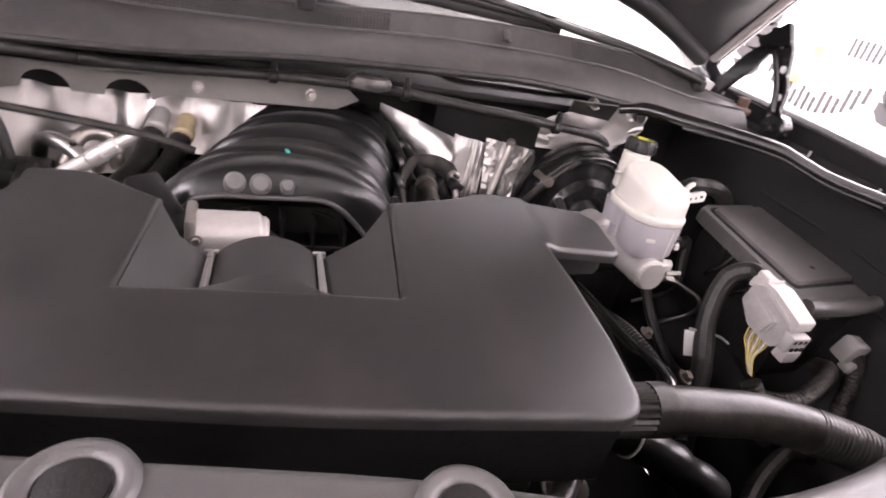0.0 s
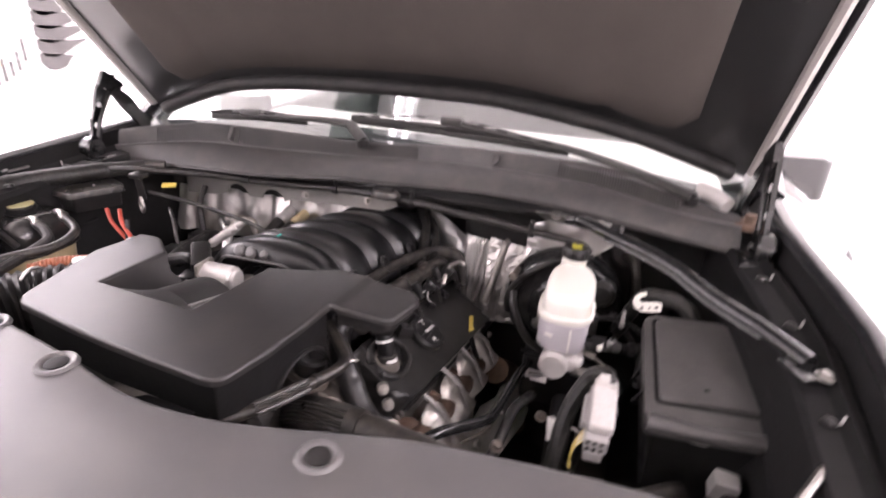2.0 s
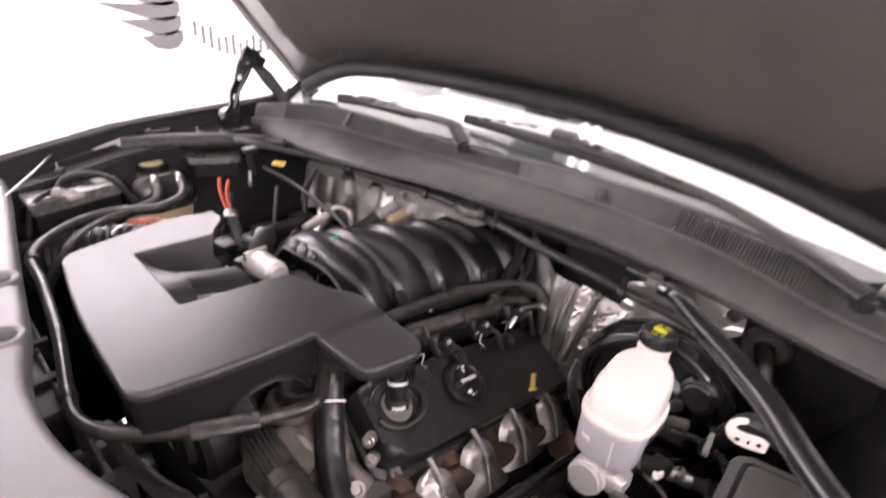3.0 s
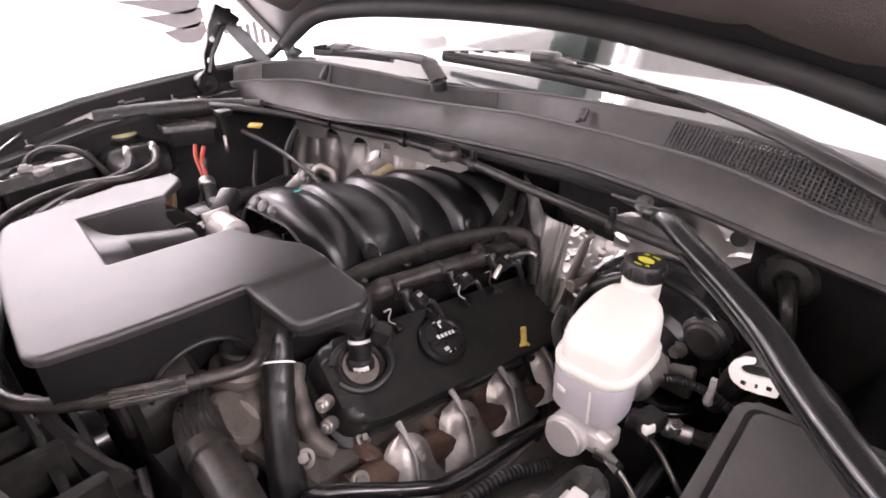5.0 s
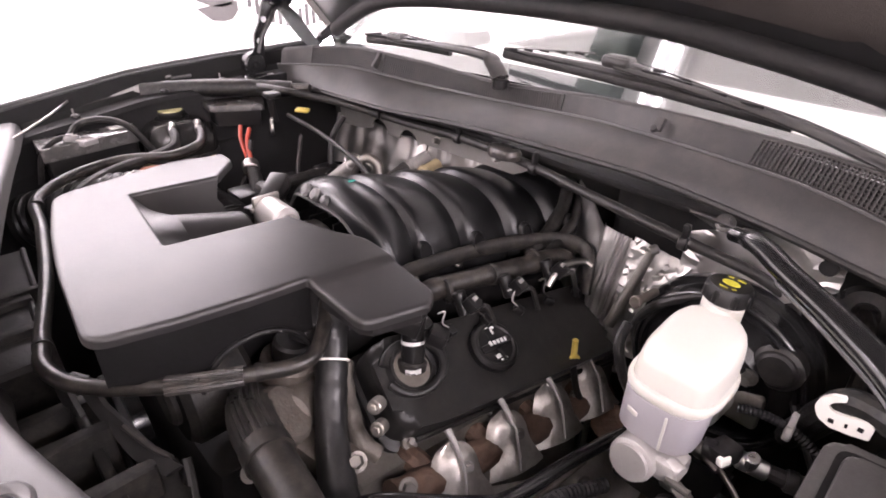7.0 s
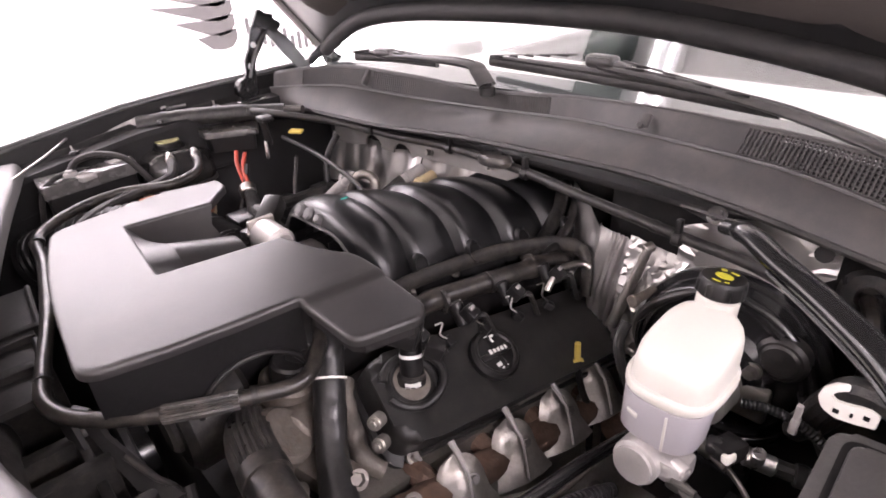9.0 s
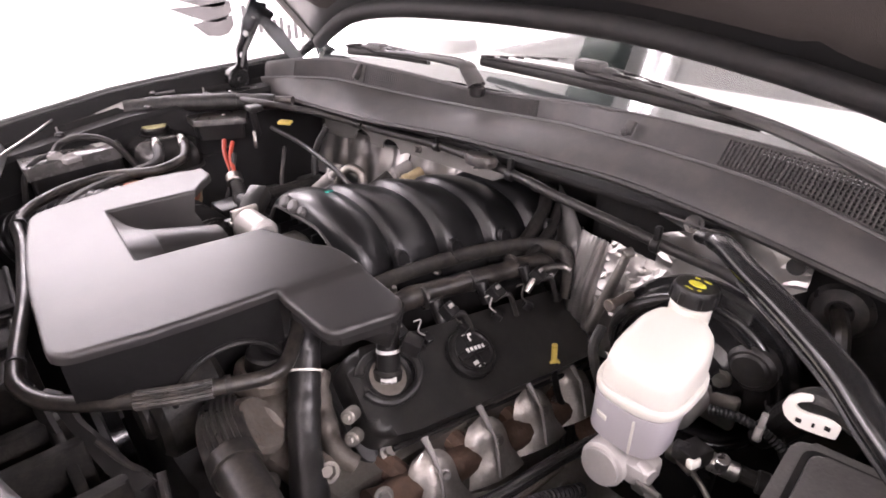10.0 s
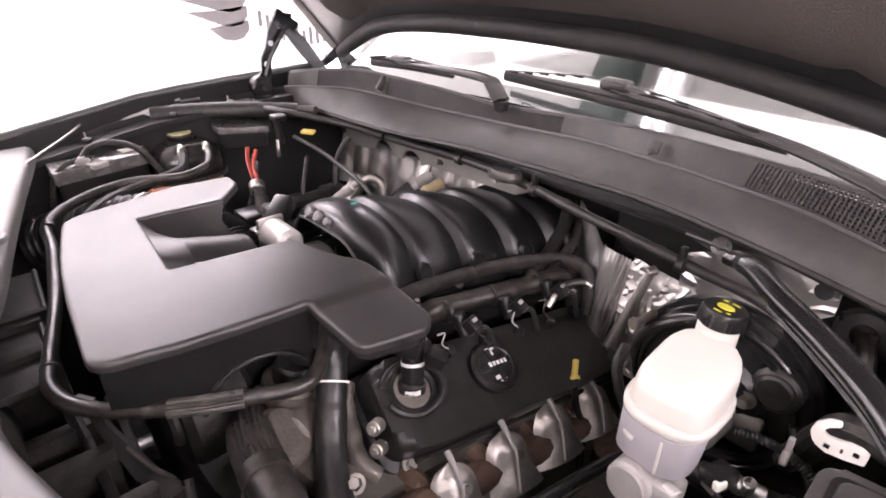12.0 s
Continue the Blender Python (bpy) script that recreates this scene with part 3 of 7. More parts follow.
# same panel in a blacker material: the shade below the lip is painted
part("underside", thick(loft([[cowl_point(x, k) for k in range(3)] for x in xs]), 0.002), APRON, COWLTHING, "underside with its shade put into the colour")
for x0, x1 in ((-0.69, GRILLES[0][0]), (GRILLES[0][1], GRILLES[1][0]), (GRILLES[1][1], GRILLES[2][0]), (GRILLES[2][1], 0.675)):
    part("panel_top", thick(loft([[cowl_point(lerp(x0, x1, k / 12), j) for j in (9, 10)] for k in range(13)]), 0.003), COWL, COWLTHING)
part("panel_rear", thick(loft([[cowl_point(x, k) for k in range(10, 16)] for x in xs]), 0.003), COWL, COWLTHING)
# beads paler than the panel carry the crease highlights in their colour
for k, r in ((6, 0.0022), (11, 0.0018)):
    part("crease_bead", tube([Vector(cowl_point(x, k)) + Vector((0, 0.001, 0.001)) for x in xs[::2]], r, 6, 2), EDGELIGHT, COWLTHING, "crease bead with the highlight in its colour")
for x0, x1 in GRILLES:
    bars = []
    n = max(2, round((x1 - x0) / 0.0052))
    for k in range(n + 1):
        x = lerp(x0, x1, k / n)
        a, b = Vector(cowl_point(x, 9)), Vector(cowl_point(x, 10))
        bars.append(obox((0.0022, (b - a).length + 0.002, 0.004), aim((a + b) / 2, (a + b) / 2 + (b - a).cross(Vector((1, 0, 0)))), 0))
    for j in range(9):
        pts = [Vector(cowl_point(lerp(x0, x1, k / 16), 9)).lerp(Vector(cowl_point(lerp(x0, x1, k / 16), 10)), j / 8) for k in range(17)]
        bars.append(tube(pts, 0.0013, 5, 1))
    part("grille", joined(*bars), COWL, COWLTHING, "open slotted air grille")
    part("grille_well", thick(loft([[(Vector(cowl_point(lerp(x0, x1, k / 12), j)) + Vector((0, 0.012, -0.012))) for j in (9, 10)] for k in range(13)]), 0.002), CHASSIS, COWLTHING)
part("bulb_seal", tube([(x, lip_y(x) + 0.005, lip_z(x) - 0.006) for x in xs[::4]], 0.006, 8, 3), RUBBER, COWLTHING, "black rubber edge seal")
part("clip", joined(obox((0.014, 0.008, 0.020), pose(0.212, 1.134, 1.286, -40, 0, 0), 0.002), drum((0.212, 1.124, 1.280), (0.212, 1.119, 1.285), 0.0045)), COWL, COWLTHING)
part("clip", obox((0.010, 0.014, 0.034), pose(-0.428, 1.146, 1.266, -40, 0, 0), 0.003), COWL, COWLTHING)
part("end_bracket", joined(obox((0.035, 0.05, 0.012), pose(0.68, 1.085, 1.240), 0.004), drum((0.69, 1.08, 1.238), (0.69, 1.08, 1.262), 0.010)), RUST, COWLTHING, "brown rusted corner bracket")
part("corner_trim", tube([(0.605, 1.175, 1.268), (0.635, 1.165, 1.262), (0.660, 1.140, 1.252)], 0.017, 12, 5), LEVER, COWLTHING, "pale plastic corner piece")


# ---- wipers ----
def wiper(pivot, bend, joint, blade_a, blade_b, label):
    """An arm from its pivot, over a bend, to the joint that carries a slotted blade."""
    t = thing("windscreen_wiper", pivot, label, "wiper", "windscreen wipers")
    h, e, q = Vector(pivot), Vector(bend), Vector(joint)
    a, b = Vector(blade_a), Vector(blade_b)
    part("pivot_cap", joined(drum(h + Vector((0, 0, -0.012)), h + Vector((0, 0, 0.006)), 0.014), drum(h + Vector((0, 0, 0.004)), h + Vector((0, 0, 0.012)), 0.009)), PLASTIC, t)
    arm = part("arm", tube([h + Vector((0, 0, 0.006)), h.lerp(e, 0.5) + Vector((0, 0, 0.008)), e, e.lerp(q, 0.5) + Vector((0, -0.003, 0.004)), q], lambda u: lerp(0.019, 0.013, min(1.0, u * 1.4)), 16, 6, flat=0.45), WIPERDARK, t, "flat grey-black steel arm")
    # paler strip along the arm: its highlight is put into the colour
    part("highlight_rib", tube([h + Vector((0, -0.006, 0.013)), h.lerp(e, 0.5) + Vector((0, -0.006, 0.015)), e + Vector((0, -0.004, 0.009)), e.lerp(q, 0.5) + Vector((0, -0.007, 0.010)), q + Vector((0, -0.006, 0.008))], 0.0014, 6, 4), EDGELIGHT, arm)
    for k in range(4):
        part("arm_slot", obox((0.030, 0.003, 0.004), pose(*(q.lerp(e, 0.22 + 0.18 * k) + Vector((0, -0.008, 0.008))), 0, 0, math.degrees(math.atan2(e.y - q.y, e.x - q.x))), 0.001), CHASSIS, arm)
    way = (b - a).normalized()
    turn = math.degrees(math.atan2(way.y, way.x))
    j = part("joint_cover", joined(obox((0.052, 0.026, 0.020), pose(*(q + Vector((0, 0, 0.006))), 0, 0, turn), 0.008, 3), obox((0.036, 0.018, 0.010), pose(*(q + way * 0.030 + Vector((0, 0, 0.004))), 0, 8, turn), 0.004)), WIPERDARK, t, "rounded grey-black joint cover")
    part("cover_edge", obox((0.040, 0.002, 0.002), pose(*(q + Vector((0, -0.012, 0.013))), 0, 0, turn), 0.0006), EDGELIGHT, j, "pale edge highlight")
    mid = a.lerp(b, 0.5)
    part("blade", tube([a, mid + Vector((0, 0.0, 0.003)), b], 0.006, 8, 6, flat=1.4), RUBBER, t, "black rubber wiper blade")
    spine = part("blade_spine", tube([a + Vector((0, 0, 0.009)), mid + Vector((0, 0, 0.014)), b + Vector((0, 0, 0.009))], lambda u: 0.004 + 0.005 * (1 - abs(2 * u - 1)), 8, 6, flat=0.8), WIPERDARK, t, "grey-edged blade spine")
    for k in range(5):
        for lo, hi in ((q + way * 0.05, b), (q - way * 0.05, a)):
            c = lo.lerp(hi, 0.10 + 0.19 * k) + Vector((0, -0.006, 0.010))
            part("slot", obox((0.020, 0.003, 0.004), pose(*c, 0, 0, turn), 0.001), CHASSIS, spine)
    # blade edge highlights, laid on as pale strips
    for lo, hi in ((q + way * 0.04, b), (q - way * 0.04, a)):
        part("spine_rim", tube([lo + Vector((0, -0.007, 0.013)), lo.lerp(hi, 0.97) + Vector((0, -0.006, 0.012))], 0.0013, 6, 3), EDGELIGHT, spine, "pale highlight rim")


wiper((0.590, 1.100, 1.270), (0.370, 1.192, 1.308), (0.095, 1.206, 1.334), (-0.160, 1.238, 1.310), (0.350, 1.216, 1.300), "black wiper with slotted grey-edged blade on the glass")
wiper((-0.098, 1.160, 1.282), (-0.142, 1.166, 1.318), (-0.385, 1.168, 1.310), (-0.50, 1.176, 1.296), (-0.25, 1.186, 1.306), "black wiper with curved arm over the scuttle grille")

# ---- bonnet ----
HS, HC = math.sin(radians(50)), math.cos(radians(50))


def hood_point(u, v, h=0.0):
    """u across, v up the raised bonnet, h out of its inner side towards the back."""
    return (u, 1.115 - v * HC + h * HS, 1.385 + v * HS + h * HC)


HOOD_EDGE = ((-0.72, -0.168), (-0.56, -0.090), (-0.45, -0.040), (-0.36, -0.012), (-0.20, 0.010), (0.0, 0.020), (0.20, 0.018), (0.35, -0.010), (0.45, -0.036), (0.55, -0.078), (0.72, -0.158))


def hood_edge(u):
    """How far up its own slope the lowest rim of the raised bonnet lies."""
    k = 0.05
    return (curve_at(HOOD_EDGE, u - k) + 2 * curve_at(HOOD_EDGE, u) + curve_at(HOOD_EDGE, u + k)) / 4


def hood_rear(u):
    return hood_edge(u) + 0.052


HOOD = thing("bonnet", (0, 1.07, 1.38), "raised black bonnet with a grey-brown felt liner", "car hood")
rows = []
for j in range(13):
    w = j / 12
    row = []
    for k in range(25):
        u = -0.715 + 1.43 * k / 24
        v0 = hood_edge(u) + 0.012
        row.append(hood_point(u * (1 - 0.02 * w), lerp(v0, 1.16 - 0.10 * (abs(u) / 0.7) ** 3, w), 0.035 + 0.02 * (1 - (u / 0.72) ** 2)))
    rows.append(row)
part("skin", thick(loft(rows), 0.004), PAINT, HOOD, "black painted outer skin")
frame_rows = []
for j in range(13):
    w = j / 12
    frame_rows.append([hood_point((-0.69 + 1.38 * k / 24), lerp(hood_edge(-0.69 + 1.38 * k / 24) + 0.004, 1.13, w), 0.022) for k in range(25)])
part("inner_frame", thick(loft(frame_rows), 0.003), HOODMETAL, HOOD, "black pressed-steel inner frame")
liner_rows = []
for j in range(25):
    w = j / 24
    row = []
    for k in range(37):
        a = -1 + 2 * k / 36
        u = a * 0.572
        edge = min(1 - abs(a), w * 0.9, (1 - w) * 0.9)
        dome = 0.020 * min(1.0, edge / 0.05) ** 0.5
        crease = 0.006 * math.exp(-((abs(a) - 0.72) / 0.03) ** 2)
        r = max(0.0, (abs(a) - 0.86) / 0.14)
        v = lerp(hood_rear(u) + 0.06 * r ** 3, 1.06 - 0.08 * r ** 3, w)
        row.append(hood_point(u, v, 0.016 - dome + crease))
    liner_rows.append(row)
liner = part("liner", loft(liner_rows), FELT, HOOD, "grey-brown felt sound liner", sharp=60)
for u, v in ((-0.133, 0.36), (0.355, 0.36), (-0.42, 0.75), (0.42, 0.75), (0.1, 0.75)):
    c = Vector(hood_point(u, v, -0.004))
    part("clip_button", lathe([(0, 0), (0.016, 0), (0.014, 0.003), (0.005, 0.005), (0, 0.005)], aim(c, c + Vector((0, -HS, -HC))), 16), CHASSIS, liner, "black fixing button")
part("rear_seal", tube([hood_point(u, hood_edge(u) + 0.014, 0.010) for u in [-0.66 + 1.32 * k / 32 for k in range(33)]], 0.016, 14, 2), CHASSIS, HOOD, "black rubber bonnet seal")
for s in (1, -1):
    part("side_flange", tube([hood_point(s * 0.700, v, 0.018) for v in (-0.12, 0.2, 0.6, 1.02)], 0.010, 8, 4), HOODEDGE, HOOD, "pale folded steel edge")
    part("outer_edge", tube([hood_point(s * 0.722, v, 0.030) for v in (-0.14, 0.2, 0.6, 1.05)], 0.012, 8, 4), PAINT, HOOD)
    for v in (0.33, 0.62):
        pts = [hood_point(s * (0.645 + 0.024 * math.cos(a)), v + 0.055 * math.sin(a), 0.018) for a in [2 * math.pi * k / 12 for k in range(13)]]
        part("pressing_rim", tube(pts, 0.0022, 6, 2), HOODMETAL, HOOD, "rim of an oval pressing hole")
    # hinge: a drilled front arm from the pivot and a rear leg, joined below the bonnet
    sideways = Matrix(((0, 0, 1, s * 0.700), (1, 0, 0, 0), (0, 1, 0, 0), (0, 0, 0, 1)))
    hg = part("hinge", prism(rounded([(0.975, 1.225), (1.002, 1.206), (1.026, 1.226), (1.030, 1.262), (1.034, 1.290), (1.056, 1.318), (1.074, 1.346), (1.100, 1.384), (1.060, 1.392), (1.036, 1.356), (1.024, 1.318), (1.010, 1.296), (1.006, 1.262), (0.984, 1.252)], 0.007),
                             -0.004, 0.004, 0.001, 1, m=sideways), BRACE, HOOD, "black drilled steel hinge arm")
    part("rear_leg", prism(rounded([(1.128, 1.236), (1.172, 1.240), (1.168, 1.262), (1.118, 1.332), (1.086, 1.360), (1.066, 1.350), (1.092, 1.312), (1.134, 1.262)], 0.006), -0.004, 0.004, 0.001, 1, m=pose(-s * 0.012, 0, 0) @ sideways), BRACE, hg, "black rear hinge leg")
    part("pivot", joined(drum((s * 0.688, 1.002, 1.232), (s * 0.716, 1.002, 1.232), 0.026), drum((s * 0.680, 1.002, 1.232), (s * 0.722, 1.002, 1.232), 0.008)), BRACE, hg)
    for y, z in ((1.020, 1.282), (1.036, 1.326), (1.062, 1.362)):
        part("hinge_hole", lathe([(0, 0), (0.0062, 0), (0.0062, 0.001), (0, 0.001)], aim((s * 0.6955, y, z), (s * 0.60, y, z)), 14), WALLPAINT if y < 1.05 else STEEL, hg, "round hole in the hinge arm" if y < 1.05 else "zinc bolt head")
    part("link", tube([(s * 0.690, 1.012, 1.258), (s * 0.690, 1.030, 1.300), (s * 0.690, 1.066, 1.350)], 0.005, 8, 4), BRACE, hg)
    part("top_bracket", prism(rounded([(1.040, 1.366), (1.094, 1.346), (1.112, 1.362), (1.060, 1.400)], 0.006), -0.005, 0.005, 0.002, 1, m=pose(-s * 0.006, 0, 0) @ sideways), BRACE, hg, "black bonnet bracket")
    part("hinge_base", box(min(s * 0.665, s * 0.730), max(s * 0.665, s * 0.730), 0.965, 1.17, 1.198, 1.214, 0.004), BRACE, hg)

# ---- front panel over the radiator ----
EDGE = ((-0.74, 0.540), (-0.573, 0.508), (-0.446, 0.479), (-0.27, 0.440), (-0.15, 0.415), (-0.10, 0.404), (-0.04, 0.383), (0.0, 0.374), (0.08, 0.371), (0.15, 0.381), (0.20, 0.395), (0.30, 0.420), (0.40, 0.430), (0.52, 0.440), (0.74, 0.42))


def front_edge(x):
    k = 0.04
    return (curve_at(EDGE, x - k) + 2 * curve_at(EDGE, x) + curve_at(EDGE, x + k)) / 4


SHROUD = thing("radiator_cover", (0, 0.2, 1.15), "grey-black plastic panel over the radiator", "radiator cover")
PZ = 1.210
rows = []
for k in range(61):
    x = -0.74 + 1.48 * k / 60
    e = front_edge(x)
    front = -0.22 + 0.25 * (abs(x) / 0.74) ** 2.4
    h = PZ - 0.03 * (abs(x) / 0.74) ** 3
    rows.append([(x, e + 0.003, h - 0.024), (x, e + 0.001, h - 0.010), (x, e - 0.003, h - 0.004), (x, e - 0.010, h), (x, lerp(e, front, 0.15), h), (x, lerp(e, front, 0.3), h - 0.001), (x, lerp(e, front, 0.6), h - 0.03), (x, lerp(e, front, 0.85), h - 0.07), (x, front, h - 0.13)])
part("panel", thick(loft(rows), 0.004), FRONTPANEL, SHROUD)
for x, y in ((-0.245, 0.416), (-0.104, 0.384), (0.228, 0.362)):
    h = PZ - 0.03 * (abs(x) / 0.74) ** 3
    part("fixing_recess", lathe([(0.011, -0.004), (0.0135, 0.001), (0.0165, 0.003), (0.0195, 0.0032), (0.0215, 0.0018), (0.023, -0.002)], pose(x, y, h), 28), FRONTPANEL, SHROUD, "raised round fixing recess")
    part("fixing_plug", lathe([(0, 0.0005), (0.012, 0.0005), (0.012, 0.0015), (0.006, 0.003), (0, 0.003)], pose(x, y, h), 20), CHASSIS, SHROUD, "black push plug")
part("panel_groove", tube([(x, front_edge(x) - 0.12, PZ - 0.004) for x in (-0.40, -0.30, -0.20, -0.12)], 0.006, 8, 5), FRONTPANEL, SHROUD, "moulded bead")

# ---- engine block and the parts round it ----
ENG = thing("engine_block", (-0.1, 0.85, 0.53), "grimy cast alloy V8 engine block", "engine")
part("block", prism(rounded([(-0.36, 0.62), (0.17, 0.62), (0.22, 1.12), (-0.40, 1.12)], 0.03), 0.53, 0.93, 0.02), ALU, ENG)
part("valley", prism(rounded([(-0.30, 0.70), (0.02, 0.70), (0.06, 1.14), (-0.32, 1.14)], 0.02), 0.92, 1.03, 0.01), CHASSIS, ENG)
part("cylinder_head", prism(rounded([(0.05, 0.70), (0.175, 0.695), (0.215, 1.16), (0.09, 1.17)], 0.015), 0.76, 0.905, 0.012), GRIMY, ENG, "cast alloy cylinder head")
part("cylinder_head", prism(rounded([(-0.55, 0.66), (-0.36, 0.66), (-0.34, 1.09), (-0.55, 1.08)], 0.015), 0.80, 1.0, 0.012), ALU, ENG, "cast alloy cylinder head")
part("front_case", joined(box(-0.30, 0.06, 0.52, 0.64, 0.62, 0.94, 0.03), drum((0.11, 0.56, 0.94), (0.11, 0.64, 0.94), 0.045)), CHASSIS, ENG, "dark front case")
part("casting_arm", tube([(0.045, 0.608, 1.012), (0.072, 0.604, 0.982), (0.110, 0.590, 0.935), (0.150, 0.572, 0.890), (0.19, 0.56, 0.85)], lambda u: 0.018 + 0.008 * u, 14, 6, flat=0.7, lumps=0.15), CASTING, ENG, "stained cast bracket arm")
part("casting_arm", tube([(0.088, 0.640, 1.005), (0.120, 0.628, 0.965), (0.155, 0.615, 0.925), (0.20, 0.60, 0.88)], 0.016, 12, 6, flat=0.6, lumps=0.2), CASTING, ENG)
part("pump_neck", joined(drum((0.045, 0.632, 1.030), (0.050, 0.640, 1.060), 0.034, 26), drum((0.044, 0.630, 1.014), (0.046, 0.634, 1.032), 0.042, 26)), GRIMY, ENG, "round cast pump neck")
part("neck_fitting", joined(drum((0.052, 0.640, 1.056), (0.055, 0.645, 1.085), 0.024, 20), obox((0.03, 0.02, 0.02), pose(0.060, 0.655, 1.092, 0, 0, 30), 0.004)), PLASTIC, ENG, "black fitting on the pump neck")
for p, q in (((0.146, 0.700, 1.014), (0.155, 0.684, 1.022)), ((0.158, 0.694, 0.990), (0.166, 0.679, 0.998))):
    part("sleeve_bolt", joined(drum(p, q, 0.0092, 18), bolt(q, Vector(q) - Vector(p), 0.0050, 0.005)), ALU, ENG, "bright sleeve bolt")
for k in range(7):
    x, y, z = 0.062 + 0.018 * k, 0.592 - 0.006 * k, 0.990 - 0.019 * k
    part("case_bolt", bolt((x, y, z), (0.2, -0.7, 0.6), 0.0045, 0.006), STEEL, ENG)
part("web", prism(rounded([(0.06, 0.60), (0.13, 0.575), (0.20, 0.60), (0.12, 0.66)], 0.01), 0.86, 0.925, 0.006), GRIMY, ENG, "grimy casting web")
part("thermostat_housing", joined(drum((0.085, 0.565, 1.00), (0.115, 0.60, 1.045), 0.036), drum((0.10, 0.60, 1.02), (0.06, 0.66, 1.00), 0.030), obox((0.10, 0.05, 0.03), pose(0.13, 0.62, 0.985, 0, 20, 20), 0.01)), GRIMY, ENG)
for x, y, z in ((0.145, 0.585, 0.985), (0.17, 0.615, 0.955), (0.10, 0.55, 0.97), (0.19, 0.635, 1.0)):
    part("bolt", bolt((x, y, z), (0.3, -0.5, 0.8), 0.008, 0.010), STEEL, ENG)
for k in range(9):
    y = 0.66 + k * 0.052
    part("head_bolt", bolt((0.192 + 0.04 * (y - 0.66) / 0.4, y + 0.04, 0.880), (1, 0, 0.4), 0.005, 0.007), STEEL, ENG)
part("idler_drum", joined(drum((-0.01, 0.515, 1.025), (-0.01, 0.60, 1.025), 0.062, 30), drum((-0.01, 0.505, 1.025), (-0.01, 0.52, 1.025), 0.03, 24)), DUSTY, ENG, "dusty dark drum")
part("water_pump_pulley", lathe([(0, 0), (0.02, 0.004), (0.055, 0.004), (0.06, 0.0), (0.06, 0.03), (0, 0.03)], aim((-0.15, 0.47, 0.90), (-0.15, 0.57, 0.90)), 28), BRACE, ENG)
part("belt", tube([(-0.09, 0.475, 0.92), (-0.15, 0.475, 0.965), (-0.22, 0.475, 0.90), (-0.15, 0.475, 0.72), (0.0, 0.475, 0.75), (-0.09, 0.475, 0.92)], 0.008, 6, 6, flat=2), RUBBER, ENG)

# exhaust side, driver's bank
EXH = thing("exhaust_manifold", (0.26, 0.85, 0.85), "rusty exhaust manifold behind silver heat shields", "exhaust manifold")
part("log", tube([(0.235, 0.64, 0.965), (0.245, 0.76, 0.945), (0.255, 0.90, 0.92), (0.265, 1.06, 0.89)], 0.022, 12, 6, lumps=0.2), RUST, EXH)
SHN = Vector((0.80, -0.18, 0.57)).normalized()
for k in range(4):
    y, x, z = 0.726 + k * 0.098, 0.250 + k * 0.002, 0.970 - k * 0.011
    part("port", tube([(x - 0.075, y - 0.035, z - 0.01), (x - 0.035, y - 0.03, z - 0.005), (x - 0.012, y - 0.02, z - 0.03)], 0.017, 10, 5), RUST, EXH)
    q = aim((x, y, z), Vector((x, y, z)) + SHN)
    up = (q.to_3x3().inverted() @ Vector((0, 0, 1)))
    q = q @ pose(0, 0, 0, 0, 0, math.degrees(math.atan2(up.y, up.x)) - 90)
    rows = []
    for j in range(13):
        w = j / 12
        row = []
        for i in range(17):
            u = -1 + i / 8
            half = 0.034 * math.sqrt(max(0.0, 1 - max(0.0, (w - 0.55) / 0.45) ** 2)) + 0.012 * max(0.0, 0.35 - w) / 0.35
            bulge = 0.014 * (1 - u * u) * min(1.0, (1.02 - w) * 4) + 0.004 * noise.noise(Vector((u * 2, w * 3, k * 7.0)))
            row.append(q @ Vector((u * half, lerp(-0.055, 0.030, w), bulge)))
        rows.append(row)
    sh = part("heat_shield", thick(loft(rows), 0.0015), SHIELD, EXH, "domed silver heat shield", sharp=60)
    part("shield_bolt", bolt(q @ Vector((0.012, -0.006, 0.012)), SHN, 0.0055, 0.006), STEEL, sh)
    p0, p1, p2, p3 = Vector((x - 0.022, y + 0.008, z + 0.038)), q @ Vector((0.004, 0.026, 0.012)), q @ Vector((0.003, -0.002, 0.022)), q @ Vector((-0.004, -0.050, 0.018))
    part("ignition_boot", tube([p0, p1, p1.lerp(p2, 0.6)], lambda u: lerp(0.0050, 0.0030, u), 10, 5), GREYPL, EXH, "grey spark plug boot")
    part("ignition_lead", tube([p1.lerp(p2, 0.5), p2, p3], 0.0024, 8, 6), GREYPL, EXH)
part("lower_shield", thick(loft([[(0.262 + 0.010 * k + 0.010 * (k % 2), 0.66 + 0.052 * k, 0.950 - 0.012 * k), (0.295 + 0.010 * k, 0.655 + 0.052 * k, 0.925 - 0.012 * k), (0.312 + 0.010 * k, 0.655 + 0.052 * k, 0.88 - 0.012 * k), (0.305 + 0.010 * k, 0.66 + 0.052 * k, 0.82 - 0.01 * k)] for k in range(8)]), 0.0015), SHIELD, EXH, "stamped lower heat shield", sharp=60)
part("rear_pipe", tube([(0.30, 1.02, 0.88), (0.33, 1.10, 0.80), (0.34, 1.12, 0.65)], 0.03, 12, 5), RUST, EXH)
for x, y, z in ((0.245, 0.655, 0.985), (0.318, 0.76, 0.905), (0.34, 0.90, 0.87)):
    part("flange_bolt", bolt((x, y, z), (0.8, -0.3, 0.5), 0.008, 0.010), STEEL, EXH)
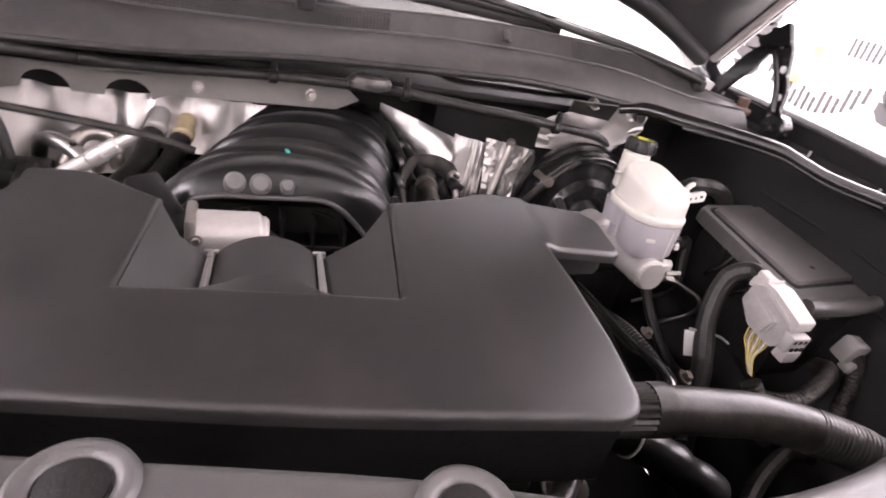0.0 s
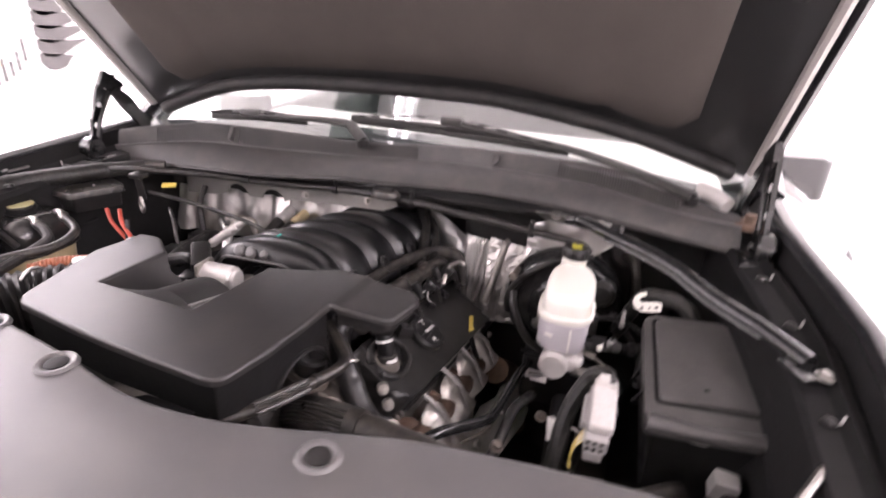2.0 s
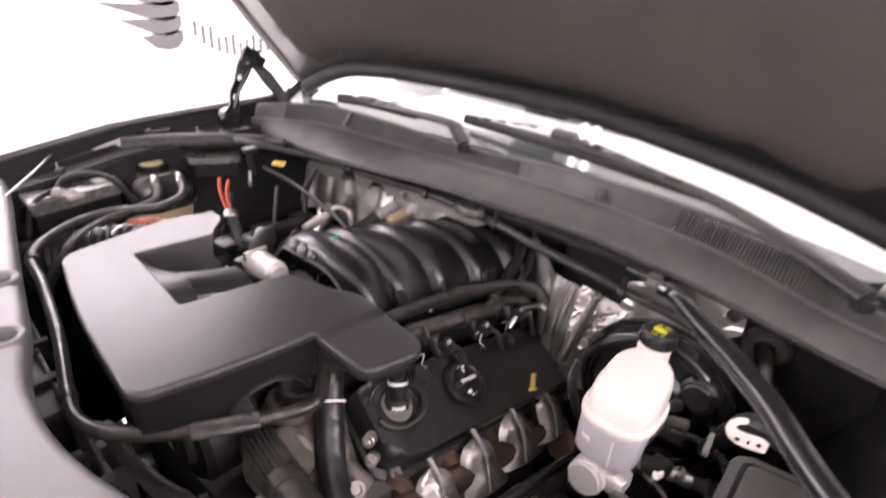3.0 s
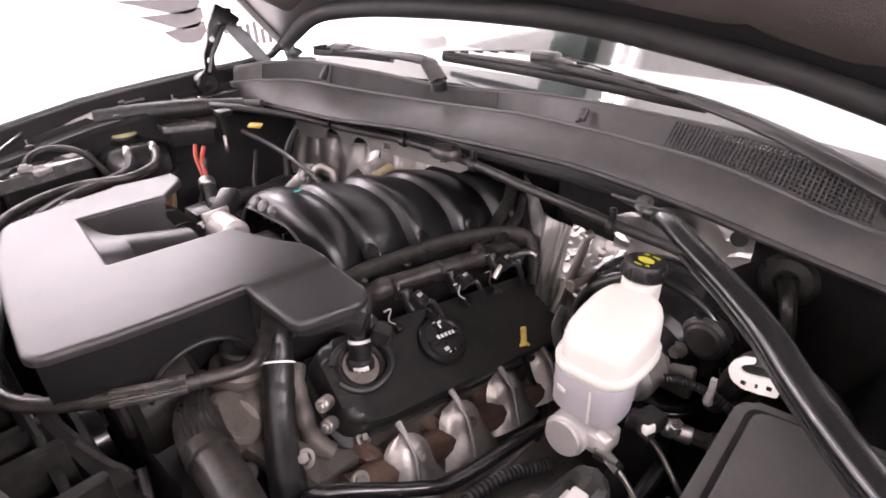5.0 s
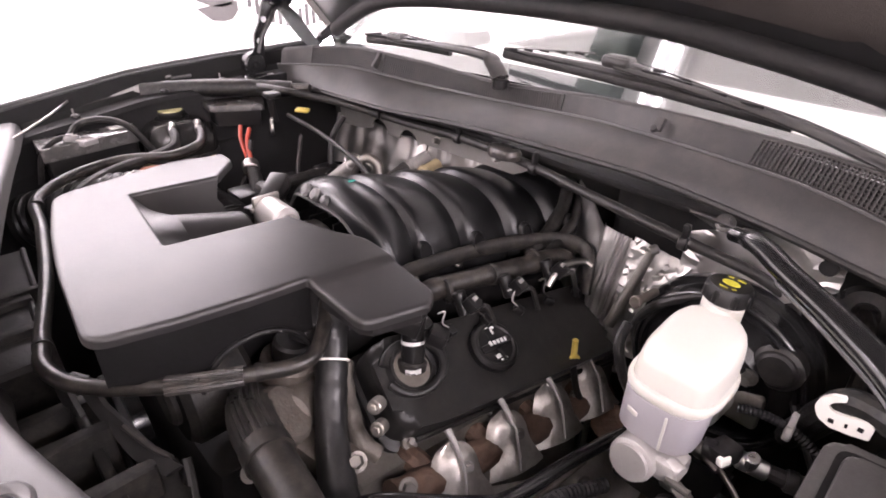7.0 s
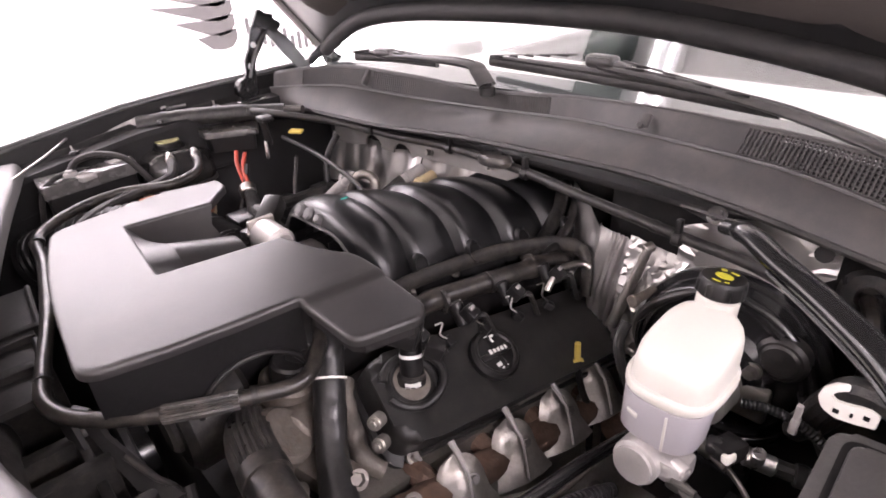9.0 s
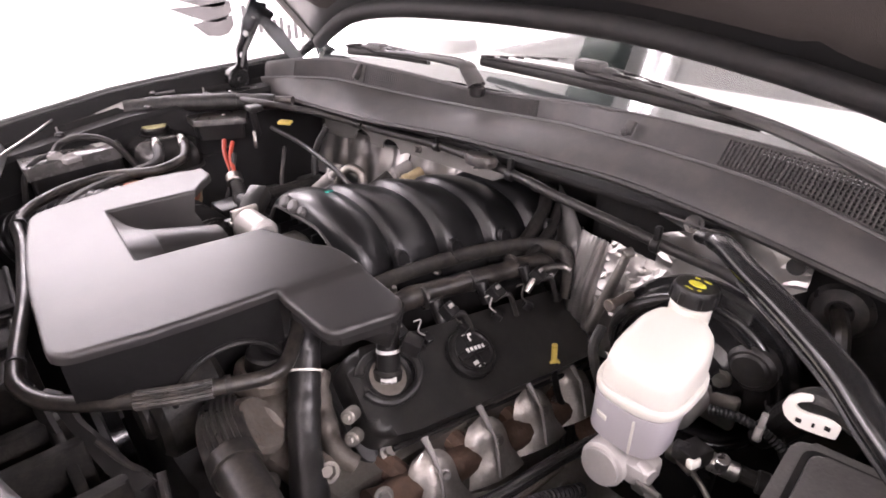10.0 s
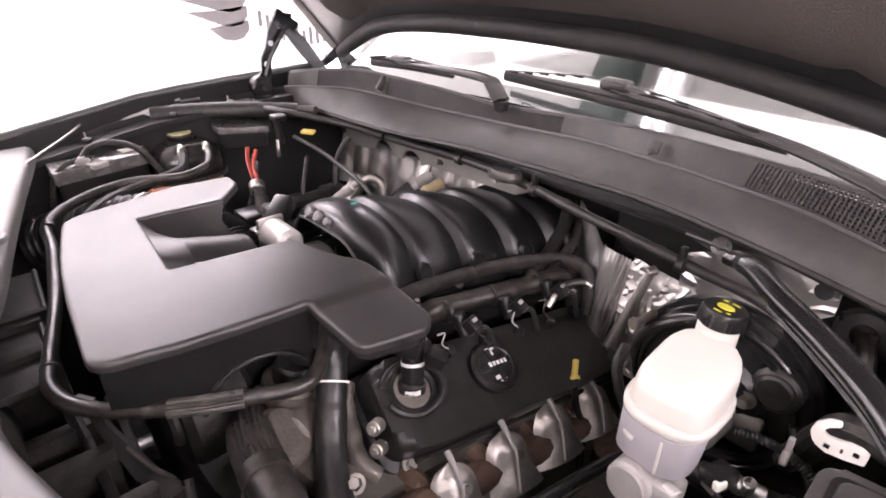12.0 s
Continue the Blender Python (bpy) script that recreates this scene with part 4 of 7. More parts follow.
EXH.location = Vector(EXH.location) + Vector((-0.030, 0.030, -0.045))

# ---- driver's valve cover ----
VC = thing("valve_cover", (0.2, 0.85, 1.0), "black plastic valve cover of the near cylinder bank", "valve cover")
va, vb = Vector((0.118, 0.700, 1.019)), Vector((0.184, 1.162, 0.963))
ax = (vb - va).normalized()
vn = Vector((math.sin(radians(33)), 0, math.cos(radians(33))))
vn = (vn - ax * vn.dot(ax)).normalized()
vs = ax.cross(vn)
VM = Matrix(((vs.x, ax.x, vn.x, va.x), (vs.y, ax.y, vn.y, va.y), (vs.z, ax.z, vn.z, va.z), (0, 0, 0, 1)))
L = (vb - va).length
part("body", prism(rounded([(-0.052, 0.016), (0.066, 0.020), (0.074, 0.075), (0.070, L), (-0.050, L), (-0.052, 0.08)], [0.03, 0.032, 0.01, 0.02, 0.02, 0.01], 6), -0.055, 0.004, 0.014, 5, 0.003, VM), VALVEBLACK, VC)
part("rim", prism(rounded([(-0.058, 0.004), (0.084, 0.012), (0.084, L + 0.006), (-0.058, L + 0.006)], 0.03, 6), -0.060, -0.048, 0.003, 2, 0, VM), VALVEBLACK, VC)
part("well_ridge", tube([VM @ Vector((-0.003 + 0.034 * math.cos(a), 0.067 + 0.040 * math.sin(a), 0.006 + 0.012 * max(0.0, math.sin(a)))) for a in [radians(-70 + 320 * k / 20) for k in range(21)]], 0.006, 10, 3), VALVEBLACK, VC, "raised ridge round the breather")
part("front_bracket", tube([VM @ Vector(p) for p in ((-0.050, 0.004, -0.045), (-0.030, -0.006, -0.044), (0.010, -0.012, -0.046), (0.050, -0.012, -0.052), (0.074, 0.006, -0.056))], 0.013, 12, 6, lumps=0.2), CASTING, ENG, "cast bracket below the valve cover")
part("edge_bead", tube([VM @ Vector((0.078, lerp(0.05, L, k / 8), -0.030)) for k in range(9)], 0.004, 8, 3), VALVEBLACK, VC)
part("filler_well", lathe([(0.0245, 0.0), (0.027, 0.005), (0.032, 0.007), (0.038, 0.0)], VM @ pose(-0.003, 0.067, 0.003) @ Matrix.Diagonal((1.0, 1.0, 1, 1)), 28), VALVEBLACK, VC, "round collar of the breather well")
part("well_floor", lathe([(0.0, 0.0), (0.0255, 0.0), (0.0255, 0.002), (0.0, 0.002)], VM @ pose(-0.003, 0.067, 0.003), 24), CASTING, VC, "dusty floor of the well")
for u, v in ((0.078, 0.045), (0.082, 0.17), (0.082, 0.31), (-0.055, 0.2), (-0.055, 0.33)):
    part("cover_bolt", joined(lathe([(0, 0), (0.010, 0), (0.010, 0.012), (0, 0.012)], VM @ pose(u, v, -0.052), 14), lathe([(0, 0), (0.006, 0), (0.005, 0.008), (0, 0.008)], VM @ pose(u, v, -0.040), 6)), STEEL, VC)

CAPM = VM @ pose(0.006, 0.195, 0.004) @ Matrix.Diagonal((1.12, 1.12, 1, 1))
CAP = thing("oil_filler_cap", CAPM.translation, "round black oil filler cap with white markings", "oil cap")
part("cap_body", lathe([(0, 0), (0.032, 0), (0.033, 0.003), (0.033, 0.012), (0.030, 0.016), (0.026, 0.0165), (0.024, 0.0145), (0, 0.0145)], CAPM, 36), PLASTIC, CAP)
part("grip_bar", joined(obox((0.010, 0.050, 0.005), CAPM @ pose(0, 0, 0.0155, 0, 0, 8), 0.003), obox((0.046, 0.007, 0.003), CAPM @ pose(0, 0, 0.0150, 0, 0, 8), 0.002)), PLASTIC, CAP)
marks = []
for mx, my, sx, sy in ((-0.002, -0.009, 0.006, 0.004), (-0.002, -0.003, 0.005, 0.004), (-0.002, 0.003, 0.005, 0.004), (-0.002, 0.009, 0.005, 0.004), (-0.002, 0.0145, 0.005, 0.003)):
    marks.append(obox((sx, sy, 0.0008), CAPM @ pose(mx, my, 0.0182, 0, 0, 8), 0))
for mx, my, sx, sy in ((0.015, -0.003, 0.005, 0.010), (0.020, 0.002, 0.002, 0.010), (-0.016, 0.001, 0.006, 0.006), (-0.022, -0.003, 0.003, 0.005), (-0.0215, 0.005, 0.003, 0.006)):
    marks.append(obox((sx, sy, 0.0008), CAPM @ pose(mx, my, 0.0152, 0, 0, 8), 0))
part("marking", joined(*marks), PAPER, CAP, "white printed bars")

# breather pipe with white bands in its well
BR = thing("breather_pipe", (0.15, 0.71, 1.05), "black breather elbow with white bands", "breather hose")
b0 = VM @ Vector((-0.003, 0.067, 0.002))
STEM = spline([b0, b0 + Vector((-0.004, 0.006, 0.022)), b0 + Vector((-0.014, 0.016, 0.055)), b0 + Vector((-0.03, 0.04, 0.085))], 8)
part("stem", tube(STEM, 0.015, 20, 1), PLASTIC, BR)
part("white_band", tube(STEM[11:13], 0.0156, 24, 1), PAPER, BR, "thin white band")
part("base_collar", lathe([(0.014, 0.0), (0.019, 0.0), (0.019, 0.010), (0.0165, 0.013), (0.014, 0.013)], aim(b0, STEM[3]), 24), RUBBER, BR)
part("label_patch", joined(*[obox((0.0015, 0.0072, 0.007), pose(b0.x - 0.001 + 0.0190 * math.cos(radians(a)), b0.y + 0.002 + 0.0190 * math.sin(radians(a)), b0.z + 0.008, 0, 0, a), 0) for a in (-55, -35, -15)]), PAPER, BR, "white patch round the foot")
for k in range(3):
    part("printed_bar", obox((0.0008, 0.0025, 0.003), pose(*(Vector(STEM[15]) + Vector((0.0142, -0.004, 0.005 * k - 0.003))), 0, 0, -20), 0), GREYPL, BR)

DIP = thing("oil_dipstick", (0.22, 1.0, 0.85), "yellow oil dipstick handle in its tube", "dipstick")
part("handle", joined(tube([(0.214, 1.010, 0.984), (0.215, 1.011, 0.952)], 0.0046, 10, 4), tube([(0.215 + 0.003 * math.cos(a), 1.011 + 0.008 * math.cos(a), 0.946 + 0.008 * math.sin(a)) for a in [2 * math.pi * k / 12 for k in range(13)]], 0.003, 8, 2)), YELLOW, DIP, "yellow plastic handle")
part("tube", tube([(0.215, 1.011, 0.940), (0.226, 1.012, 0.90), (0.240, 1.02, 0.84), (0.24, 1.03, 0.66)], 0.0055, 8, 6), CHASSIS, DIP)

# ---- intake manifold ----
INT = thing("intake_manifold", (-0.14, 0.98, 1.0), "black nylon intake manifold with arched runners", "intake manifold")
MC, MW, MH, MZ = -0.138, 0.142, 0.112, 1.060
RIDGE = ((0.0, 0.895), (0.05, 0.93), (0.12, 0.982), (0.20, 1.0), (0.32, 0.998), (0.50, 0.985), (0.68, 0.966), (0.82, 0.942), (0.92, 0.916), (1.0, 0.895))


def swing(y):
    """The manifold leans towards the driver's side as it runs back."""
    return 0.27 * max(0.0, y - 0.87)


def ridge(f):
    """How far the skin stands out along one runner: a strong crest, then a soft one."""
    return sum(curve_at(RIDGE, min(1.0, max(0.0, f + d))) for d in (-0.02, 0.0, 0.02)) / 3


def runner(j, n=4, ny=25):
    """One arched runner: rounded up towards the back, then a sharp fall."""
    rows = []
    for i in range(ny):
        f = i / (ny - 1)
        row = []
        for k in range(33):
            th = math.pi * k / 32
            side = abs(math.cos(th))
            y = 0.895 + 0.335 * (j + f) / n + 0.030 * (0.5 - k / 32)
            w = (y - 0.835) / 0.345
            r = ridge(f)
            row.append((MC + swing(y) - MW * r * math.cos(th) * (1 + 0.06 * side), y, MZ - 0.012 + MH * r * math.sin(th) ** 0.72 - 0.040 * side ** 6 - 0.030 * max(0.0, w) ** 1.3))
        rows.append(row)
    return loft(rows)


for j in range(4):
    part("runner", runner(j), MANIFOLD, INT, "arched intake runner" if j else "", sharp=70)
part("plenum_core", loft([[(MC + swing(y) - MW * 0.62 * math.cos(math.pi * k / 16), y, MZ - 0.02 + MH * 0.55 * math.sin(math.pi * k / 16) ** 0.72 - 0.02 * (y - 0.82)) for k in range(17)] for y in (0.86, 1.22)]), MANIFOLD, INT)
# front shell round the mouth
def resample(points, n):
    """n even steps along a chain of points."""
    p = [Vector(q) for q in points]
    d = [0.0]
    for a, b in zip(p[:-1], p[1:]):
        d.append(d[-1] + (b - a).length)
    out = []
    for k in range(n):
        s = d[-1] * k / (n - 1)
        i = min(max(j for j in range(len(d)) if d[j] <= s + 1e-9), len(p) - 2)
        out.append(p[i].lerp(p[i + 1], (s - d[i]) / (d[i + 1] - d[i])))
    return out


MOUTH = [(-0.262, 0.822, 1.055), (-0.246, 0.820, 1.095), (-0.222, 0.818, 1.119), (-0.200, 0.817, 1.124), (-0.106, 0.817, 1.125), (-0.083, 0.818, 1.120), (-0.053, 0.820, 1.092), (-0.026, 0.822, 1.055)]
inner = [p + Vector((-0.003, 0, 0.007)) for p in resample(MOUTH, 33)]


def shell_row(y, r):
    row = []
    for k in range(33):
        th = math.pi * k / 32
        side = abs(math.cos(th))
        row.append(Vector((MC + swing(y) - MW * r * math.cos(th) * (1 + 0.06 * side), y + 0.030 * (0.5 - k / 32) * max(0.0, (y - 0.83) / 0.08), MZ - 0.012 + MH * r * math.sin(th) ** 0.72 - 0.040 * side ** 6)))
    return row


lip = shell_row(0.826, 0.97)
rows = [inner, [a.lerp(b, 0.45) + Vector((0, -0.001, 0.001)) for a, b in zip(inner, lip)], [a.lerp(b, 0.85) for a, b in zip(inner, lip)]]
rows += [shell_row(y, r) for y, r in ((0.831, 0.992), (0.839, 1.012), (0.850, 1.022), (0.862, 1.020), (0.874, 0.998), (0.886, 0.960), (0.895, 0.91))]
part("front_shell", loft(rows), MANIFOLD, INT, "smooth rounded shell round the mouth", sharp=60)
part("mouth_rim", tube(inner[::2], 0.0030, 8, 3), EDGELIGHT, INT, "thin raised rim of the mouth")
part("mouth_wall", joined(box(MC - 0.13, MC + 0.13, 0.862, 0.872, 1.0, 1.10, 0.003), box(MC - 0.13, MC + 0.13, 0.80, 0.87, 1.0, 1.012, 0.003)), CHASSIS, INT, "dark hollow behind the lip")
for k in range(7):
    x = MC - 0.105 + k * 0.035
    part("stiffening_fin", box(x - 0.002, x + 0.002, 0.828, 0.864, 1.01, 1.100 - 0.16 * abs(x - MC), 0.0008, 1), MANIFOLD, INT)
part("shelf", box(MC - 0.12, MC + 0.12, 0.830, 0.862, 1.060, 1.066, 0.001, 1), MANIFOLD, INT)
for x, w in ((-0.190, 0.011), (-0.165, 0.011), (-0.138, 0.008)):
    part("lip_boss", joined(lathe([(0, 0), (w, 0), (w, 0.006), (w * 0.7, 0.010), (0, 0.011)], pose(x, 0.822, 1.143, 55, 0, 0), 16), obox((w * 1.7, 0.008, 0.010), pose(x, 0.821, 1.139, -20, 0, 0), 0.003)), BOSSGREY, INT, "pale moulded boss")
part("paint_mark", obox((0.0035, 0.013, 0.0014), pose(-0.136, 0.868, 1.1645, -7, 0, 6), 0), TEAL, INT, "teal paint mark")
for k in range(4):
    y, z = 0.893 + k * 0.089, 1.088 - k * 0.004
    q = pose(0.004 + swing(y), y, z, 0, 66, 0) @ Matrix.Diagonal((1.15, 0.85, 1, 1))
    part("runner_pocket", lathe([(0.0125, -0.004), (0.0130, 0.0035), (0.0145, 0.0042), (0.0160, 0.002), (0.0170, -0.004)], q, 24), MANIFOLD, INT, "thin rim of the hollow at the runner's foot")
    # the runner is not cut; a black disc paints the hollow's shade
    part("pocket_shade", lathe([(0, 0.0), (0.0130, 0.0), (0.0130, 0.0018), (0, 0.0018)], q, 20), APRON, INT, "black disc for the shade in the hollow")
    part("foot_bolt", bolt((MC + MW * 1.02 + 0.018, y - 0.034, z - 0.03), (0.5, 0, 1), 0.005, 0.010), STEEL, INT)

for k, (dx, r) in enumerate(((0.0, 0.0125), (0.026, 0.009))):
    single("purge_hose", tube([(0.020 + dx, 1.235, 1.110 - 0.012 * k), (0.040 + dx, 1.200, 1.105 - 0.012 * k), (0.058 + dx, 1.160, 1.088 - 0.010 * k), (0.070 + dx, 1.110, 1.066), (0.076 + dx, 1.060, 1.050)], r, 14, 7, lumps=0.08), LOOM, "black taped hose between manifold and bulkhead", "hose")

# throttle body under the cover's opening
TH = thing("throttle_unit", (-0.18, 0.75, 1.1), "cast alloy throttle body with its motor", "throttle body")
part("motor", joined(drum((-0.226, 0.765, 1.114), (-0.164, 0.765, 1.114), 0.024, 24), drum((-0.168, 0.765, 1.114), (-0.158, 0.765, 1.114), 0.020, 24)), CASTPALE, TH, "silver throttle motor")
part("flange", box(-0.232, -0.222, 0.742, 0.788, 1.080, 1.140, 0.004), ALU, TH)
part("bore", drum((-0.175, 0.74, 1.045), (-0.175, 0.835, 1.045), 0.048, 28), ALU, TH)
for x, z in ((-0.222, 1.122), (-0.222, 1.085)):
    part("screw", bolt((x, 0.740, z), (0, -1, 0), 0.004, 0.004), STEEL, TH)
part("plug", obox((0.03, 0.035, 0.028), pose(-0.262, 0.765, 1.095, 0, 0, 15), 0.004), PLASTIC, TH, "black plug")

# ---- engine cover ----
ECZ = 1.184
EC = thing("engine_cover", (-0.15, 0.6, 1.07), "satin black plastic engine cover with a recessed scoop", "engine cover")
OUT = [(-0.332, 0.504), (-0.15, 0.464), (0.049, 0.446), (0.067, 0.520), (0.077, 0.590), (0.083, 0.657), (0.176, 0.661), (0.193, 0.738), (0.178, 0.757), (0.098, 0.760), (0.048, 0.760), (0.018, 0.740), (-0.058, 0.716),
       (-0.081, 0.567), (-0.259, 0.585), (-0.244, 0.704), (-0.264, 0.720), (-0.300, 0.753), (-0.350, 0.757), (-0.338, 0.676), (-0.367, 0.680)]
RAD = [0.03, 0.2, 0.026, 0.0, 0.0, 0.004, 0.016, 0.010, 0.009, 0.0, 0.02, 0.03, 0.0, 0.004, 0.0, 0.0, 0.015, 0.015, 0.012, 0.004, 0.006]


def inset(outline, d):
    """The outline moved inwards by d, corners mitred (it runs counter-clockwise)."""
    out = []
    n = len(outline)
    for i in range(n):
        p0, p, p1 = (Vector(outline[(i + k) % n]) for k in (-1, 0, 1))
        a, b = (p - p0).normalized(), (p1 - p).normalized()
        na, nb = Vector((-a.y, a.x)), Vector((-b.y, b.x))
        m = na + nb
        m = m / max(m.length_squared / 2, 0.35)
        out.append(tuple(p + m * d))
    return out


def rimmed(outline, z0, z1, r, steps=5):
    """A slab whose upper rim is rolled over by the radius r."""
    bm = bmesh.new()
    rings = [[bm.verts.new((x, y, z0)) for x, y in outline]]
    for k in range(steps + 1):
        a = math.pi / 2 * k / steps
        rings.append([bm.verts.new((x, y, z1 - r + r * math.sin(a))) for x, y in inset(outline, r * (1 - math.cos(a)))])
    rings.append([bm.verts.new((x, y, z1)) for x, y in inset(outline, r + 0.0025)])
    n = len(outline)
    for a, b in zip(rings[:-1], rings[1:]):
        for k in range(n):
            bm.faces.new((a[k], a[(k + 1) % n], b[(k + 1) % n], b[k]))
    bm.faces.new(rings[-1])
    bm.faces.new(list(reversed(rings[0])))
    return bm


def dome(bm, amount=0.0065):
    """Cuts the top into small faces and lets it fall gently to its sides and front."""
    bm.normal_update()
    bmesh.ops.triangulate(bm, faces=[f for f in bm.faces if len(f.verts) > 4], ngon_method="EAR_CLIP")
    for axis, lo, hi in ((0, -0.36, 0.22), (1, 0.43, 0.79)):
        for k in range(1, 32):
            at = [0, 0, 0]
            at[axis] = lerp(lo, hi, k / 32)
            bmesh.ops.bisect_plane(bm, geom=bm.verts[:] + bm.edges[:] + bm.faces[:], plane_co=at, plane_no=[1 if i == axis else 0 for i in range(3)])
    for k in range(5):
        bmesh.ops.bisect_plane(bm, geom=bm.verts[:] + bm.edges[:] + bm.faces[:], plane_co=(0.083 + 0.004 * k, 0.657, 0), plane_no=(1, -0.117, 0))
    for v in bm.verts:
        f = min(1.0, max(0.0, (v.co.x - 0.083 - 0.117 * (v.co.y - 0.657)) / 0.016)) if v.co.y > 0.65 else 0.0
        v.co.z -= 0.004 * f * f * (3 - 2 * f) + 0.025 * max(0.0, v.co.x - 0.095) * f
        v.co.z -= amount * ((v.co.x + 0.12) / 0.22) ** 2 + 0.6 * max(0.0, 0.50 - v.co.y) ** 2
    return bm


part("shell", dome(rimmed(rounded(OUT, RAD, 6), ECZ - 0.011, ECZ, 0.005)), COVER, EC)
# skirt walls under the rim; the driver's side has an arched opening for the hose
SK = [(-0.318, 0.514), (-0.15, 0.476), (0.038, 0.458)]
part("skirt", thick(loft([[(x, y, ECZ - 0.011) for x, y in SK], [(x, y, ECZ - 0.070) for x, y in SK]]), 0.003), APRON, EC, "dusty black front skirt")


def wall_x(y):
    return curve_at(((0.455, 0.040), (0.52, 0.056), (0.59, 0.066), (0.66, 0.074)), y)


upper, lower = [], []
for k in range(41):
    y = lerp(0.456, 0.662, k / 40)
    d = abs(y - 0.597)
    arched = 1.058 + math.sqrt(max(0.0, 0.064 ** 2 - d * d)) if d < 0.064 else 0.0
    upper.append((wall_x(y), y, ECZ - 0.011))
    lower.append((wall_x(y) - 0.002, y, max(arched, curve_at(((0.456, 1.116), (0.50, 1.102), (0.535, 1.080), (0.66, 1.072)), y))))
part("side_wall", thick(loft([upper, lower]), 0.003), APRON, EC, "dusty black side wall with an arched hose opening")
part("arch_rim", tube([(wall_x(0.597 + 0.064 * math.cos(a)), 0.597 + 0.064 * math.cos(a), 1.060 + 0.064 * math.sin(a)) for a in [math.pi * (0.06 + 0.88 * k / 16) for k in range(17)]], 0.0035, 8, 2), PLASTIC, EC, "rolled rim of the hose opening")
part("inner_hood", thick(loft([[(0.030 - 0.05 * w, 0.597 + (0.060 - 0.008 * w) * math.cos(math.pi * k / 16), 1.055 + (0.060 - 0.008 * w) * math.sin(math.pi * k / 16)) for k in range(17)] for w in (0.0, 1.0)]), 0.002), APRON, EC, "dark inside of the hose opening")
# added plate, hides lit engine parts so the opening stays in shade
part("opening_shade", box(0.004, 0.010, 0.520, 0.664, 1.00, 1.130, 0.001), APRON, EC, "black plate added for the shade in the opening")
tabline = [(0.088, 0.668), (0.156, 0.671), (0.168, 0.680), (0.182, 0.735)]
part("tab_wall", thick(loft([[(x, y, ECZ - 0.027) for x, y in tabline], [(x, y, ECZ - 0.047) for x, y in tabline]]), 0.003), CHASSIS, EC)
# scoop: slanting side walls run down to a duct hump in the middle; a steep front wall
def scoop_section(w, n=12):
    """One cut across the scoop: wall, rib line, hump, rib line, wall. The walls reach farther back than the floor."""
    y = lerp(0.612, 0.700, w)
    zf = ECZ - 0.034 - 0.020 * w
    xl, yl = lerp(-0.258, -0.245, w), lerp(0.587, 0.703, w)
    xr, yr = lerp(-0.082, -0.059, w), lerp(0.569, 0.715, w)
    bl, br = -0.2145 + 0.004 * w, -0.124 + 0.009 * w
    pts = [(xl, yl, ECZ - 0.006), (lerp(xl, bl, 0.4), lerp(yl, y, 0.4) - 0.010 * w, lerp(ECZ - 0.006, zf, 0.5)), (bl, y, zf)]
    for k in range(n + 1):
        a = k / n
        pts.append((lerp(bl + 0.006, br - 0.006, a), y, zf + 0.002 + 0.020 * math.sin(math.pi * a) ** 0.7))
    return pts + [(br, y, zf), (lerp(br, xr, 0.6), lerp(y, yr, 0.6) - 0.010 * w, lerp(zf, ECZ - 0.006, 0.5)), (xr, yr, ECZ - 0.006)]


part("scoop_floor", thick(loft([scoop_section(k / 8) for k in range(9)]), 0.003), COVER, EC, "recessed scoop with a rounded hump", sharp=25)
first = scoop_section(0.0)
part("scoop_front", thick(loft([[(lerp(-0.259, -0.081, k / 18), lerp(0.585, 0.567, k / 18), ECZ - 0.005) for k in range(19)], first]), 0.003), COVER, EC, "steep front wall of the scoop", sharp=25)
for x, dx in ((-0.2115, 0.004), (-0.127, 0.009)):
    rib = loft([[(x + dx * w - 0.004, y, z - 0.004), (x + dx * w - 0.0028, y, z + 0.003), (x + dx * w, y, z + 0.004), (x + dx * w + 0.0028, y, z + 0.003), (x + dx * w + 0.004, y, z - 0.004)] for w, y, z in ((0.0, 0.611, ECZ - 0.032), (0.5, 0.656, ECZ - 0.042), (1.0, 0.700, ECZ - 0.052))])
    # pale ribs and ends stand in for bright highlights along the creases
    part("scoop_rib", thick(rib, 0.001), RIBLIGHT, EC, "raised rib with the crease highlight in its colour")
    part("rib_end", obox((0.012, 0.004, 0.007), pose(x + dx, 0.701, ECZ - 0.051), 0.001), RIBLIGHT, EC)

# ---- big radiator hose ----
HOSE = thing("radiator_hose", (0.2, 0.55, 1.0), "thick ribbed black radiator hose", "hose")
RHP = [(-0.005, 0.602, 0.955), (0.03, 0.590, 1.000), (0.075, 0.572, 1.043), (0.12, 0.556, 1.064), (0.170, 0.546, 1.071), (0.244, 0.538, 1.068), (0.31, 0.525, 1.064), (0.40, 0.488, 1.050), (0.47, 0.458, 1.010), (0.52, 0.435, 0.94), (0.53, 0.42, 0.85)]
part("ribbed_sleeve", tube(RHP[:5], 0.0250, 48, 8, flutes=0.0028), TANKGREY, HOSE, "lengthwise ribbed sleeve")
part("collar", tube([(0.165, 0.547, 1.0705), (0.184, 0.5445, 1.0708)], 0.0255, 24, 4), TANKRUBBER, HOSE)
part("hose_run", tube(RHP[3:], 0.0225, 24, 10), TANKRUBBER, HOSE)
part("ribbed_bend", tube([(0.345, 0.512, 1.060), RHP[7], (0.445, 0.469, 1.028)], 0.0237, 24, 8, ribs=0.0014, pitch=0.005), RUBBER, HOSE, "closely ringed bend")


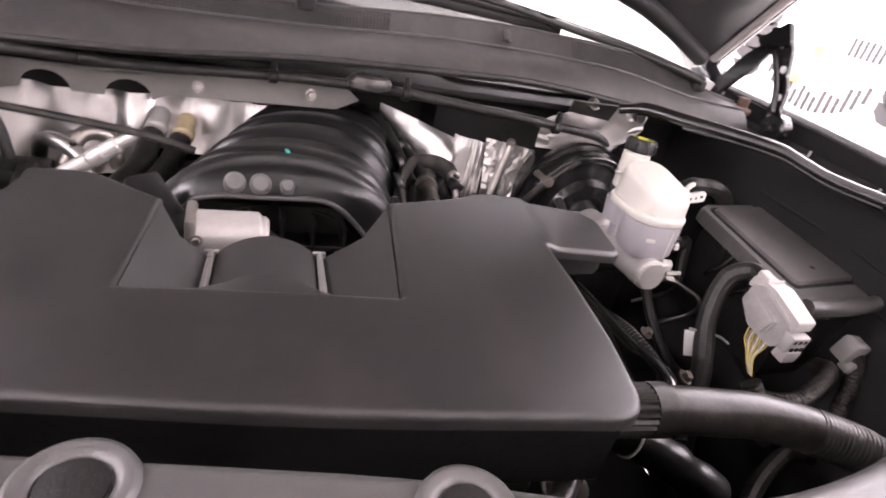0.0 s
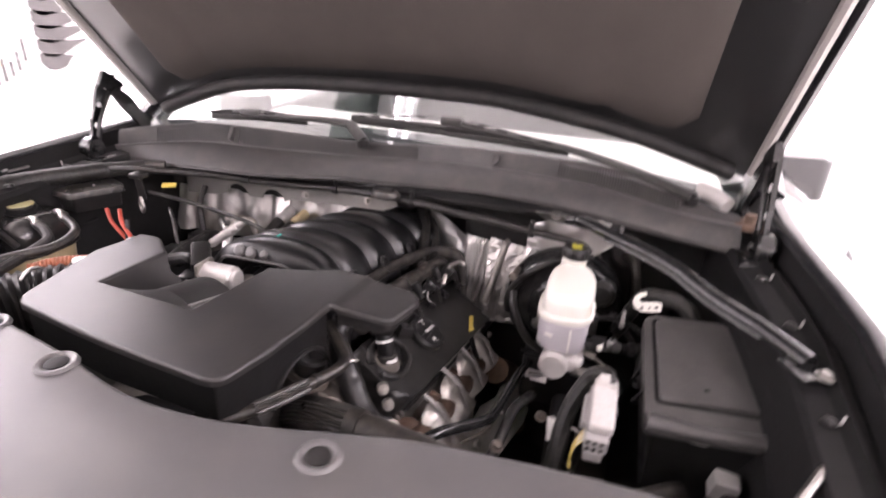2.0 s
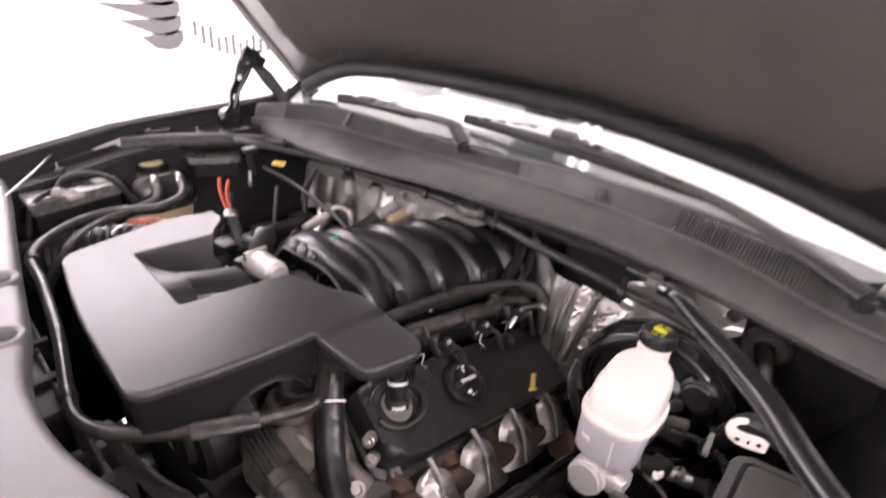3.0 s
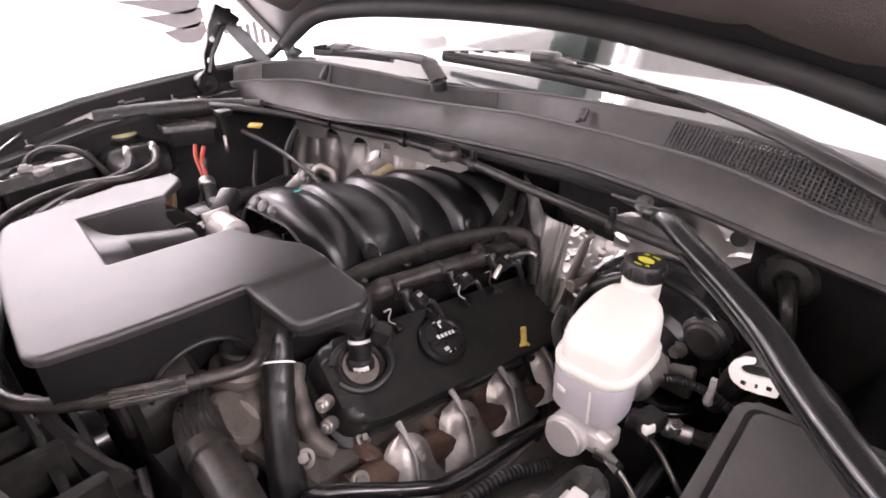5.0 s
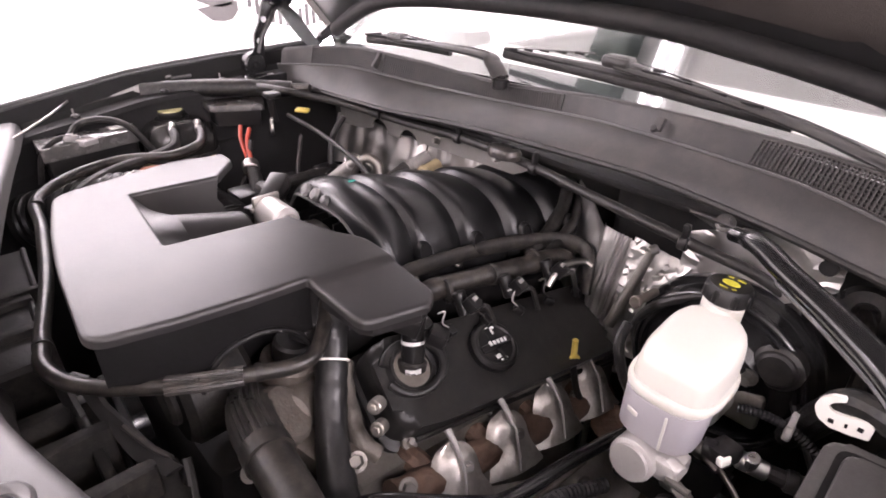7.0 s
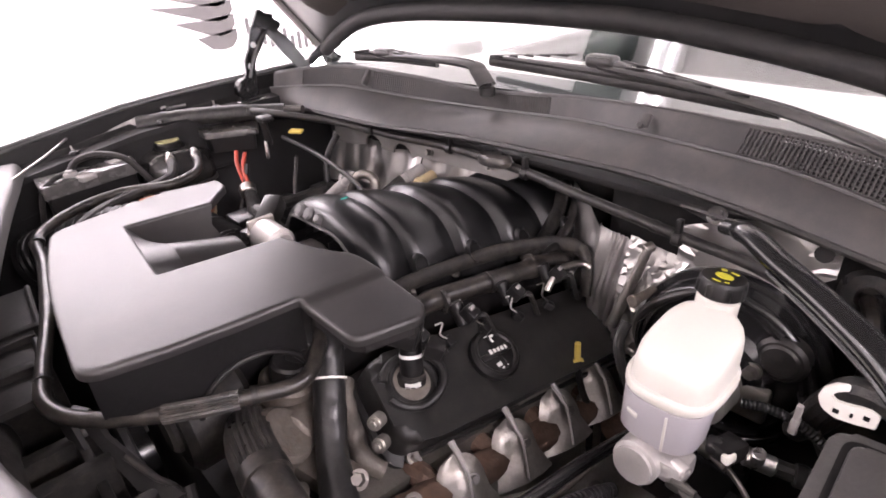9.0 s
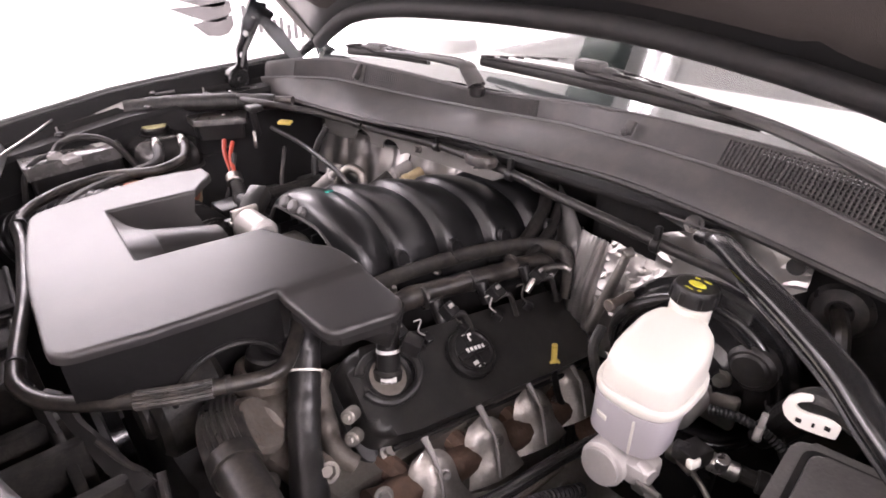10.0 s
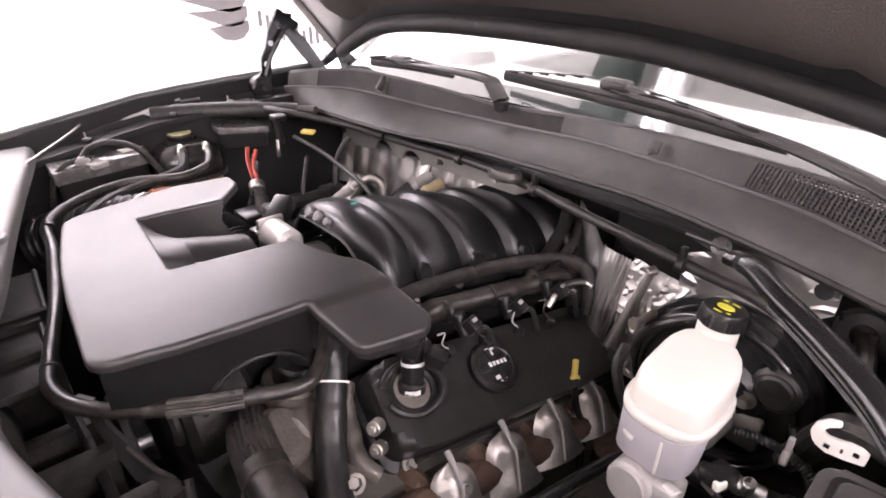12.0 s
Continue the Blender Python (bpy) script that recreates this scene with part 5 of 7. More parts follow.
def hose(name, pts, r, mat, label, category="hose", seg=10, per=7, **kw):
    return single(name, tube(pts, r, seg, per, **kw), mat, label, category)


# loop hose round the engine cover, with a braided sleeve
LOOP = thing("heater_hose", (-0.1, 0.5, 1.1), "dusty black hose looping round the engine cover", "hose")
LP = [(-0.606, 0.820, 1.142), (-0.580, 0.812, 1.136), (-0.554, 0.792, 1.128), (-0.545, 0.735, 1.122), (-0.585, 0.660, 1.120), (-0.565, 0.572, 1.118), (-0.503, 0.502, 1.112), (-0.412, 0.488, 1.102), (-0.243, 0.458, 1.100), (-0.107, 0.425, 1.100), (-0.052, 0.418, 1.100), (0.0, 0.440, 1.100), (0.054, 0.501, 1.100), (0.094, 0.572, 1.100), (0.115, 0.629, 1.100), (0.086, 0.669, 1.108), (0.060, 0.690, 1.12)]
part("hose_run", tube(LP, 0.0088, 14, 8), TANKRUBBER, LOOP)
part("braided_sleeve", tube([LP[12], (0.0755, 0.536, 1.100), (0.092, 0.567, 1.100)], 0.0108, 36, 10, flutes=0.0012), TANKGREY, LOOP, "grey braided sleeve")
for p, q in ((LP[9], LP[10]), (LP[13], LP[14]), (LP[6], LP[7])):
    part("tape_band", tube([Vector(p).lerp(Vector(q), 0.1), Vector(p).lerp(Vector(q), 0.22)], 0.0104, 14, 3), LOOM, LOOP)
hose("heater_hose", [(-0.618, 0.772, 1.142), (-0.592, 0.764, 1.134), (-0.570, 0.740, 1.124), (-0.566, 0.640, 1.110), (-0.530, 0.582, 1.106), (-0.50, 0.545, 1.09), (-0.49, 0.50, 1.04)], 0.010, RUBBER, "thin black coolant hose beside the tank")

# taped hose dropping in front of the valve cover
TP = thing("taped_hose", (0.12, 0.66, 0.9), "black tape-wrapped hose with white ties", "hose")
TPP = [(0.078, 0.705, 1.130), (0.082, 0.682, 1.085), (0.112, 0.656, 1.046), (0.148, 0.630, 1.012), (0.198, 0.604, 0.984), (0.262, 0.578, 0.958), (0.33, 0.545, 0.92)]
part("hose_run", tube(TPP, lambda u: 0.0160 + 0.009 * u, 18, 10, lumps=0.14), TAPE, TP)
for i, f in ((1, 0.5), (4, 0.4)):
    c = Vector(TPP[i]).lerp(Vector(TPP[i + 1]), f)
    d = Vector(TPP[i + 1]) - Vector(TPP[i])
    part("cable_tie", lathe([(0.0165, -0.0012), (0.0198 + 0.0010 * i, -0.0012), (0.0198 + 0.0010 * i, 0.0012), (0.0165, 0.0012)], aim(c, c + d), 20), WHITEPL, TP, "white cable tie")

# ---- fuel rail, injectors and looms between manifold and valve cover ----
FR = thing("fuel_rail", (0.09, 0.95, 1.03), "black fuel rail with injector plugs", "fuel rail")
part("rail", tube([(0.040, 0.80, 1.052), (0.046, 0.90, 1.050), (0.075, 1.02, 1.046), (0.100, 1.10, 1.042)], 0.011, 12, 6), PLASTIC, FR)
part("upper_loom", tube([(0.020, 0.800, 1.074), (0.016, 0.86, 1.074), (0.022, 0.91, 1.073), (0.034, 0.975, 1.072), (0.056, 1.045, 1.070), (0.092, 1.108, 1.068), (0.132, 1.124, 1.066), (0.160, 1.106, 1.056), (0.170, 1.09, 1.01)], 0.0085, 12, 7, flat=1.6), DUSTY, FR, "dark channel over the injectors")
part("lower_loom", tube([(0.070, 0.785, 1.058), (0.056, 0.86, 1.058), (0.074, 0.94, 1.056), (0.096, 1.02, 1.054), (0.112, 1.09, 1.052), (0.130, 1.105, 1.03)], 0.0150, 16, 9, lumps=0.25), TANKRUBBER, FR, "taped wiring loom")
for k in range(4):
    y = 0.80 + k * 0.082
    x = 0.090 + k * 0.013
    inj = part("injector", joined(drum((x - 0.012, y, 1.065), (x + 0.006, y, 1.035), 0.010), obox((0.022, 0.020, 0.018), pose(x + 0.018, y, 1.060, 0, 35, 10), 0.003)), PLASTIC, FR, "black injector plug")
    part("lock_tab", obox((0.006, 0.010, 0.002), pose(x + 0.022, y, 1.071, 0, 35, 10), 0.001), GREYPL, inj)
    part("band", lathe([(0.0145, -0.0025), (0.0172, -0.0025), (0.0172, 0.0025), (0.0145, 0.0025)], aim((x - 0.020, y + 0.08, 1.057), (x - 0.010, y + 0.13, 1.055)), 16), TANKGREY, FR)
    part("coil_lead", tube([(x + 0.02, y + 0.01, 1.050), (x + 0.030, y + 0.018, 1.052), (x + 0.036, y + 0.03, 1.026 - 0.006 * k)], 0.004, 8, 6), RUBBER, FR)
for k in range(5):
    y = 0.830 + k * 0.060
    x = 0.106 + k * 0.010
    part("thin_wire", tube([(x, y, 1.060 - 0.003 * k), (x + 0.008, y + 0.006, 1.064 - 0.003 * k), (x + 0.012, y - 0.002, 1.052 - 0.004 * k), (x + 0.016, y + 0.008, 1.040 - 0.005 * k), (x + 0.018, y + 0.006, 1.030 - 0.006 * k)], 0.0013, 6, 6), TANKGREY if k % 2 else GREYPL, FR, "thin grey wire")
    part("small_plug", obox((0.016, 0.013, 0.012), pose(x + 0.016, y + 0.010, 1.036 - 0.006 * k, 0, 30, 15 * k), 0.003), PLASTIC, FR)
part("steel_pipe", tube([(0.146, 1.022, 1.040), (0.146, 1.040, 1.056), (0.144, 1.066, 1.062), (0.158, 1.094, 1.061), (0.170, 1.099, 1.056)], 0.0052, 10, 6), STEEL, FR, "bright bent steel pipe")
part("front_plug", joined(obox((0.040, 0.026, 0.024), pose(0.118, 0.765, 1.085, 0, 15, 35), 0.004), obox((0.024, 0.022, 0.020), pose(0.150, 0.790, 1.068, 0, 20, 35), 0.003)), PLASTIC, FR, "black front plug")
part("white_stripe", obox((0.0025, 0.013, 0.002), pose(0.112, 0.764, 1.0985, -18, 0, -37), 0), PAPER, FR)

# ---- brake servo, cylinder and reservoir ----
BO = thing("brake_servo", (0.40, 1.1, 1.0), "large round black brake servo on the bulkhead", "brake booster")
part("shell", lathe([(0, 0), (0.045, 0.0), (0.050, -0.006), (0.075, 0.000), (0.085, 0.012), (0.112, 0.018), (0.114, 0.012), (0.119, 0.012), (0.122, 0.020), (0.128, 0.034), (0.132, 0.044), (0.141, 0.046), (0.143, 0.052), (0.141, 0.060), (0.134, 0.063), (0.130, 0.09), (0.118, 0.12), (0.06, 0.16), (0, 0.165)], aim((0.405, 1.030, 1.000), (0.405, 1.19, 1.008)) @ Matrix.Diagonal((0.84, 0.84, 1, 1)), 56), BRACE, BO)
part("pressed_ring", tube([(0.405 + 0.106 * math.cos(a), 1.049, 1.0 + 0.106 * math.sin(a)) for a in [2 * math.pi * k / 36 for k in range(37)]], 0.0055, 12, 2), BRACE, BO, "raised pressed ring")
part("check_valve", joined(drum((0.473, 1.036, 1.052), (0.473, 1.060, 1.052), 0.029), drum((0.473, 1.033, 1.052), (0.473, 1.05, 1.052), 0.022)), RUBBER, BO, "black rubber valve grommet")
for a in (35, 215):
    x, z = 0.405 + 0.055 * math.cos(radians(a)), 1.0 + 0.055 * math.sin(radians(a))
    part("stud", bolt((x, 1.03, z), (0, -1, 0), 0.008, 0.014), STEEL, BO)
part("vacuum_fitting", joined(drum((0.304, 1.012, 1.070), (0.306, 1.06, 1.066), 0.006), drum((0.303, 1.008, 1.071), (0.304, 1.016, 1.070), 0.0085, 12)), GRIMY, BO, "steel vacuum fitting")
hose("vacuum_hose", [(0.300, 0.980, 1.078), (0.306, 0.955, 1.060), (0.325, 0.95, 1.02), (0.345, 0.96, 0.985), (0.37, 0.965, 0.965)], 0.007, RUBBER, "short black vacuum hose to the servo")
for r, z0 in ((0.129, 0.0),):
    hose("vacuum_hose", [(0.405 + r * math.cos(a), 1.065 + 0.03 * math.sin(a * 2), 1.0 + r * math.sin(a) + z0) for a in [radians(190 - k * 14) for k in range(9)]], 0.0065, RUBBER, "black hose curving round the brake servo")

BO.location = Vector(BO.location) + Vector((-0.012, -0.004, 0.024))

BM = thing("brake_master_cylinder", (0.4, 0.9, 1.0), "silver brake master cylinder with outlet pipes", "master cylinder")
part("barrel", lathe([(0, 0), (0.020, 0), (0.0245, 0.003), (0.0245, 0.03), (0.0235, 0.032), (0.0235, 0.07), (0.021, 0.075), (0.021, 0.14), (0.03, 0.145), (0.03, 0.21), (0, 0.21)], aim((0.399, 0.822, 1.022), (0.404, 1.03, 1.005)), 28), CASTPALE, BM, "cast alloy barrel")
part("end_face", lathe([(0, 0), (0.021, 0), (0.021, 0.004), (0, 0.004)], aim((0.399, 0.8185, 1.022), (0.404, 1.03, 1.005)), 28), CASTPALE, BM)
part("side_flange", joined(obox((0.05, 0.035, 0.026), pose(0.420, 0.850, 1.022, 0, 0, 0), 0.005), drum((0.430, 0.845, 1.030), (0.446, 0.840, 1.030), 0.0085, 16)), CASTPALE, BM)
part("mount_flange", obox((0.12, 0.014, 0.05), pose(0.404, 1.016, 1.004), 0.006), ALU, BM)
for y, dx in ((0.842, 0.0), (0.905, 0.004)):
    n = part("pipe_nut", joined(drum((0.440 + dx, y, 1.010), (0.462 + dx, y - 0.006, 1.006), 0.0075, 6), drum((0.430 + dx, y, 1.011), (0.444 + dx, y, 1.010), 0.010, 16)), STEEL, BM)
    part("brake_pipe", tube([(0.460 + dx, y - 0.006, 1.006), (0.480 + dx, y - 0.014, 0.998), (0.505 + dx, y - 0.030, 0.985), (0.515 + dx, y - 0.02, 0.95), (0.49, y + 0.02, 0.90)], 0.0032, 8, 6), STEEL, n)
BM.location = Vector(BM.location) + Vector((0.001, 0.010, 0.008))
part("bleed_spigot", tube([(0.437, 0.842, 1.028), (0.462, 0.840, 1.030)], 0.004, 8, 3), STEEL, BM)

RES = thing("brake_fluid_reservoir", (0.405, 0.89, 1.03), "white translucent brake fluid reservoir with black cap", "fluid reservoir")


def ring_outline(cx, cy, rx, ry, n=48, p=2.9):
    out = []
    for k in range(n):
        a = 2 * math.pi * k / n
        c, s = math.cos(a), math.sin(a)
        out.append((cx + rx * abs(c) ** (2 / p) * (1 if c > 0 else -1), cy + ry * abs(s) ** (2 / p) * (1 if s > 0 else -1)))
    return out


def stack(levels, p=2.9):
    """A closed skin over level outlines (z, cx, cy, rx, ry, lift of the back)."""
    secs = []
    for z, cx, cy, rx, ry, tilt in levels:
        secs.append([(x, y, z + tilt * (y - cy) / ry) for x, y in ring_outline(cx, cy, rx, ry, 48, p)])
    bm = loft(secs, True)
    bm.verts.ensure_lookup_table()
    n = len(secs[0])
    bm.faces.new([bm.verts[k] for k in reversed(range(n))])
    bm.faces.new([bm.verts[(len(secs) - 1) * n + k] for k in range(n)])
    return bm


RX, RY = 0.406, 0.902
part("lower_bowl", stack([(1.048, RX - 0.001, 0.878, 0.026, 0.020, 0), (1.0495, RX - 0.001, 0.878, 0.036, 0.030, 0), (1.056, RX - 0.001, 0.878, 0.0405, 0.0345, 0), (1.104, RX, 0.882, 0.0425, 0.037, 0)]), RESERVOIRLOW, RES, "greyer milky lower bowl", sharp=40)
part("rear_bowl", stack([(1.066, RX - 0.002, 0.938, 0.026, 0.020, 0), (1.070, RX - 0.002, 0.938, 0.034, 0.027, 0), (1.104, RX, 0.938, 0.040, 0.030, 0)]), RESERVOIRLOW, RES, "milky rear chamber", sharp=40)
part("seam_flange", stack([(1.104, RX, RY, 0.0430, 0.054, 0), (1.105, RX, RY, 0.0468, 0.0570, 0), (1.108, RX, RY, 0.0478, 0.0580, 0), (1.114, RX, RY, 0.0478, 0.0580, 0), (1.1165, RX, RY, 0.0464, 0.0565, 0), (1.1175, RX, RY, 0.0435, 0.0535, 0)]), RESERVOIR, RES, "welded seam flange")
part("upper_shell", stack([(1.117, RX + 0.001, RY, 0.0425, 0.0525, 0), (1.140, RX + 0.002, RY + 0.001, 0.0415, 0.0515, 0.002), (1.149, RX + 0.002, RY + 0.003, 0.0405, 0.0500, 0.004), (1.156, RX + 0.002, RY + 0.005, 0.0380, 0.0465, 0.006), (1.1605, RX + 0.002, RY + 0.009, 0.0330, 0.0410, 0.007), (1.163, RX + 0.002, RY + 0.015, 0.0245, 0.0310, 0.006), (1.164, RX + 0.002, RY + 0.020, 0.012, 0.016, 0.003)], 3.4), RESERVOIR, RES, sharp=50)
part("rear_leg", stack([(1.030, RX - 0.002, 0.940, 0.014, 0.014, 0), (1.068, RX - 0.002, 0.940, 0.016, 0.016, 0)]), RESERVOIRLOW, RES)
part("front_leg", stack([(1.030, RX - 0.002, 0.885, 0.016, 0.016, 0), (1.050, RX - 0.002, 0.885, 0.020, 0.018, 0)]), RESERVOIRLOW, RES)
part("neck", joined(drum((0.403, 0.962, 1.115), (0.404, 0.966, 1.176), 0.0215), drum((0.403, 0.956, 1.140), (0.403, 0.958, 1.146), 0.028), obox((0.050, 0.01, 0.020), pose(0.403, 0.940, 1.150, 20, 0, 0), 0.003)), RESERVOIR, RES)
cm = aim((0.405, 0.964, 1.177), (0.4055, 0.967, 1.207)) @ Matrix.Diagonal((0.88, 0.88, 0.95, 1))
cp = part("cap", lathe([(0, 0), (0.025, 0), (0.027, 0.002), (0.0265, 0.017), (0.0245, 0.0205), (0.021, 0.021), (0, 0.0205)], cm, 40), PLASTIC, RES, "black screw cap")
for k in range(8):
    a = 2 * math.pi * k / 8
    part("grip", obox((0.006, 0.008, 0.016), cm @ pose(0.0255 * math.cos(a), 0.0255 * math.sin(a), 0.009, 0, 0, math.degrees(a)), 0.002, 1), PLASTIC, cp)
part("cap_emblem", lathe([(0, 0), (0.0098, 0), (0.0098, 0.0008), (0, 0.0008)], cm @ pose(0, 0, 0.0206) @ Matrix.Diagonal((1.1, 0.75, 1, 1)), 28), LABELYELLOW, cp, "yellow oval emblem")
for w, x, y, r in ((0.010, -0.004, -0.016, 0), (0.006, 0.009, -0.0145, 20), (0.010, 0.0, 0.017, 0), (0.005, -0.011, 0.013, 35)):
    part("cap_marking", obox((w, 0.003, 0.0008), cm @ pose(x, y, 0.021, 0, 0, r), 0), LABELYELLOW, cp, "yellow printed bar")
part("level_mark", obox((0.014, 0.002, 0.006), pose(0.385, 0.8455, 1.082, 0, 0, -18), 0.001), RESERVOIR, RES)
part("moulding_rib", obox((0.003, 0.002, 0.045), pose(0.420, 0.8445, 1.076, 0, 0, 8), 0.001), RESERVOIR, RES)
part("level_plug", joined(obox((0.026, 0.030, 0.018), pose(0.466, 0.895, 1.052, 0, -10, -20), 0.003), drum((0.448, 0.89, 1.05), (0.462, 0.892, 1.052), 0.010)), PLASTIC, RES, "black level sensor plug")
part("plug_tab", obox((0.008, 0.014, 0.010), pose(0.472, 0.880, 1.056, 0, -10, -20), 0.002), WHITEPL, RES)
SV = thing("valve_connector", (0.5, 0.93, 1.03), "small alloy valve with black rubber hose", "valve")
part("valve_body", joined(drum((0.478, 0.905, 1.045), (0.505, 0.915, 1.040), 0.010, 14), drum((0.490, 0.905, 1.046), (0.492, 0.900, 1.062), 0.007, 10)), ALUBRIGHT, SV)
part("hose_run", tube([(0.500, 0.915, 1.040), (0.525, 0.925, 1.036), (0.545, 0.93, 1.038), (0.548, 0.925, 1.010), (0.545, 0.91, 0.97)], 0.009, 10, 6), RUBBER, SV)
part("hose_collar", drum((0.520, 0.923, 1.036), (0.532, 0.927, 1.036), 0.012), PLASTIC, SV)
hose("ribbed_conduit", [(0.455, 0.945, 1.072), (0.48, 0.950, 1.076), (0.51, 0.952, 1.072), (0.54, 0.955, 1.055), (0.56, 0.97, 1.03)], 0.0058, PLASTIC, "thin ribbed black conduit", seg=10, ribs=0.0014, pitch=0.004)
single("conduit_clip", joined(drum((0.500, 0.951, 1.070), (0.508, 0.9515, 1.070), 0.010, 14), obox((0.006, 0.006, 0.02), pose(0.504, 0.951, 1.086), 0.001)), GREYPL, "grey clip on the ribbed conduit", "clip")

MODULE = thing("brake_module", (0.39, 0.98, 0.90), "black brake module box with a white label", "control module")
part("module_body", box(0.335, 0.470, 0.948, 1.010, 0.855, 0.962, 0.008), APRON, MODULE)
part("module_rib", box(0.330, 0.474, 0.955, 0.962, 0.955, 0.968, 0.002), APRON, MODULE)
part("module_label", box(0.346, 0.388, 0.9455, 0.9475, 0.914, 0.933, 0.0003, 1), PAPER, MODULE, "white paper label")
for z in (0.9195, 0.924, 0.9285):
    part("label_bar", box(0.350, 0.384, 0.9448, 0.9454, z - 0.0010, z + 0.0010, 0, 1), TANKGREY, MODULE, "grey printed bar")

# ---- fuse box ----
FB = thing("fuse_box", (0.61, 0.79, 0.98), "black plastic under-bonnet fuse box with a slanted lid", "fuse box")
part("box_body", box(0.548, 0.700, 0.712, 0.925, 0.93, 1.070, 0.008, 2), PLASTIC, FB)
lid = part("lid", prism(rounded([(0.532, 0.692), (0.718, 0.704), (0.706, 0.946), (0.528, 0.930)], 0.016, 5), 1.060, 1.083, 0.006, 3, 0.002, Matrix(((1, 0, 0, 0), (0, 1, 0, 0), (0, 0.14, 1, -0.105), (0, 0, 0, 1)))), LIDGREY, FB)
part("raised_panel", prism(rounded([(0.552, 0.734), (0.701, 0.748), (0.690, 0.931), (0.546, 0.914)], 0.010, 5), 1.080, 1.0895, 0.003, 3, 0.003, Matrix(((1, 0, 0, 0), (0, 1, 0, 0), (0, 0.14, 1, -0.105), (0, 0, 0, 1)))), LIDGREY, lid, "dull raised lid panel")
part("lid_groove", prism(rounded([(0.545, 0.727), (0.708, 0.741), (0.697, 0.938), (0.539, 0.921)], 0.012, 5), 1.080, 1.0842, 0.0005, 1, 0, Matrix(((1, 0, 0, 0), (0, 1, 0, 0), (0, 0.14, 1, -0.105), (0, 0, 0, 1)))), CHASSIS, lid, "dark groove round the lid panel")
part("lid_dimple", lathe([(0, 0), (0.004, 0), (0.003, 0.001), (0, 0.001)], pose(0.615, 0.765, 1.0925), 12), CHASSIS, lid)
part("front_lip", tube([(0.536, 0.694, 1.072), (0.62, 0.692, 1.072), (0.714, 0.704, 1.074)], 0.012, 12, 6), LIDGREY, lid, "rolled front lip")
for y in (0.74, 0.80, 0.86):
    part("latch_rib", obox((0.006, 0.012, 0.05), pose(0.543, y, 1.053), 0.002), PLASTIC, FB)
part("front_label", box(0.60, 0.622, 0.708, 0.711, 1.040, 1.047, 0.0005), PAPER, FB, "small white label")
for y in (0.77, 0.83):
    part("latch_loop", tube([(0.538, y, 1.073), (0.525, y + 0.005, 1.047), (0.523, y + 0.02, 1.03), (0.53, y + 0.03, 1.017)], 0.003, 8, 5), BRACE, FB)
FB.location.x += 0.008
LBK = thing("loom_bracket", (0.538, 0.935, 1.10), "white plastic loom bracket behind the fuse box", "bracket")
part("plate", prism(rounded([(0.512, 1.120), (0.514, 1.130), (0.522, 1.138), (0.532, 1.141), (0.534, 1.136), (0.526, 1.132), (0.521, 1.126), (0.527, 1.122), (0.540, 1.124), (0.554, 1.128), (0.561, 1.125), (0.561, 1.111), (0.545, 1.108), (0.530, 1.106), (0.518, 1.110)][::-1], 0.0022, 3), -0.002, 0.002, 0.0006, 1, 0, Matrix(((1, 0, 0, 0), (0, 0.2, -1, 0.728), (0, 1, 0, 0), (0, 0, 0, 1)))), WHITEPL, LBK)
for x, z in ((0.529, 1.113), (0.541, 1.115), (0.552, 1.118)):
    part("slot", obox((0.005 if x != 0.541 else 0.0025, 0.006, 0.0045), pose(x, 0.728 + 0.2 * z, z), 0.0006), CHASSIS, LBK)
LBK.location.x += 0.002
LBK.location.z -= 0.004
hose("wiring_loom", [(0.50, 0.99, 1.03), (0.53, 0.970, 1.116), (0.562, 0.964, 1.128), (0.60, 0.955, 1.120), (0.64, 0.95, 1.07)], 0.014, LOOM, "black taped loom over the white bracket", "wiring loom", lumps=0.15)

# ---- grey connector block with its wires ----
CN = thing("wiring_connector", (0.475, 0.68, 1.03), "pale grey wiring connector block with white lever", "connector")


def side_slab(outline, x0, x1, bevel=0.003):
    """A slab whose outline in y, z stands upright between x0 and x1."""
    return prism(rounded(outline, 0.004, 3), x0, x1, bevel, 2, 0, Matrix(((0, 0, 1, 0), (1, 0, 0, 0), (0, 1, 0, 0), (0, 0, 0, 1))))


part("shell", joined(side_slab([(0.722, 1.108), (0.728, 1.078), (0.700, 1.050), (0.652, 1.044), (0.640, 1.062), (0.646, 1.092), (0.705, 1.116)], 0.455, 0.488), obox((0.008, 0.05, 0.03), pose(0.452, 0.690, 1.078, 22, 0, 0), 0.003)), CONNECTOR, CN)
part("lever", joined(side_slab([(0.730, 1.120), (0.734, 1.100), (0.706, 1.104), (0.650, 1.086), (0.636, 1.082), (0.634, 1.100), (0.690, 1.120)], 0.460, 0.496), obox((0.018, 0.022, 0.012), pose(0.474, 0.722, 1.121, 10, 0, 0), 0.003)), LEVER, CN, "off-white locking lever")
part("front_cap", joined(obox((0.036, 0.026, 0.030), pose(0.474, 0.640, 1.066, 8, 0, 0), 0.004), obox((0.028, 0.022, 0.022), pose(0.472, 0.636, 1.046, 8, 0, 0), 0.003)), CONNECTOR, CN, "grey cavity block")
for k in range(6):
    part("cavity_mark", obox((0.005, 0.002, 0.006), pose(0.462 + 0.010 * (k % 3), 0.6255 + 0.001 * (k // 3), 1.060 + 0.012 * (k // 3), 8, 0, 0), 0), CHASSIS, CN)
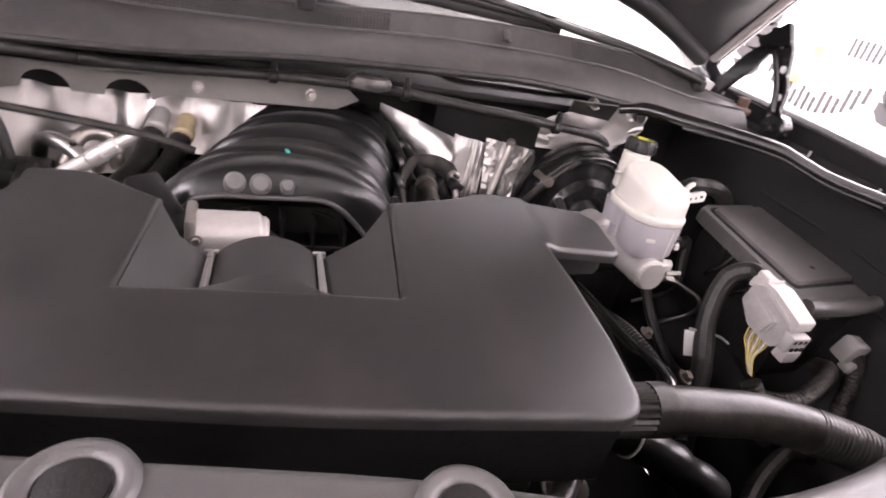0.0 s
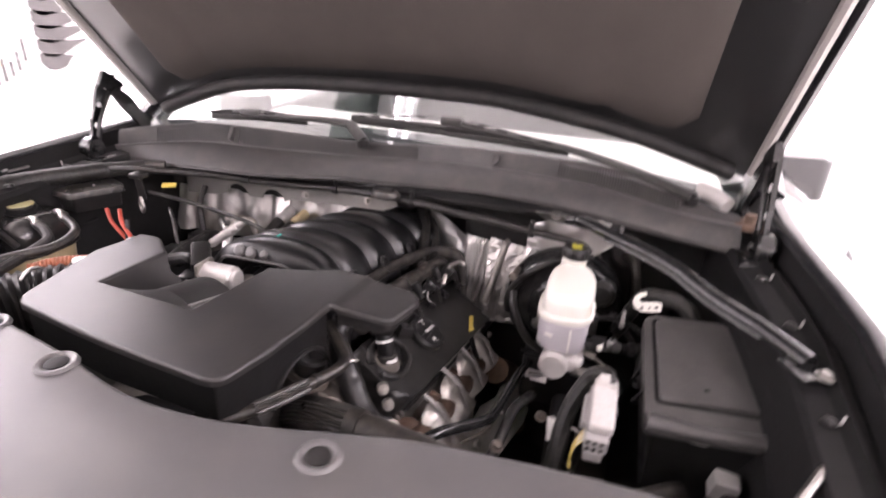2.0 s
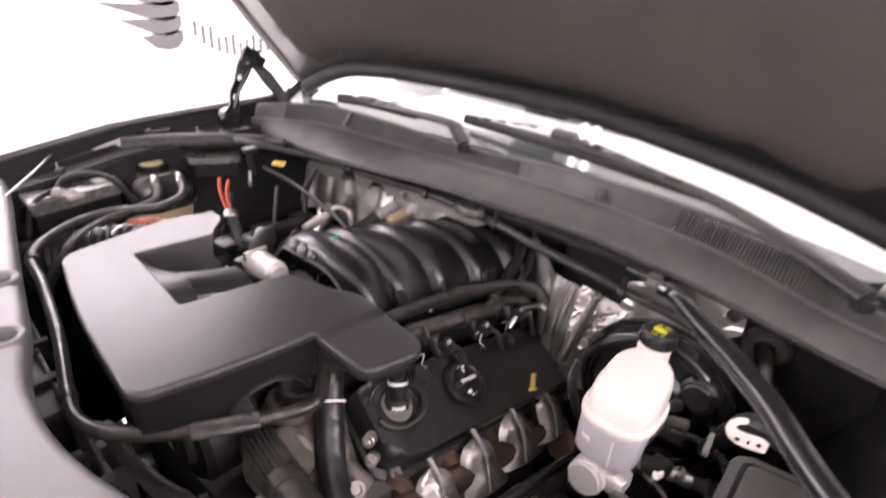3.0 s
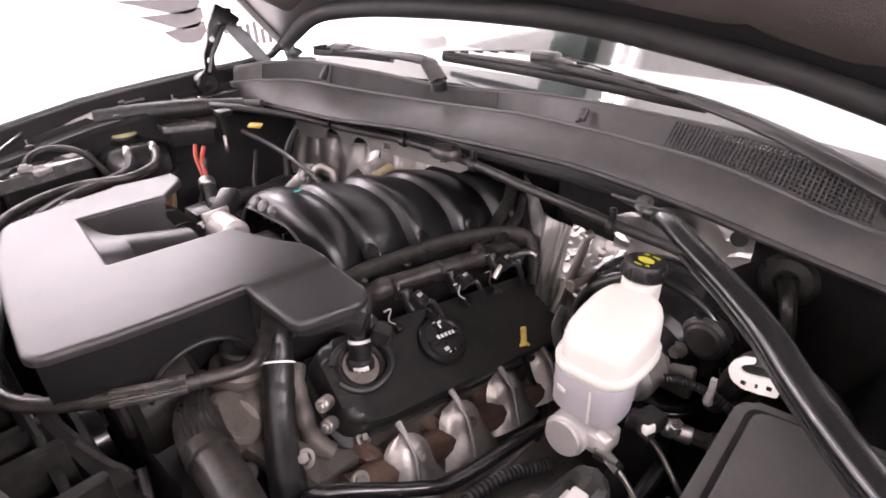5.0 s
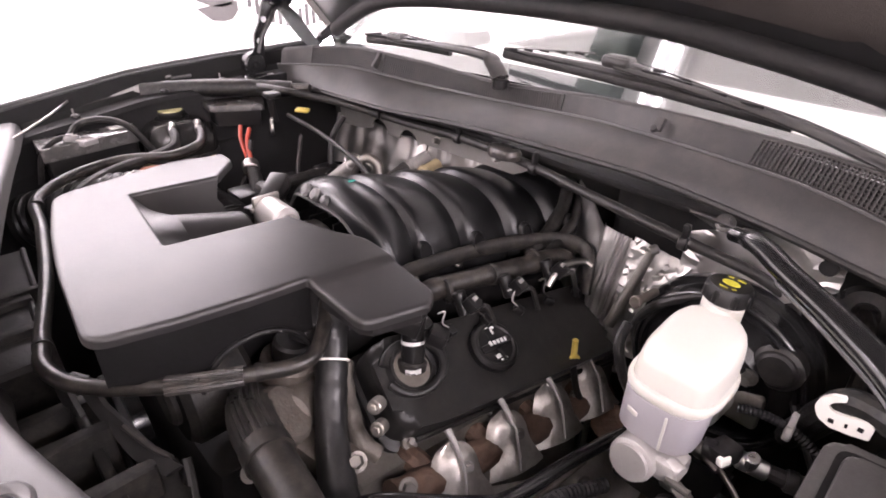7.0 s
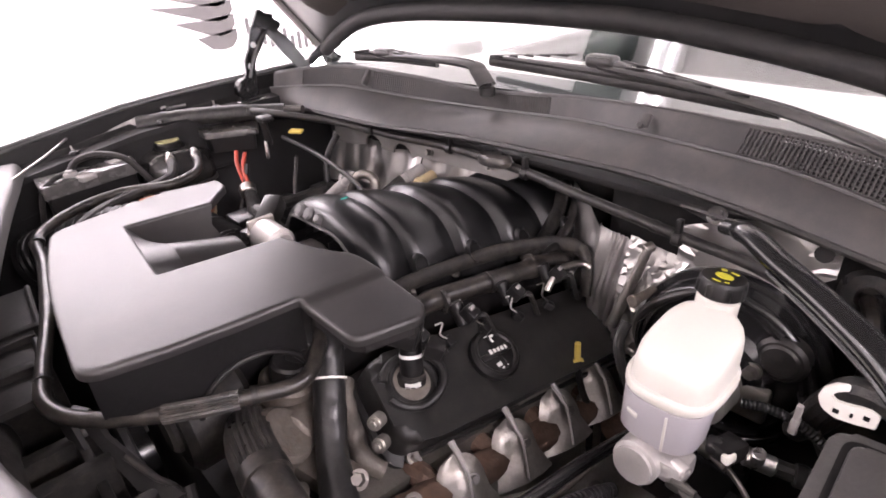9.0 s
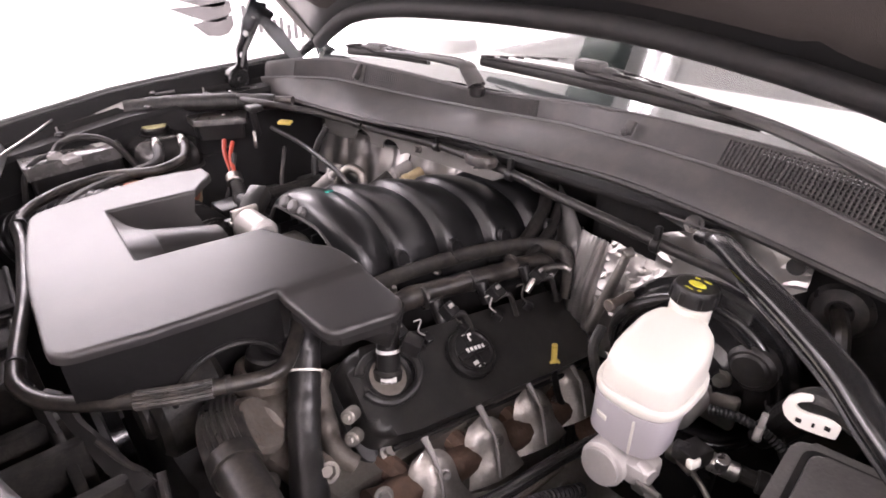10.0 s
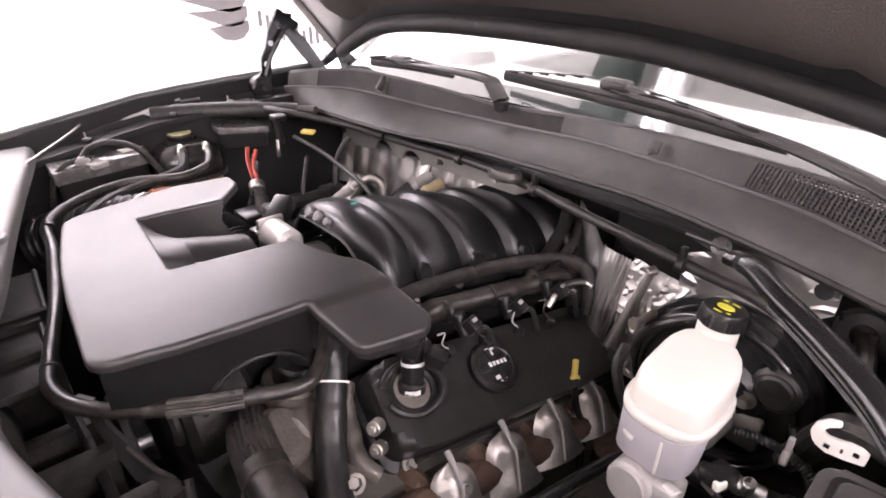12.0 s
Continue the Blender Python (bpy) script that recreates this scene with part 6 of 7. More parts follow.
for k in range(5):
    part("lever_rib", obox((0.034, 0.003, 0.004), pose(0.478, 0.652 + 0.014 * k, 1.1025 + 0.0048 * k, 20, 0, 0), 0.001), LEVER, CN)
for k in range(4):
    part("side_rib", obox((0.003, 0.004, 0.026), pose(0.4535, 0.664 + 0.013 * k, 1.072 + 0.004 * k, 18, 0, 0), 0.001), CONNECTOR, CN)
    part("side_slot", obox((0.002, 0.006, 0.004), pose(0.4965, 0.652 + 0.018 * k, 1.094 + 0.005 * k, 18, 0, 0), 0.0005), CHASSIS, CN)
part("red_dot", obox((0.006, 0.006, 0.0015), pose(0.478, 0.662, 1.1065, 22, 0, 0), 0), RED, CN)
for k in range(10):
    dy = (k - 4.5) * 0.004
    part("wire", tube([(0.462 + 0.002 * (k % 3), 0.680 + dy, 1.052), (0.452, 0.672 + dy, 1.042 - 0.001 * k), (0.443 + 0.001 * (k % 3), 0.664 + dy * 0.5, 1.024), (0.440, 0.653 + dy * 0.3, 1.008), (0.442, 0.646 + dy * 0.2, 0.996)], 0.0011, 6, 5), (YELLOW, PAPER, TAN)[k % 3], CN, ("thin yellow wire", "thin white wire", "thin tan wire")[k % 3])
CN.location = Vector(CN.location) + Vector((0.006, 0.006, -0.008))
CN.scale = (0.88, 0.88, 0.88)
hose("connector_conduit", [(0.484, 0.722, 1.092), (0.483, 0.748, 1.094), (0.462, 0.762, 1.072), (0.438, 0.742, 1.02), (0.428, 0.70, 0.95), (0.415, 0.66, 0.85)], 0.0140, LOOM, "black taped conduit behind the connector", "conduit", lumps=0.10)
hose("ribbed_conduit", [(0.446, 0.646, 0.988), (0.455, 0.634, 0.974), (0.475, 0.622, 0.974), (0.503, 0.614, 0.982), (0.545, 0.625, 0.996), (0.580, 0.645, 1.000), (0.60, 0.67, 0.985)], 0.0135, TANKRUBBER, "thick black ribbed conduit to the fuse box", ribs=0.0010, pitch=0.006)
hose("ribbed_conduit", [(0.655, 0.675, 1.02), (0.662, 0.655, 0.985), (0.655, 0.64, 0.94), (0.62, 0.62, 0.90)], 0.013, TANKRUBBER, "black ribbed conduit below the fuse box", ribs=0.0010, pitch=0.006)
single("wiring_connector", joined(obox((0.034, 0.028, 0.036), pose(0.652, 0.672, 1.012, 10, 8, 0), 0.005), obox((0.024, 0.02, 0.02), pose(0.656, 0.662, 0.990, 10, 8, 0), 0.004)), GREYPL, "dull grey connector under the fuse box", "connector")
single("paper_tag", thick(loft([[(0.408, 0.742, 1.000), (0.428, 0.736, 1.000)], [(0.412, 0.728, 0.965), (0.434, 0.722, 0.966)]]), 0.0006), PAPER, "small white tag on a cable", "tag")
hose("cable_tie", [(0.415, 0.742, 1.002), (0.430, 0.730, 1.004), (0.455, 0.725, 1.000), (0.475, 0.72, 0.99)], 0.002, GREYPL, "pale cable tie strap", "cable tie", seg=6)
single("wheel_arch_label", thick(loft([[(0.355, 0.951, 0.928), (0.387, 0.947, 0.930)], [(0.356, 0.945, 0.910), (0.388, 0.941, 0.912)]]), 0.0006), PAPER, "small white part label", "label")

# ---- strut brace across the corner ----
SB = thing("cross_brace", (0.55, 0.9, 1.15), "bent glossy black tubular brace", "strut brace")
BRT = [(0.380, 1.016, 1.226), (0.412, 0.992, 1.236), (0.453, 0.954, 1.236), (0.505, 0.907, 1.237), (0.553, 0.860, 1.236), (0.582, 0.834, 1.227), (0.610, 0.812, 1.218), (0.640, 0.786, 1.213), (0.668, 0.760, 1.210), (0.71, 0.705, 1.205)]
part("brace_tube", tube(BRT, lambda u: 0.0130 if u > 0.06 else 0.010, 18, 7, flat=0.8), BRACE, SB)
part("seam_bead", tube([Vector(p) + Vector((-0.004, -0.010, -0.008)) for p in BRT[2:9]], 0.0035, 8, 6), BRACE, SB)
part("end_foot", obox((0.05, 0.05, 0.008), pose(0.71, 0.705, 1.192, 0, 12, 30), 0.003), BRACE, SB)
for dx in (-0.012, 0.014):
    part("foot_bolt", bolt((0.71 + dx, 0.705 - dx, 1.197), (0.2, 0, 1), 0.008, 0.008), STEEL, SB)
MB = thing("brace_bracket", (0.40, 1.1, 1.1), "grey steel bracket under the scuttle", "bracket")
part("tongue", thick(loft([[(0.315, 1.046, 1.224), (0.395, 1.038, 1.226)], [(0.335, 1.085, 1.196), (0.415, 1.080, 1.190)]]), 0.003), TANKGREY, MB)
part("bolt", lathe([(0, 0), (0.0115, 0), (0.0115, 0.002), (0.0070, 0.003), (0.0065, 0.007), (0, 0.008)], aim((0.356, 1.052, 1.219), (0.356, 1.02, 1.245)), 18), TANKGREY, MB)
part("hole", lathe([(0, 0), (0.0095, 0), (0.0095, 0.002), (0, 0.002)], aim((0.466, 1.0640, 1.204), (0.466, 1.0, 1.210)), 20), CHASSIS, MB, "dark round hole")
GR = thing("cable_grommet", (0.5, 1.17, 1.11), "round black rubber grommet with a cable", "grommet")
part("ring", lathe([(0, 0), (0.012, 0.002), (0.016, 0.008), (0.030, 0.006), (0.036, 0.0), (0.036, -0.012), (0, -0.012)], aim((0.505, 1.175, 1.112), (0.505, 1.05, 1.125)), 26), TANKGREY, GR)
part("cable", tube([(0.505, 1.165, 1.112), (0.520, 1.13, 1.105), (0.530, 1.12, 1.06), (0.528, 1.11, 1.0), (0.50, 1.10, 0.94)], 0.010, 10, 6), TANKRUBBER, GR)
hose("earth_wire", [(0.46, 1.10, 1.11), (0.475, 1.07, 1.05), (0.50, 1.03, 1.03), (0.535, 1.0, 1.0), (0.56, 1.0, 0.94)], 0.006, RUBBER, "black wire hanging below the bracket", "wire")
hose("cable_stay", [(0.735, 0.620, 1.160), (0.70, 0.565, 1.155), (0.665, 0.510, 1.150), (0.63, 0.455, 1.145)], 0.006, STEEL, "straight bright steel stay rod", "stay rod")

# ---- long hose along the scuttle and foil on the bulkhead ----
SH = thing("scuttle_hose", (-0.1, 1.09, 1.18), "long black hose clipped below the scuttle panel", "hose")
SHP = [(-0.66, 0.965, 1.200), (-0.56, 0.990, 1.203), (-0.45, 1.070, 1.184), (-0.30, 1.110, 1.172), (-0.14, 1.108, 1.182), (0.03, 1.088, 1.188), (0.147, 1.076, 1.182), (0.249, 1.068, 1.177), (0.329, 1.070, 1.168), (0.401, 1.076, 1.158), (0.44, 1.085, 1.135), (0.46, 1.10, 1.08)]
part("hose_run", tube(SHP, 0.0074, 14, 8), RUBBER, SH)
for x, y, z in ((0.31, 1.066, 1.182), (-0.14, 1.104, 1.196), (0.05, 1.084, 1.200)):
    part("clip", joined(obox((0.009, 0.010, 0.026), pose(x, y, z), 0.003), drum((x - 0.006, y, z - 0.014), (x + 0.006, y, z - 0.014), 0.0100)), PLASTIC, SH, "black plastic clip")
for i, f in ((2, 0.5), (5, 0.6), (7, 0.3)):
    part("tape_band", tube([Vector(SHP[i]).lerp(Vector(SHP[i + 1]), f), Vector(SHP[i]).lerp(Vector(SHP[i + 1]), f + 0.12)], 0.0084, 14, 2), LOOM, SH)



def crumple(x0, x1, z0, z1, y0, amp, nx=26, nz=14, lean=0.0, seed=0.0):
    rows = []
    for j in range(nz + 1):
        row = []
        for k in range(nx + 1):
            x, z = lerp(x0, x1, k / nx), lerp(z0, z1, j / nz)
            p = Vector((x * 22 + seed, z * 7, seed))
            row.append((x, y0 + lean * (z - z0) + amp * noise.noise(p) + amp * 0.4 * noise.noise(p * 3.1), z + 0.012 * noise.noise(Vector((x * 9, seed, 3)))))
        rows.append(row)
    return rows


FOILT = thing("foil_heat_shield", (0.18, 1.1, 1.0), "pleated and crinkled silver foil heat shield on the bulkhead", "heat shield")


def foil_sheet(x0, x1, nx, fold, pleat, crinkle, seed, lean=0.10, top=1.140):
    """Foil with broad slanting folds, upright pleats and fine crinkles."""
    rows = []
    for j in range(25):
        row = []
        for k in range(nx + 1):
            x, w = lerp(x0, x1, k / nx), j / 24
            z = lerp(0.93, top - 0.17 * (x - 0.04), w)
            q = Vector((x * 26 + seed, z * 16, seed))
            s = (x * 0.62 + z * 0.78) * 34 + 0.8 * noise.noise(Vector((x * 9, z * 9, seed)))
            saw = abs(s % 2.0 - 1.0)
            y = 1.104 + 0.05 * (x - 0.1) + 0.85 * max(0.0, 0.168 - x) + lean * max(-0.02, z - 1.04) + fold * saw + pleat * abs(noise.noise(Vector((x * 150 - 3 * w, w, seed + 3)))) + crinkle * (noise.noise(q) + 0.5 * noise.noise(q * 2.7))
            row.append((x, y, z))
        rows.append(row)
    return thick(loft(rows), 0.0008)


part("folded_sheet", foil_sheet(0.050, 0.168, 60, 0.008, 0.0, 0.004, 1.0, 0.22, 1.132), FOIL, FOILT, "foil in slanting folds", sharp=50)
part("pleated_sheet", foil_sheet(0.163, 0.220, 60, 0.0, 0.008, 0.002, 2.0, 0.22), FOIL, FOILT, "foil in upright pleats", sharp=70)


def facets(corner, nx, nz, amp, seed):
    """Foil crushed into small flat facets; corner(u, w) gives the smooth sheet."""
    rng = random.Random(seed)
    rows = []
    for j in range(nz + 1):
        row = []
        for k in range(nx + 1):
            u, w = k / nx, j / nz
            inside = 0 < k < nx and 0 < j < nz
            p = Vector(corner(min(1, max(0, u + inside * rng.uniform(-0.35, 0.35) / nx)), min(1, max(0, w + inside * rng.uniform(-0.35, 0.35) / nz))))
            row.append(p + Vector((0, rng.uniform(-amp, amp), 0)))
        rows.append(row)
    bm = loft(rows)
    bmesh.ops.triangulate(bm, faces=bm.faces[:])
    return thick(bm, 0.0008)


part("crinkled_sheet", facets(lambda u, w: (lerp(0.218, 0.345, u), 1.098 + 0.006 * u + 0.32 * max(0.0, lerp(0.93, 1.12, w) - 1.04), lerp(0.93, 1.12 - 0.02 * u, w)), 24, 32, 0.0017, 5), FOIL, FOILT, "loosely crinkled foil", sharp=20)
single("foil_heat_shield", thick(loft(crumple(-0.62, -0.30, 1.00, 1.115, 1.138, 0.015, 40, 10, 0.28, 4.0)), 0.0008), FOIL, "crinkled silver foil strip on the bulkhead", "heat shield", sharp=60)
single("foil_heat_shield", thick(loft(crumple(-0.30, -0.03, 1.03, 1.116, 1.158, 0.015, 44, 10, 0.28, 9.0)), 0.0008), FOIL, "crinkled silver foil strip behind the manifold", "heat shield", sharp=60)
flange = [(-0.58, 1.150), (-0.36, 1.150), (-0.16, 1.172), (-0.03, 1.170), (-0.005, 1.150), (-0.04, 1.132), (-0.28, 1.124)]
for cx in (-0.33, -0.43):
    flange += [(cx + 0.030 * math.cos(a), 1.115 + 0.026 * math.sin(a)) for a in [math.pi * k / 8 for k in range(9)]]
flange += [(-0.50, 1.105), (-0.58, 1.10)]
BF = thing("bulkhead_flange", (-0.3, 1.148, 1.10), "grey steel bulkhead flange with round notches", "flange")
part("plate", prism(flange, -0.002, 0.002, 0, m=Matrix(((1, 0, 0, 0), (0, 0, -1, 1.148), (0, 1, 0, 0), (0, 0, 0, 1)))), GALV, BF)
part("rolled_lip", tube([(-0.58, 1.146, 1.150), (-0.36, 1.146, 1.150), (-0.26, 1.146, 1.161), (-0.16, 1.146, 1.172), (-0.03, 1.146, 1.170)], 0.003, 8, 4), GALV, BF, "rolled upper lip")
for x, z in ((-0.24, 1.142), (-0.08, 1.150)):
    part("stud", bolt((x, 1.146, z), (0, -1, 0.2), 0.006, 0.012), STEEL, BF)
PST = thing("pipe_bracket", (0.25, 1.1, 1.0), "worn silver post bracket before the foil", "bracket")
part("post", tube([(0.225, 1.080, 0.985), (0.243, 1.095, 1.06), (0.256, 1.103, 1.118)], lambda u: lerp(0.009, 0.0065, u), 12, 6), ALU, PST)
part("post_head", drum((0.253, 1.098, 1.118), (0.260, 1.110, 1.122), 0.0075, 12), ALU, PST)
FP_LOW, FP_TOP = ((0.300, 1.122), (0.38, 1.122), (0.44, 1.138), (0.482, 1.178)), ((0.300, 1.170), (0.368, 1.206), (0.432, 1.220), (0.482, 1.218))
part("plate", facets(lambda u, w: (lerp(0.300, 0.482, u), 1.098 - 0.03 * u, lerp(curve_at(FP_LOW, lerp(0.300, 0.482, u)), curve_at(FP_TOP, lerp(0.300, 0.482, u)), w)), 16, 8, 0.0022, 8), FOIL, MB, "pale foil-faced plate with a hole", sharp=25)
part("foil_strip", thick(loft([[(0.285 + 0.02 * k, 1.10, 1.00 + 0.045 * k), (0.325 + 0.02 * k, 1.08, 0.99 + 0.045 * k)] for k in range(4)]), 0.001), ALU, PST, "bent strip beside the post")
HF = thing("heater_pipe_fitting", (-0.25, 1.15, 1.06), "brass-coloured quick fittings on heater hoses", "pipe fitting")
for dx, dz, m in ((0.0, 0.0, TAN), (-0.035, 0.006, GREYPL)):
    part("coupling", joined(drum((-0.255 + dx, 1.165, 1.085 + dz), (-0.262 + dx, 1.110, 1.068 + dz), 0.013), drum((-0.258 + dx, 1.135, 1.076 + dz), (-0.260 + dx, 1.122, 1.072 + dz), 0.0155)), m, HF, "tan quick coupling" if dx == 0 else "grey quick coupling")
    part("hose_run", tube([(-0.262 + dx, 1.115, 1.07 + dz), (-0.275 + dx, 1.06, 1.05), (-0.305 + dx, 0.98, 1.035), (-0.325 + dx, 0.88, 1.03), (-0.34 + dx, 0.80, 1.02)], 0.015, 12, 7), RUBBER, HF, "black heater hose")
single("firewall_plug", lathe([(0, 0), (0.03, 0), (0.045, 0.006), (0.047, 0.020), (0.040, 0.032), (0.02, 0.036), (0, 0.036)], pose(-0.008, 1.078, 1.188) @ Matrix.Diagonal((0.70, 0.45, 0.58, 1)), 26), TANKGREY, "grey domed plug below the scuttle", "plug")

# ---- passenger side ----
CT = thing("coolant_tank", (-0.655, 0.80, 1.02), "glossy black coolant expansion tank with a tan base", "coolant tank")
part("tank_body", stack([(1.076, -0.668, 0.799, 0.064, 0.070, 0), (1.092, -0.668, 0.799, 0.068, 0.075, 0), (1.118, -0.668, 0.799, 0.067, 0.073, 0), (1.136, -0.667, 0.798, 0.060, 0.065, 0), (1.148, -0.664, 0.797, 0.047, 0.050, 0), (1.153, -0.660, 0.796, 0.034, 0.034, 0)]), TANKBLACK, CT, "glossy black upper tank", sharp=50)
part("tank_foot", stack([(0.96, -0.650, 0.775, 0.050, 0.056, 0), (1.00, -0.655, 0.780, 0.060, 0.068, 0), (1.078, -0.662, 0.792, 0.064, 0.070, 0)]), TAN, CT, "stained tan lower tank", sharp=50)
part("seam", stack([(1.076, -0.666, 0.797, 0.066, 0.072, 0), (1.078, -0.666, 0.797, 0.070, 0.077, 0), (1.082, -0.666, 0.797, 0.070, 0.077, 0), (1.084, -0.666, 0.797, 0.066, 0.072, 0)]), TANKGREY, CT, "welded seam")
tank_cap = part("cap", joined(lathe([(0, 0), (0.026, 0), (0.028, 0.003), (0.028, 0.011), (0.025, 0.015), (0, 0.015)], pose(-0.672, 0.796, 1.152), 14), lathe([(0, 0), (0.033, 0), (0.033, 0.004), (0, 0.004)], pose(-0.672, 0.796, 1.150), 24)), PLASTIC, CT, "black screw cap")
part("cap_disc", lathe([(0, 0), (0.0245, 0), (0.0235, 0.002), (0, 0.002)], pose(-0.672, 0.796, 1.1668), 24), PALEYELLOW, tank_cap, "pale yellow cap disc")
for x, y in ((-0.624, 0.778), (-0.612, 0.826)):
    part("spigot", tube([(x - 0.030, y, 1.130), (x - 0.008, y, 1.148), (x + 0.008, y - 0.002, 1.150), (x + 0.020, y - 0.006, 1.142)], 0.0068, 12, 6), ALUBRIGHT, CT, "bright alloy hose spigot")
    part("spigot_collar", drum((x + 0.012, y - 0.003, 1.148), (x + 0.022, y - 0.007, 1.140), 0.0098), STEEL, CT)

CT.location.x -= 0.014
RB = thing("relay_box", (-0.63, 0.91, 1.13), "black plastic relay box with a greyed lid", "relay box")
part("box_body", prism(rounded([(-0.680, 0.872), (-0.628, 0.864), (-0.580, 0.946), (-0.636, 0.970)], 0.006), 1.132, 1.166, 0.003, 2, -0.003), PLASTIC, RB)
part("lid", prism(rounded([(-0.694, 0.866), (-0.626, 0.856), (-0.573, 0.948), (-0.636, 0.980)], 0.008), 1.165, 1.177, 0.004, 2, 0.002), TANKGREY, RB, "greyed flat lid")
part("lid_screw", lathe([(0, 0), (0.004, 0), (0.003, 0.002), (0, 0.002)], pose(-0.630, 0.925, 1.177), 10), STEEL, RB)
part("corner_ear", obox((0.012, 0.010, 0.030), pose(-0.688, 0.866, 1.158, 0, 20, 30), 0.003), PLASTIC, RB)
for k, (dx, dz) in enumerate(((0.0, 0.0), (0.028, 0.002))):
    hose("power_cable", [(-0.572 + dx, 0.892 + 0.006 * k, 1.142), (-0.552 + dx, 0.880, 1.120 + dz), (-0.512 + dx * 0.6, 0.870, 1.094 + dz), (-0.490 + dx * 0.3, 0.865, 1.080)], 0.0044, DULLRED, "red power cable below the relay box", "cable")
hose("throttle_loom", [(-0.492, 0.866, 1.084), (-0.455, 0.855, 1.072), (-0.42, 0.840, 1.060), (-0.39, 0.83, 1.045)], 0.014, LOOM, "black corrugated loom sleeve behind the cover", "wiring loom", ribs=0.002, pitch=0.006)
single("loom_clamp", drum((-0.498, 0.868, 1.088), (-0.478, 0.860, 1.080), 0.0165, 18), STEEL, "dull steel clamp on the loom", "clamp")
hose("power_cable", [(-0.515, 0.885, 1.128), (-0.505, 0.868, 1.09), (-0.50, 0.85, 1.05), (-0.48, 0.83, 1.03)], 0.005, RUBBER, "black cable below the relay box", "cable")
BT = thing("battery", (-0.70, 0.63, 0.98), "dusty black car battery with terminal cables", "battery")
part("case", prism(rounded([(-0.710, 0.555), (-0.630, 0.550), (-0.652, 0.712), (-0.748, 0.720)], 0.008), 0.95, 1.132, 0.004), PLASTIC, BT)
part("lid", prism(rounded([(-0.716, 0.548), (-0.624, 0.543), (-0.648, 0.718), (-0.755, 0.728)], 0.010), 1.128, 1.152, 0.005), BATTLID, BT, "dusty grey lid")
part("sticker", obox((0.034, 0.030, 0.0008), pose(-0.690, 0.688, 1.1528, 0, 0, 12), 0), PAPER, BT, "white sticker")
part("terminal", joined(drum((-0.652, 0.60, 1.150), (-0.652, 0.60, 1.166), 0.007), obox((0.016, 0.026, 0.010), pose(-0.652, 0.60, 1.158), 0.003), obox((0.034, 0.030, 0.010), pose(-0.640, 0.620, 1.150, 0, 0, 20), 0.002)), GREYPL, BT, "pale terminal clamp")
part("cable", tube([(-0.655, 0.60, 1.160), (-0.672, 0.622, 1.174), (-0.668, 0.66, 1.178), (-0.645, 0.70, 1.162), (-0.632, 0.73, 1.11)], 0.0065, 10, 6), RUBBER, BT)
part("cable", tube([(-0.655, 0.595, 1.160), (-0.645, 0.57, 1.158), (-0.635, 0.545, 1.140), (-0.63, 0.53, 1.09)], 0.005, 10, 6), RUBBER, BT)
AI = thing("air_intake_duct", (-0.47, 0.65, 1.0), "black ribbed air intake duct", "air duct")
part("duct", tube([(-0.64, 0.50, 1.02), (-0.56, 0.58, 1.055), (-0.50, 0.66, 1.065), (-0.44, 0.71, 1.060), (-0.36, 0.73, 1.05), (-0.24, 0.735, 1.045)], 0.055, 26, 8, ribs=0.005, pitch=0.014), PLASTIC, AI)
part("clamp", tube([(-0.50 + 0.0, 0.655 + 0.04 * math.cos(a), 1.063 + 0.060 * math.sin(a)) for a in [2 * math.pi * k / 20 for k in range(21)]], 0.003, 6, 1), STEEL, AI)
single("white_cap", joined(drum((-0.468, 0.722, 1.098), (-0.466, 0.724, 1.118), 0.015), drum((-0.468, 0.722, 1.09), (-0.467, 0.723, 1.102), 0.018)), WHITEPL, "small white cap beside the engine cover", "cap")
hose("orange_conduit", [(-0.54, 0.68, 1.100), (-0.51, 0.705, 1.108), (-0.475, 0.735, 1.106), (-0.44, 0.77, 1.09)], 0.013, ORANGE, "faded orange ribbed conduit", "conduit", ribs=0.002, pitch=0.006)
PL = thing("wing_loom", (-0.72, 0.85, 1.17), "thick black loom along the inner wing", "wiring loom")
part("loom", tube([(-0.755, 0.48, 1.146), (-0.765, 0.62, 1.172), (-0.752, 0.745, 1.192), (-0.712, 0.840, 1.198), (-0.668, 0.915, 1.198), (-0.640, 0.970, 1.196), (-0.59, 1.03, 1.194)], lambda u: 0.008 + 0.009 * min(1.0, max(0.0, (u - 0.40) * 5)), 14, 8, lumps=0.06), LOOM, PL)
part("sleeve", tube([(-0.745, 0.765, 1.195), (-0.712, 0.840, 1.199), (-0.668, 0.915, 1.199), (-0.642, 0.965, 1.197)], lambda u: 0.0205 - 0.002 * u, 18, 6, lumps=0.1), LOOM, PL, "lumpy rubber sleeve")
part("worn_end", tube([(-0.766, 0.70, 1.187), (-0.744, 0.768, 1.196)], lambda u: 0.006 + 0.012 * u, 14, 3), GREYPL, PL, "pale worn sleeve end")
part("pale_band", tube([(-0.652, 0.988, 1.196), (-0.55, 1.052, 1.200)], 0.009, 10, 4), TANKGREY, PL, "greyed pipe end")
WG = thing("wing_gutter", (-0.78, 0.62, 1.17), "black folded gutter with clips along the inner wing", "gutter")
GUT = [(-0.752, 0.44, 1.140), (-0.785, 0.56, 1.170), (-0.785, 0.68, 1.194), (-0.768, 0.78, 1.210), (-0.735, 0.87, 1.220)]
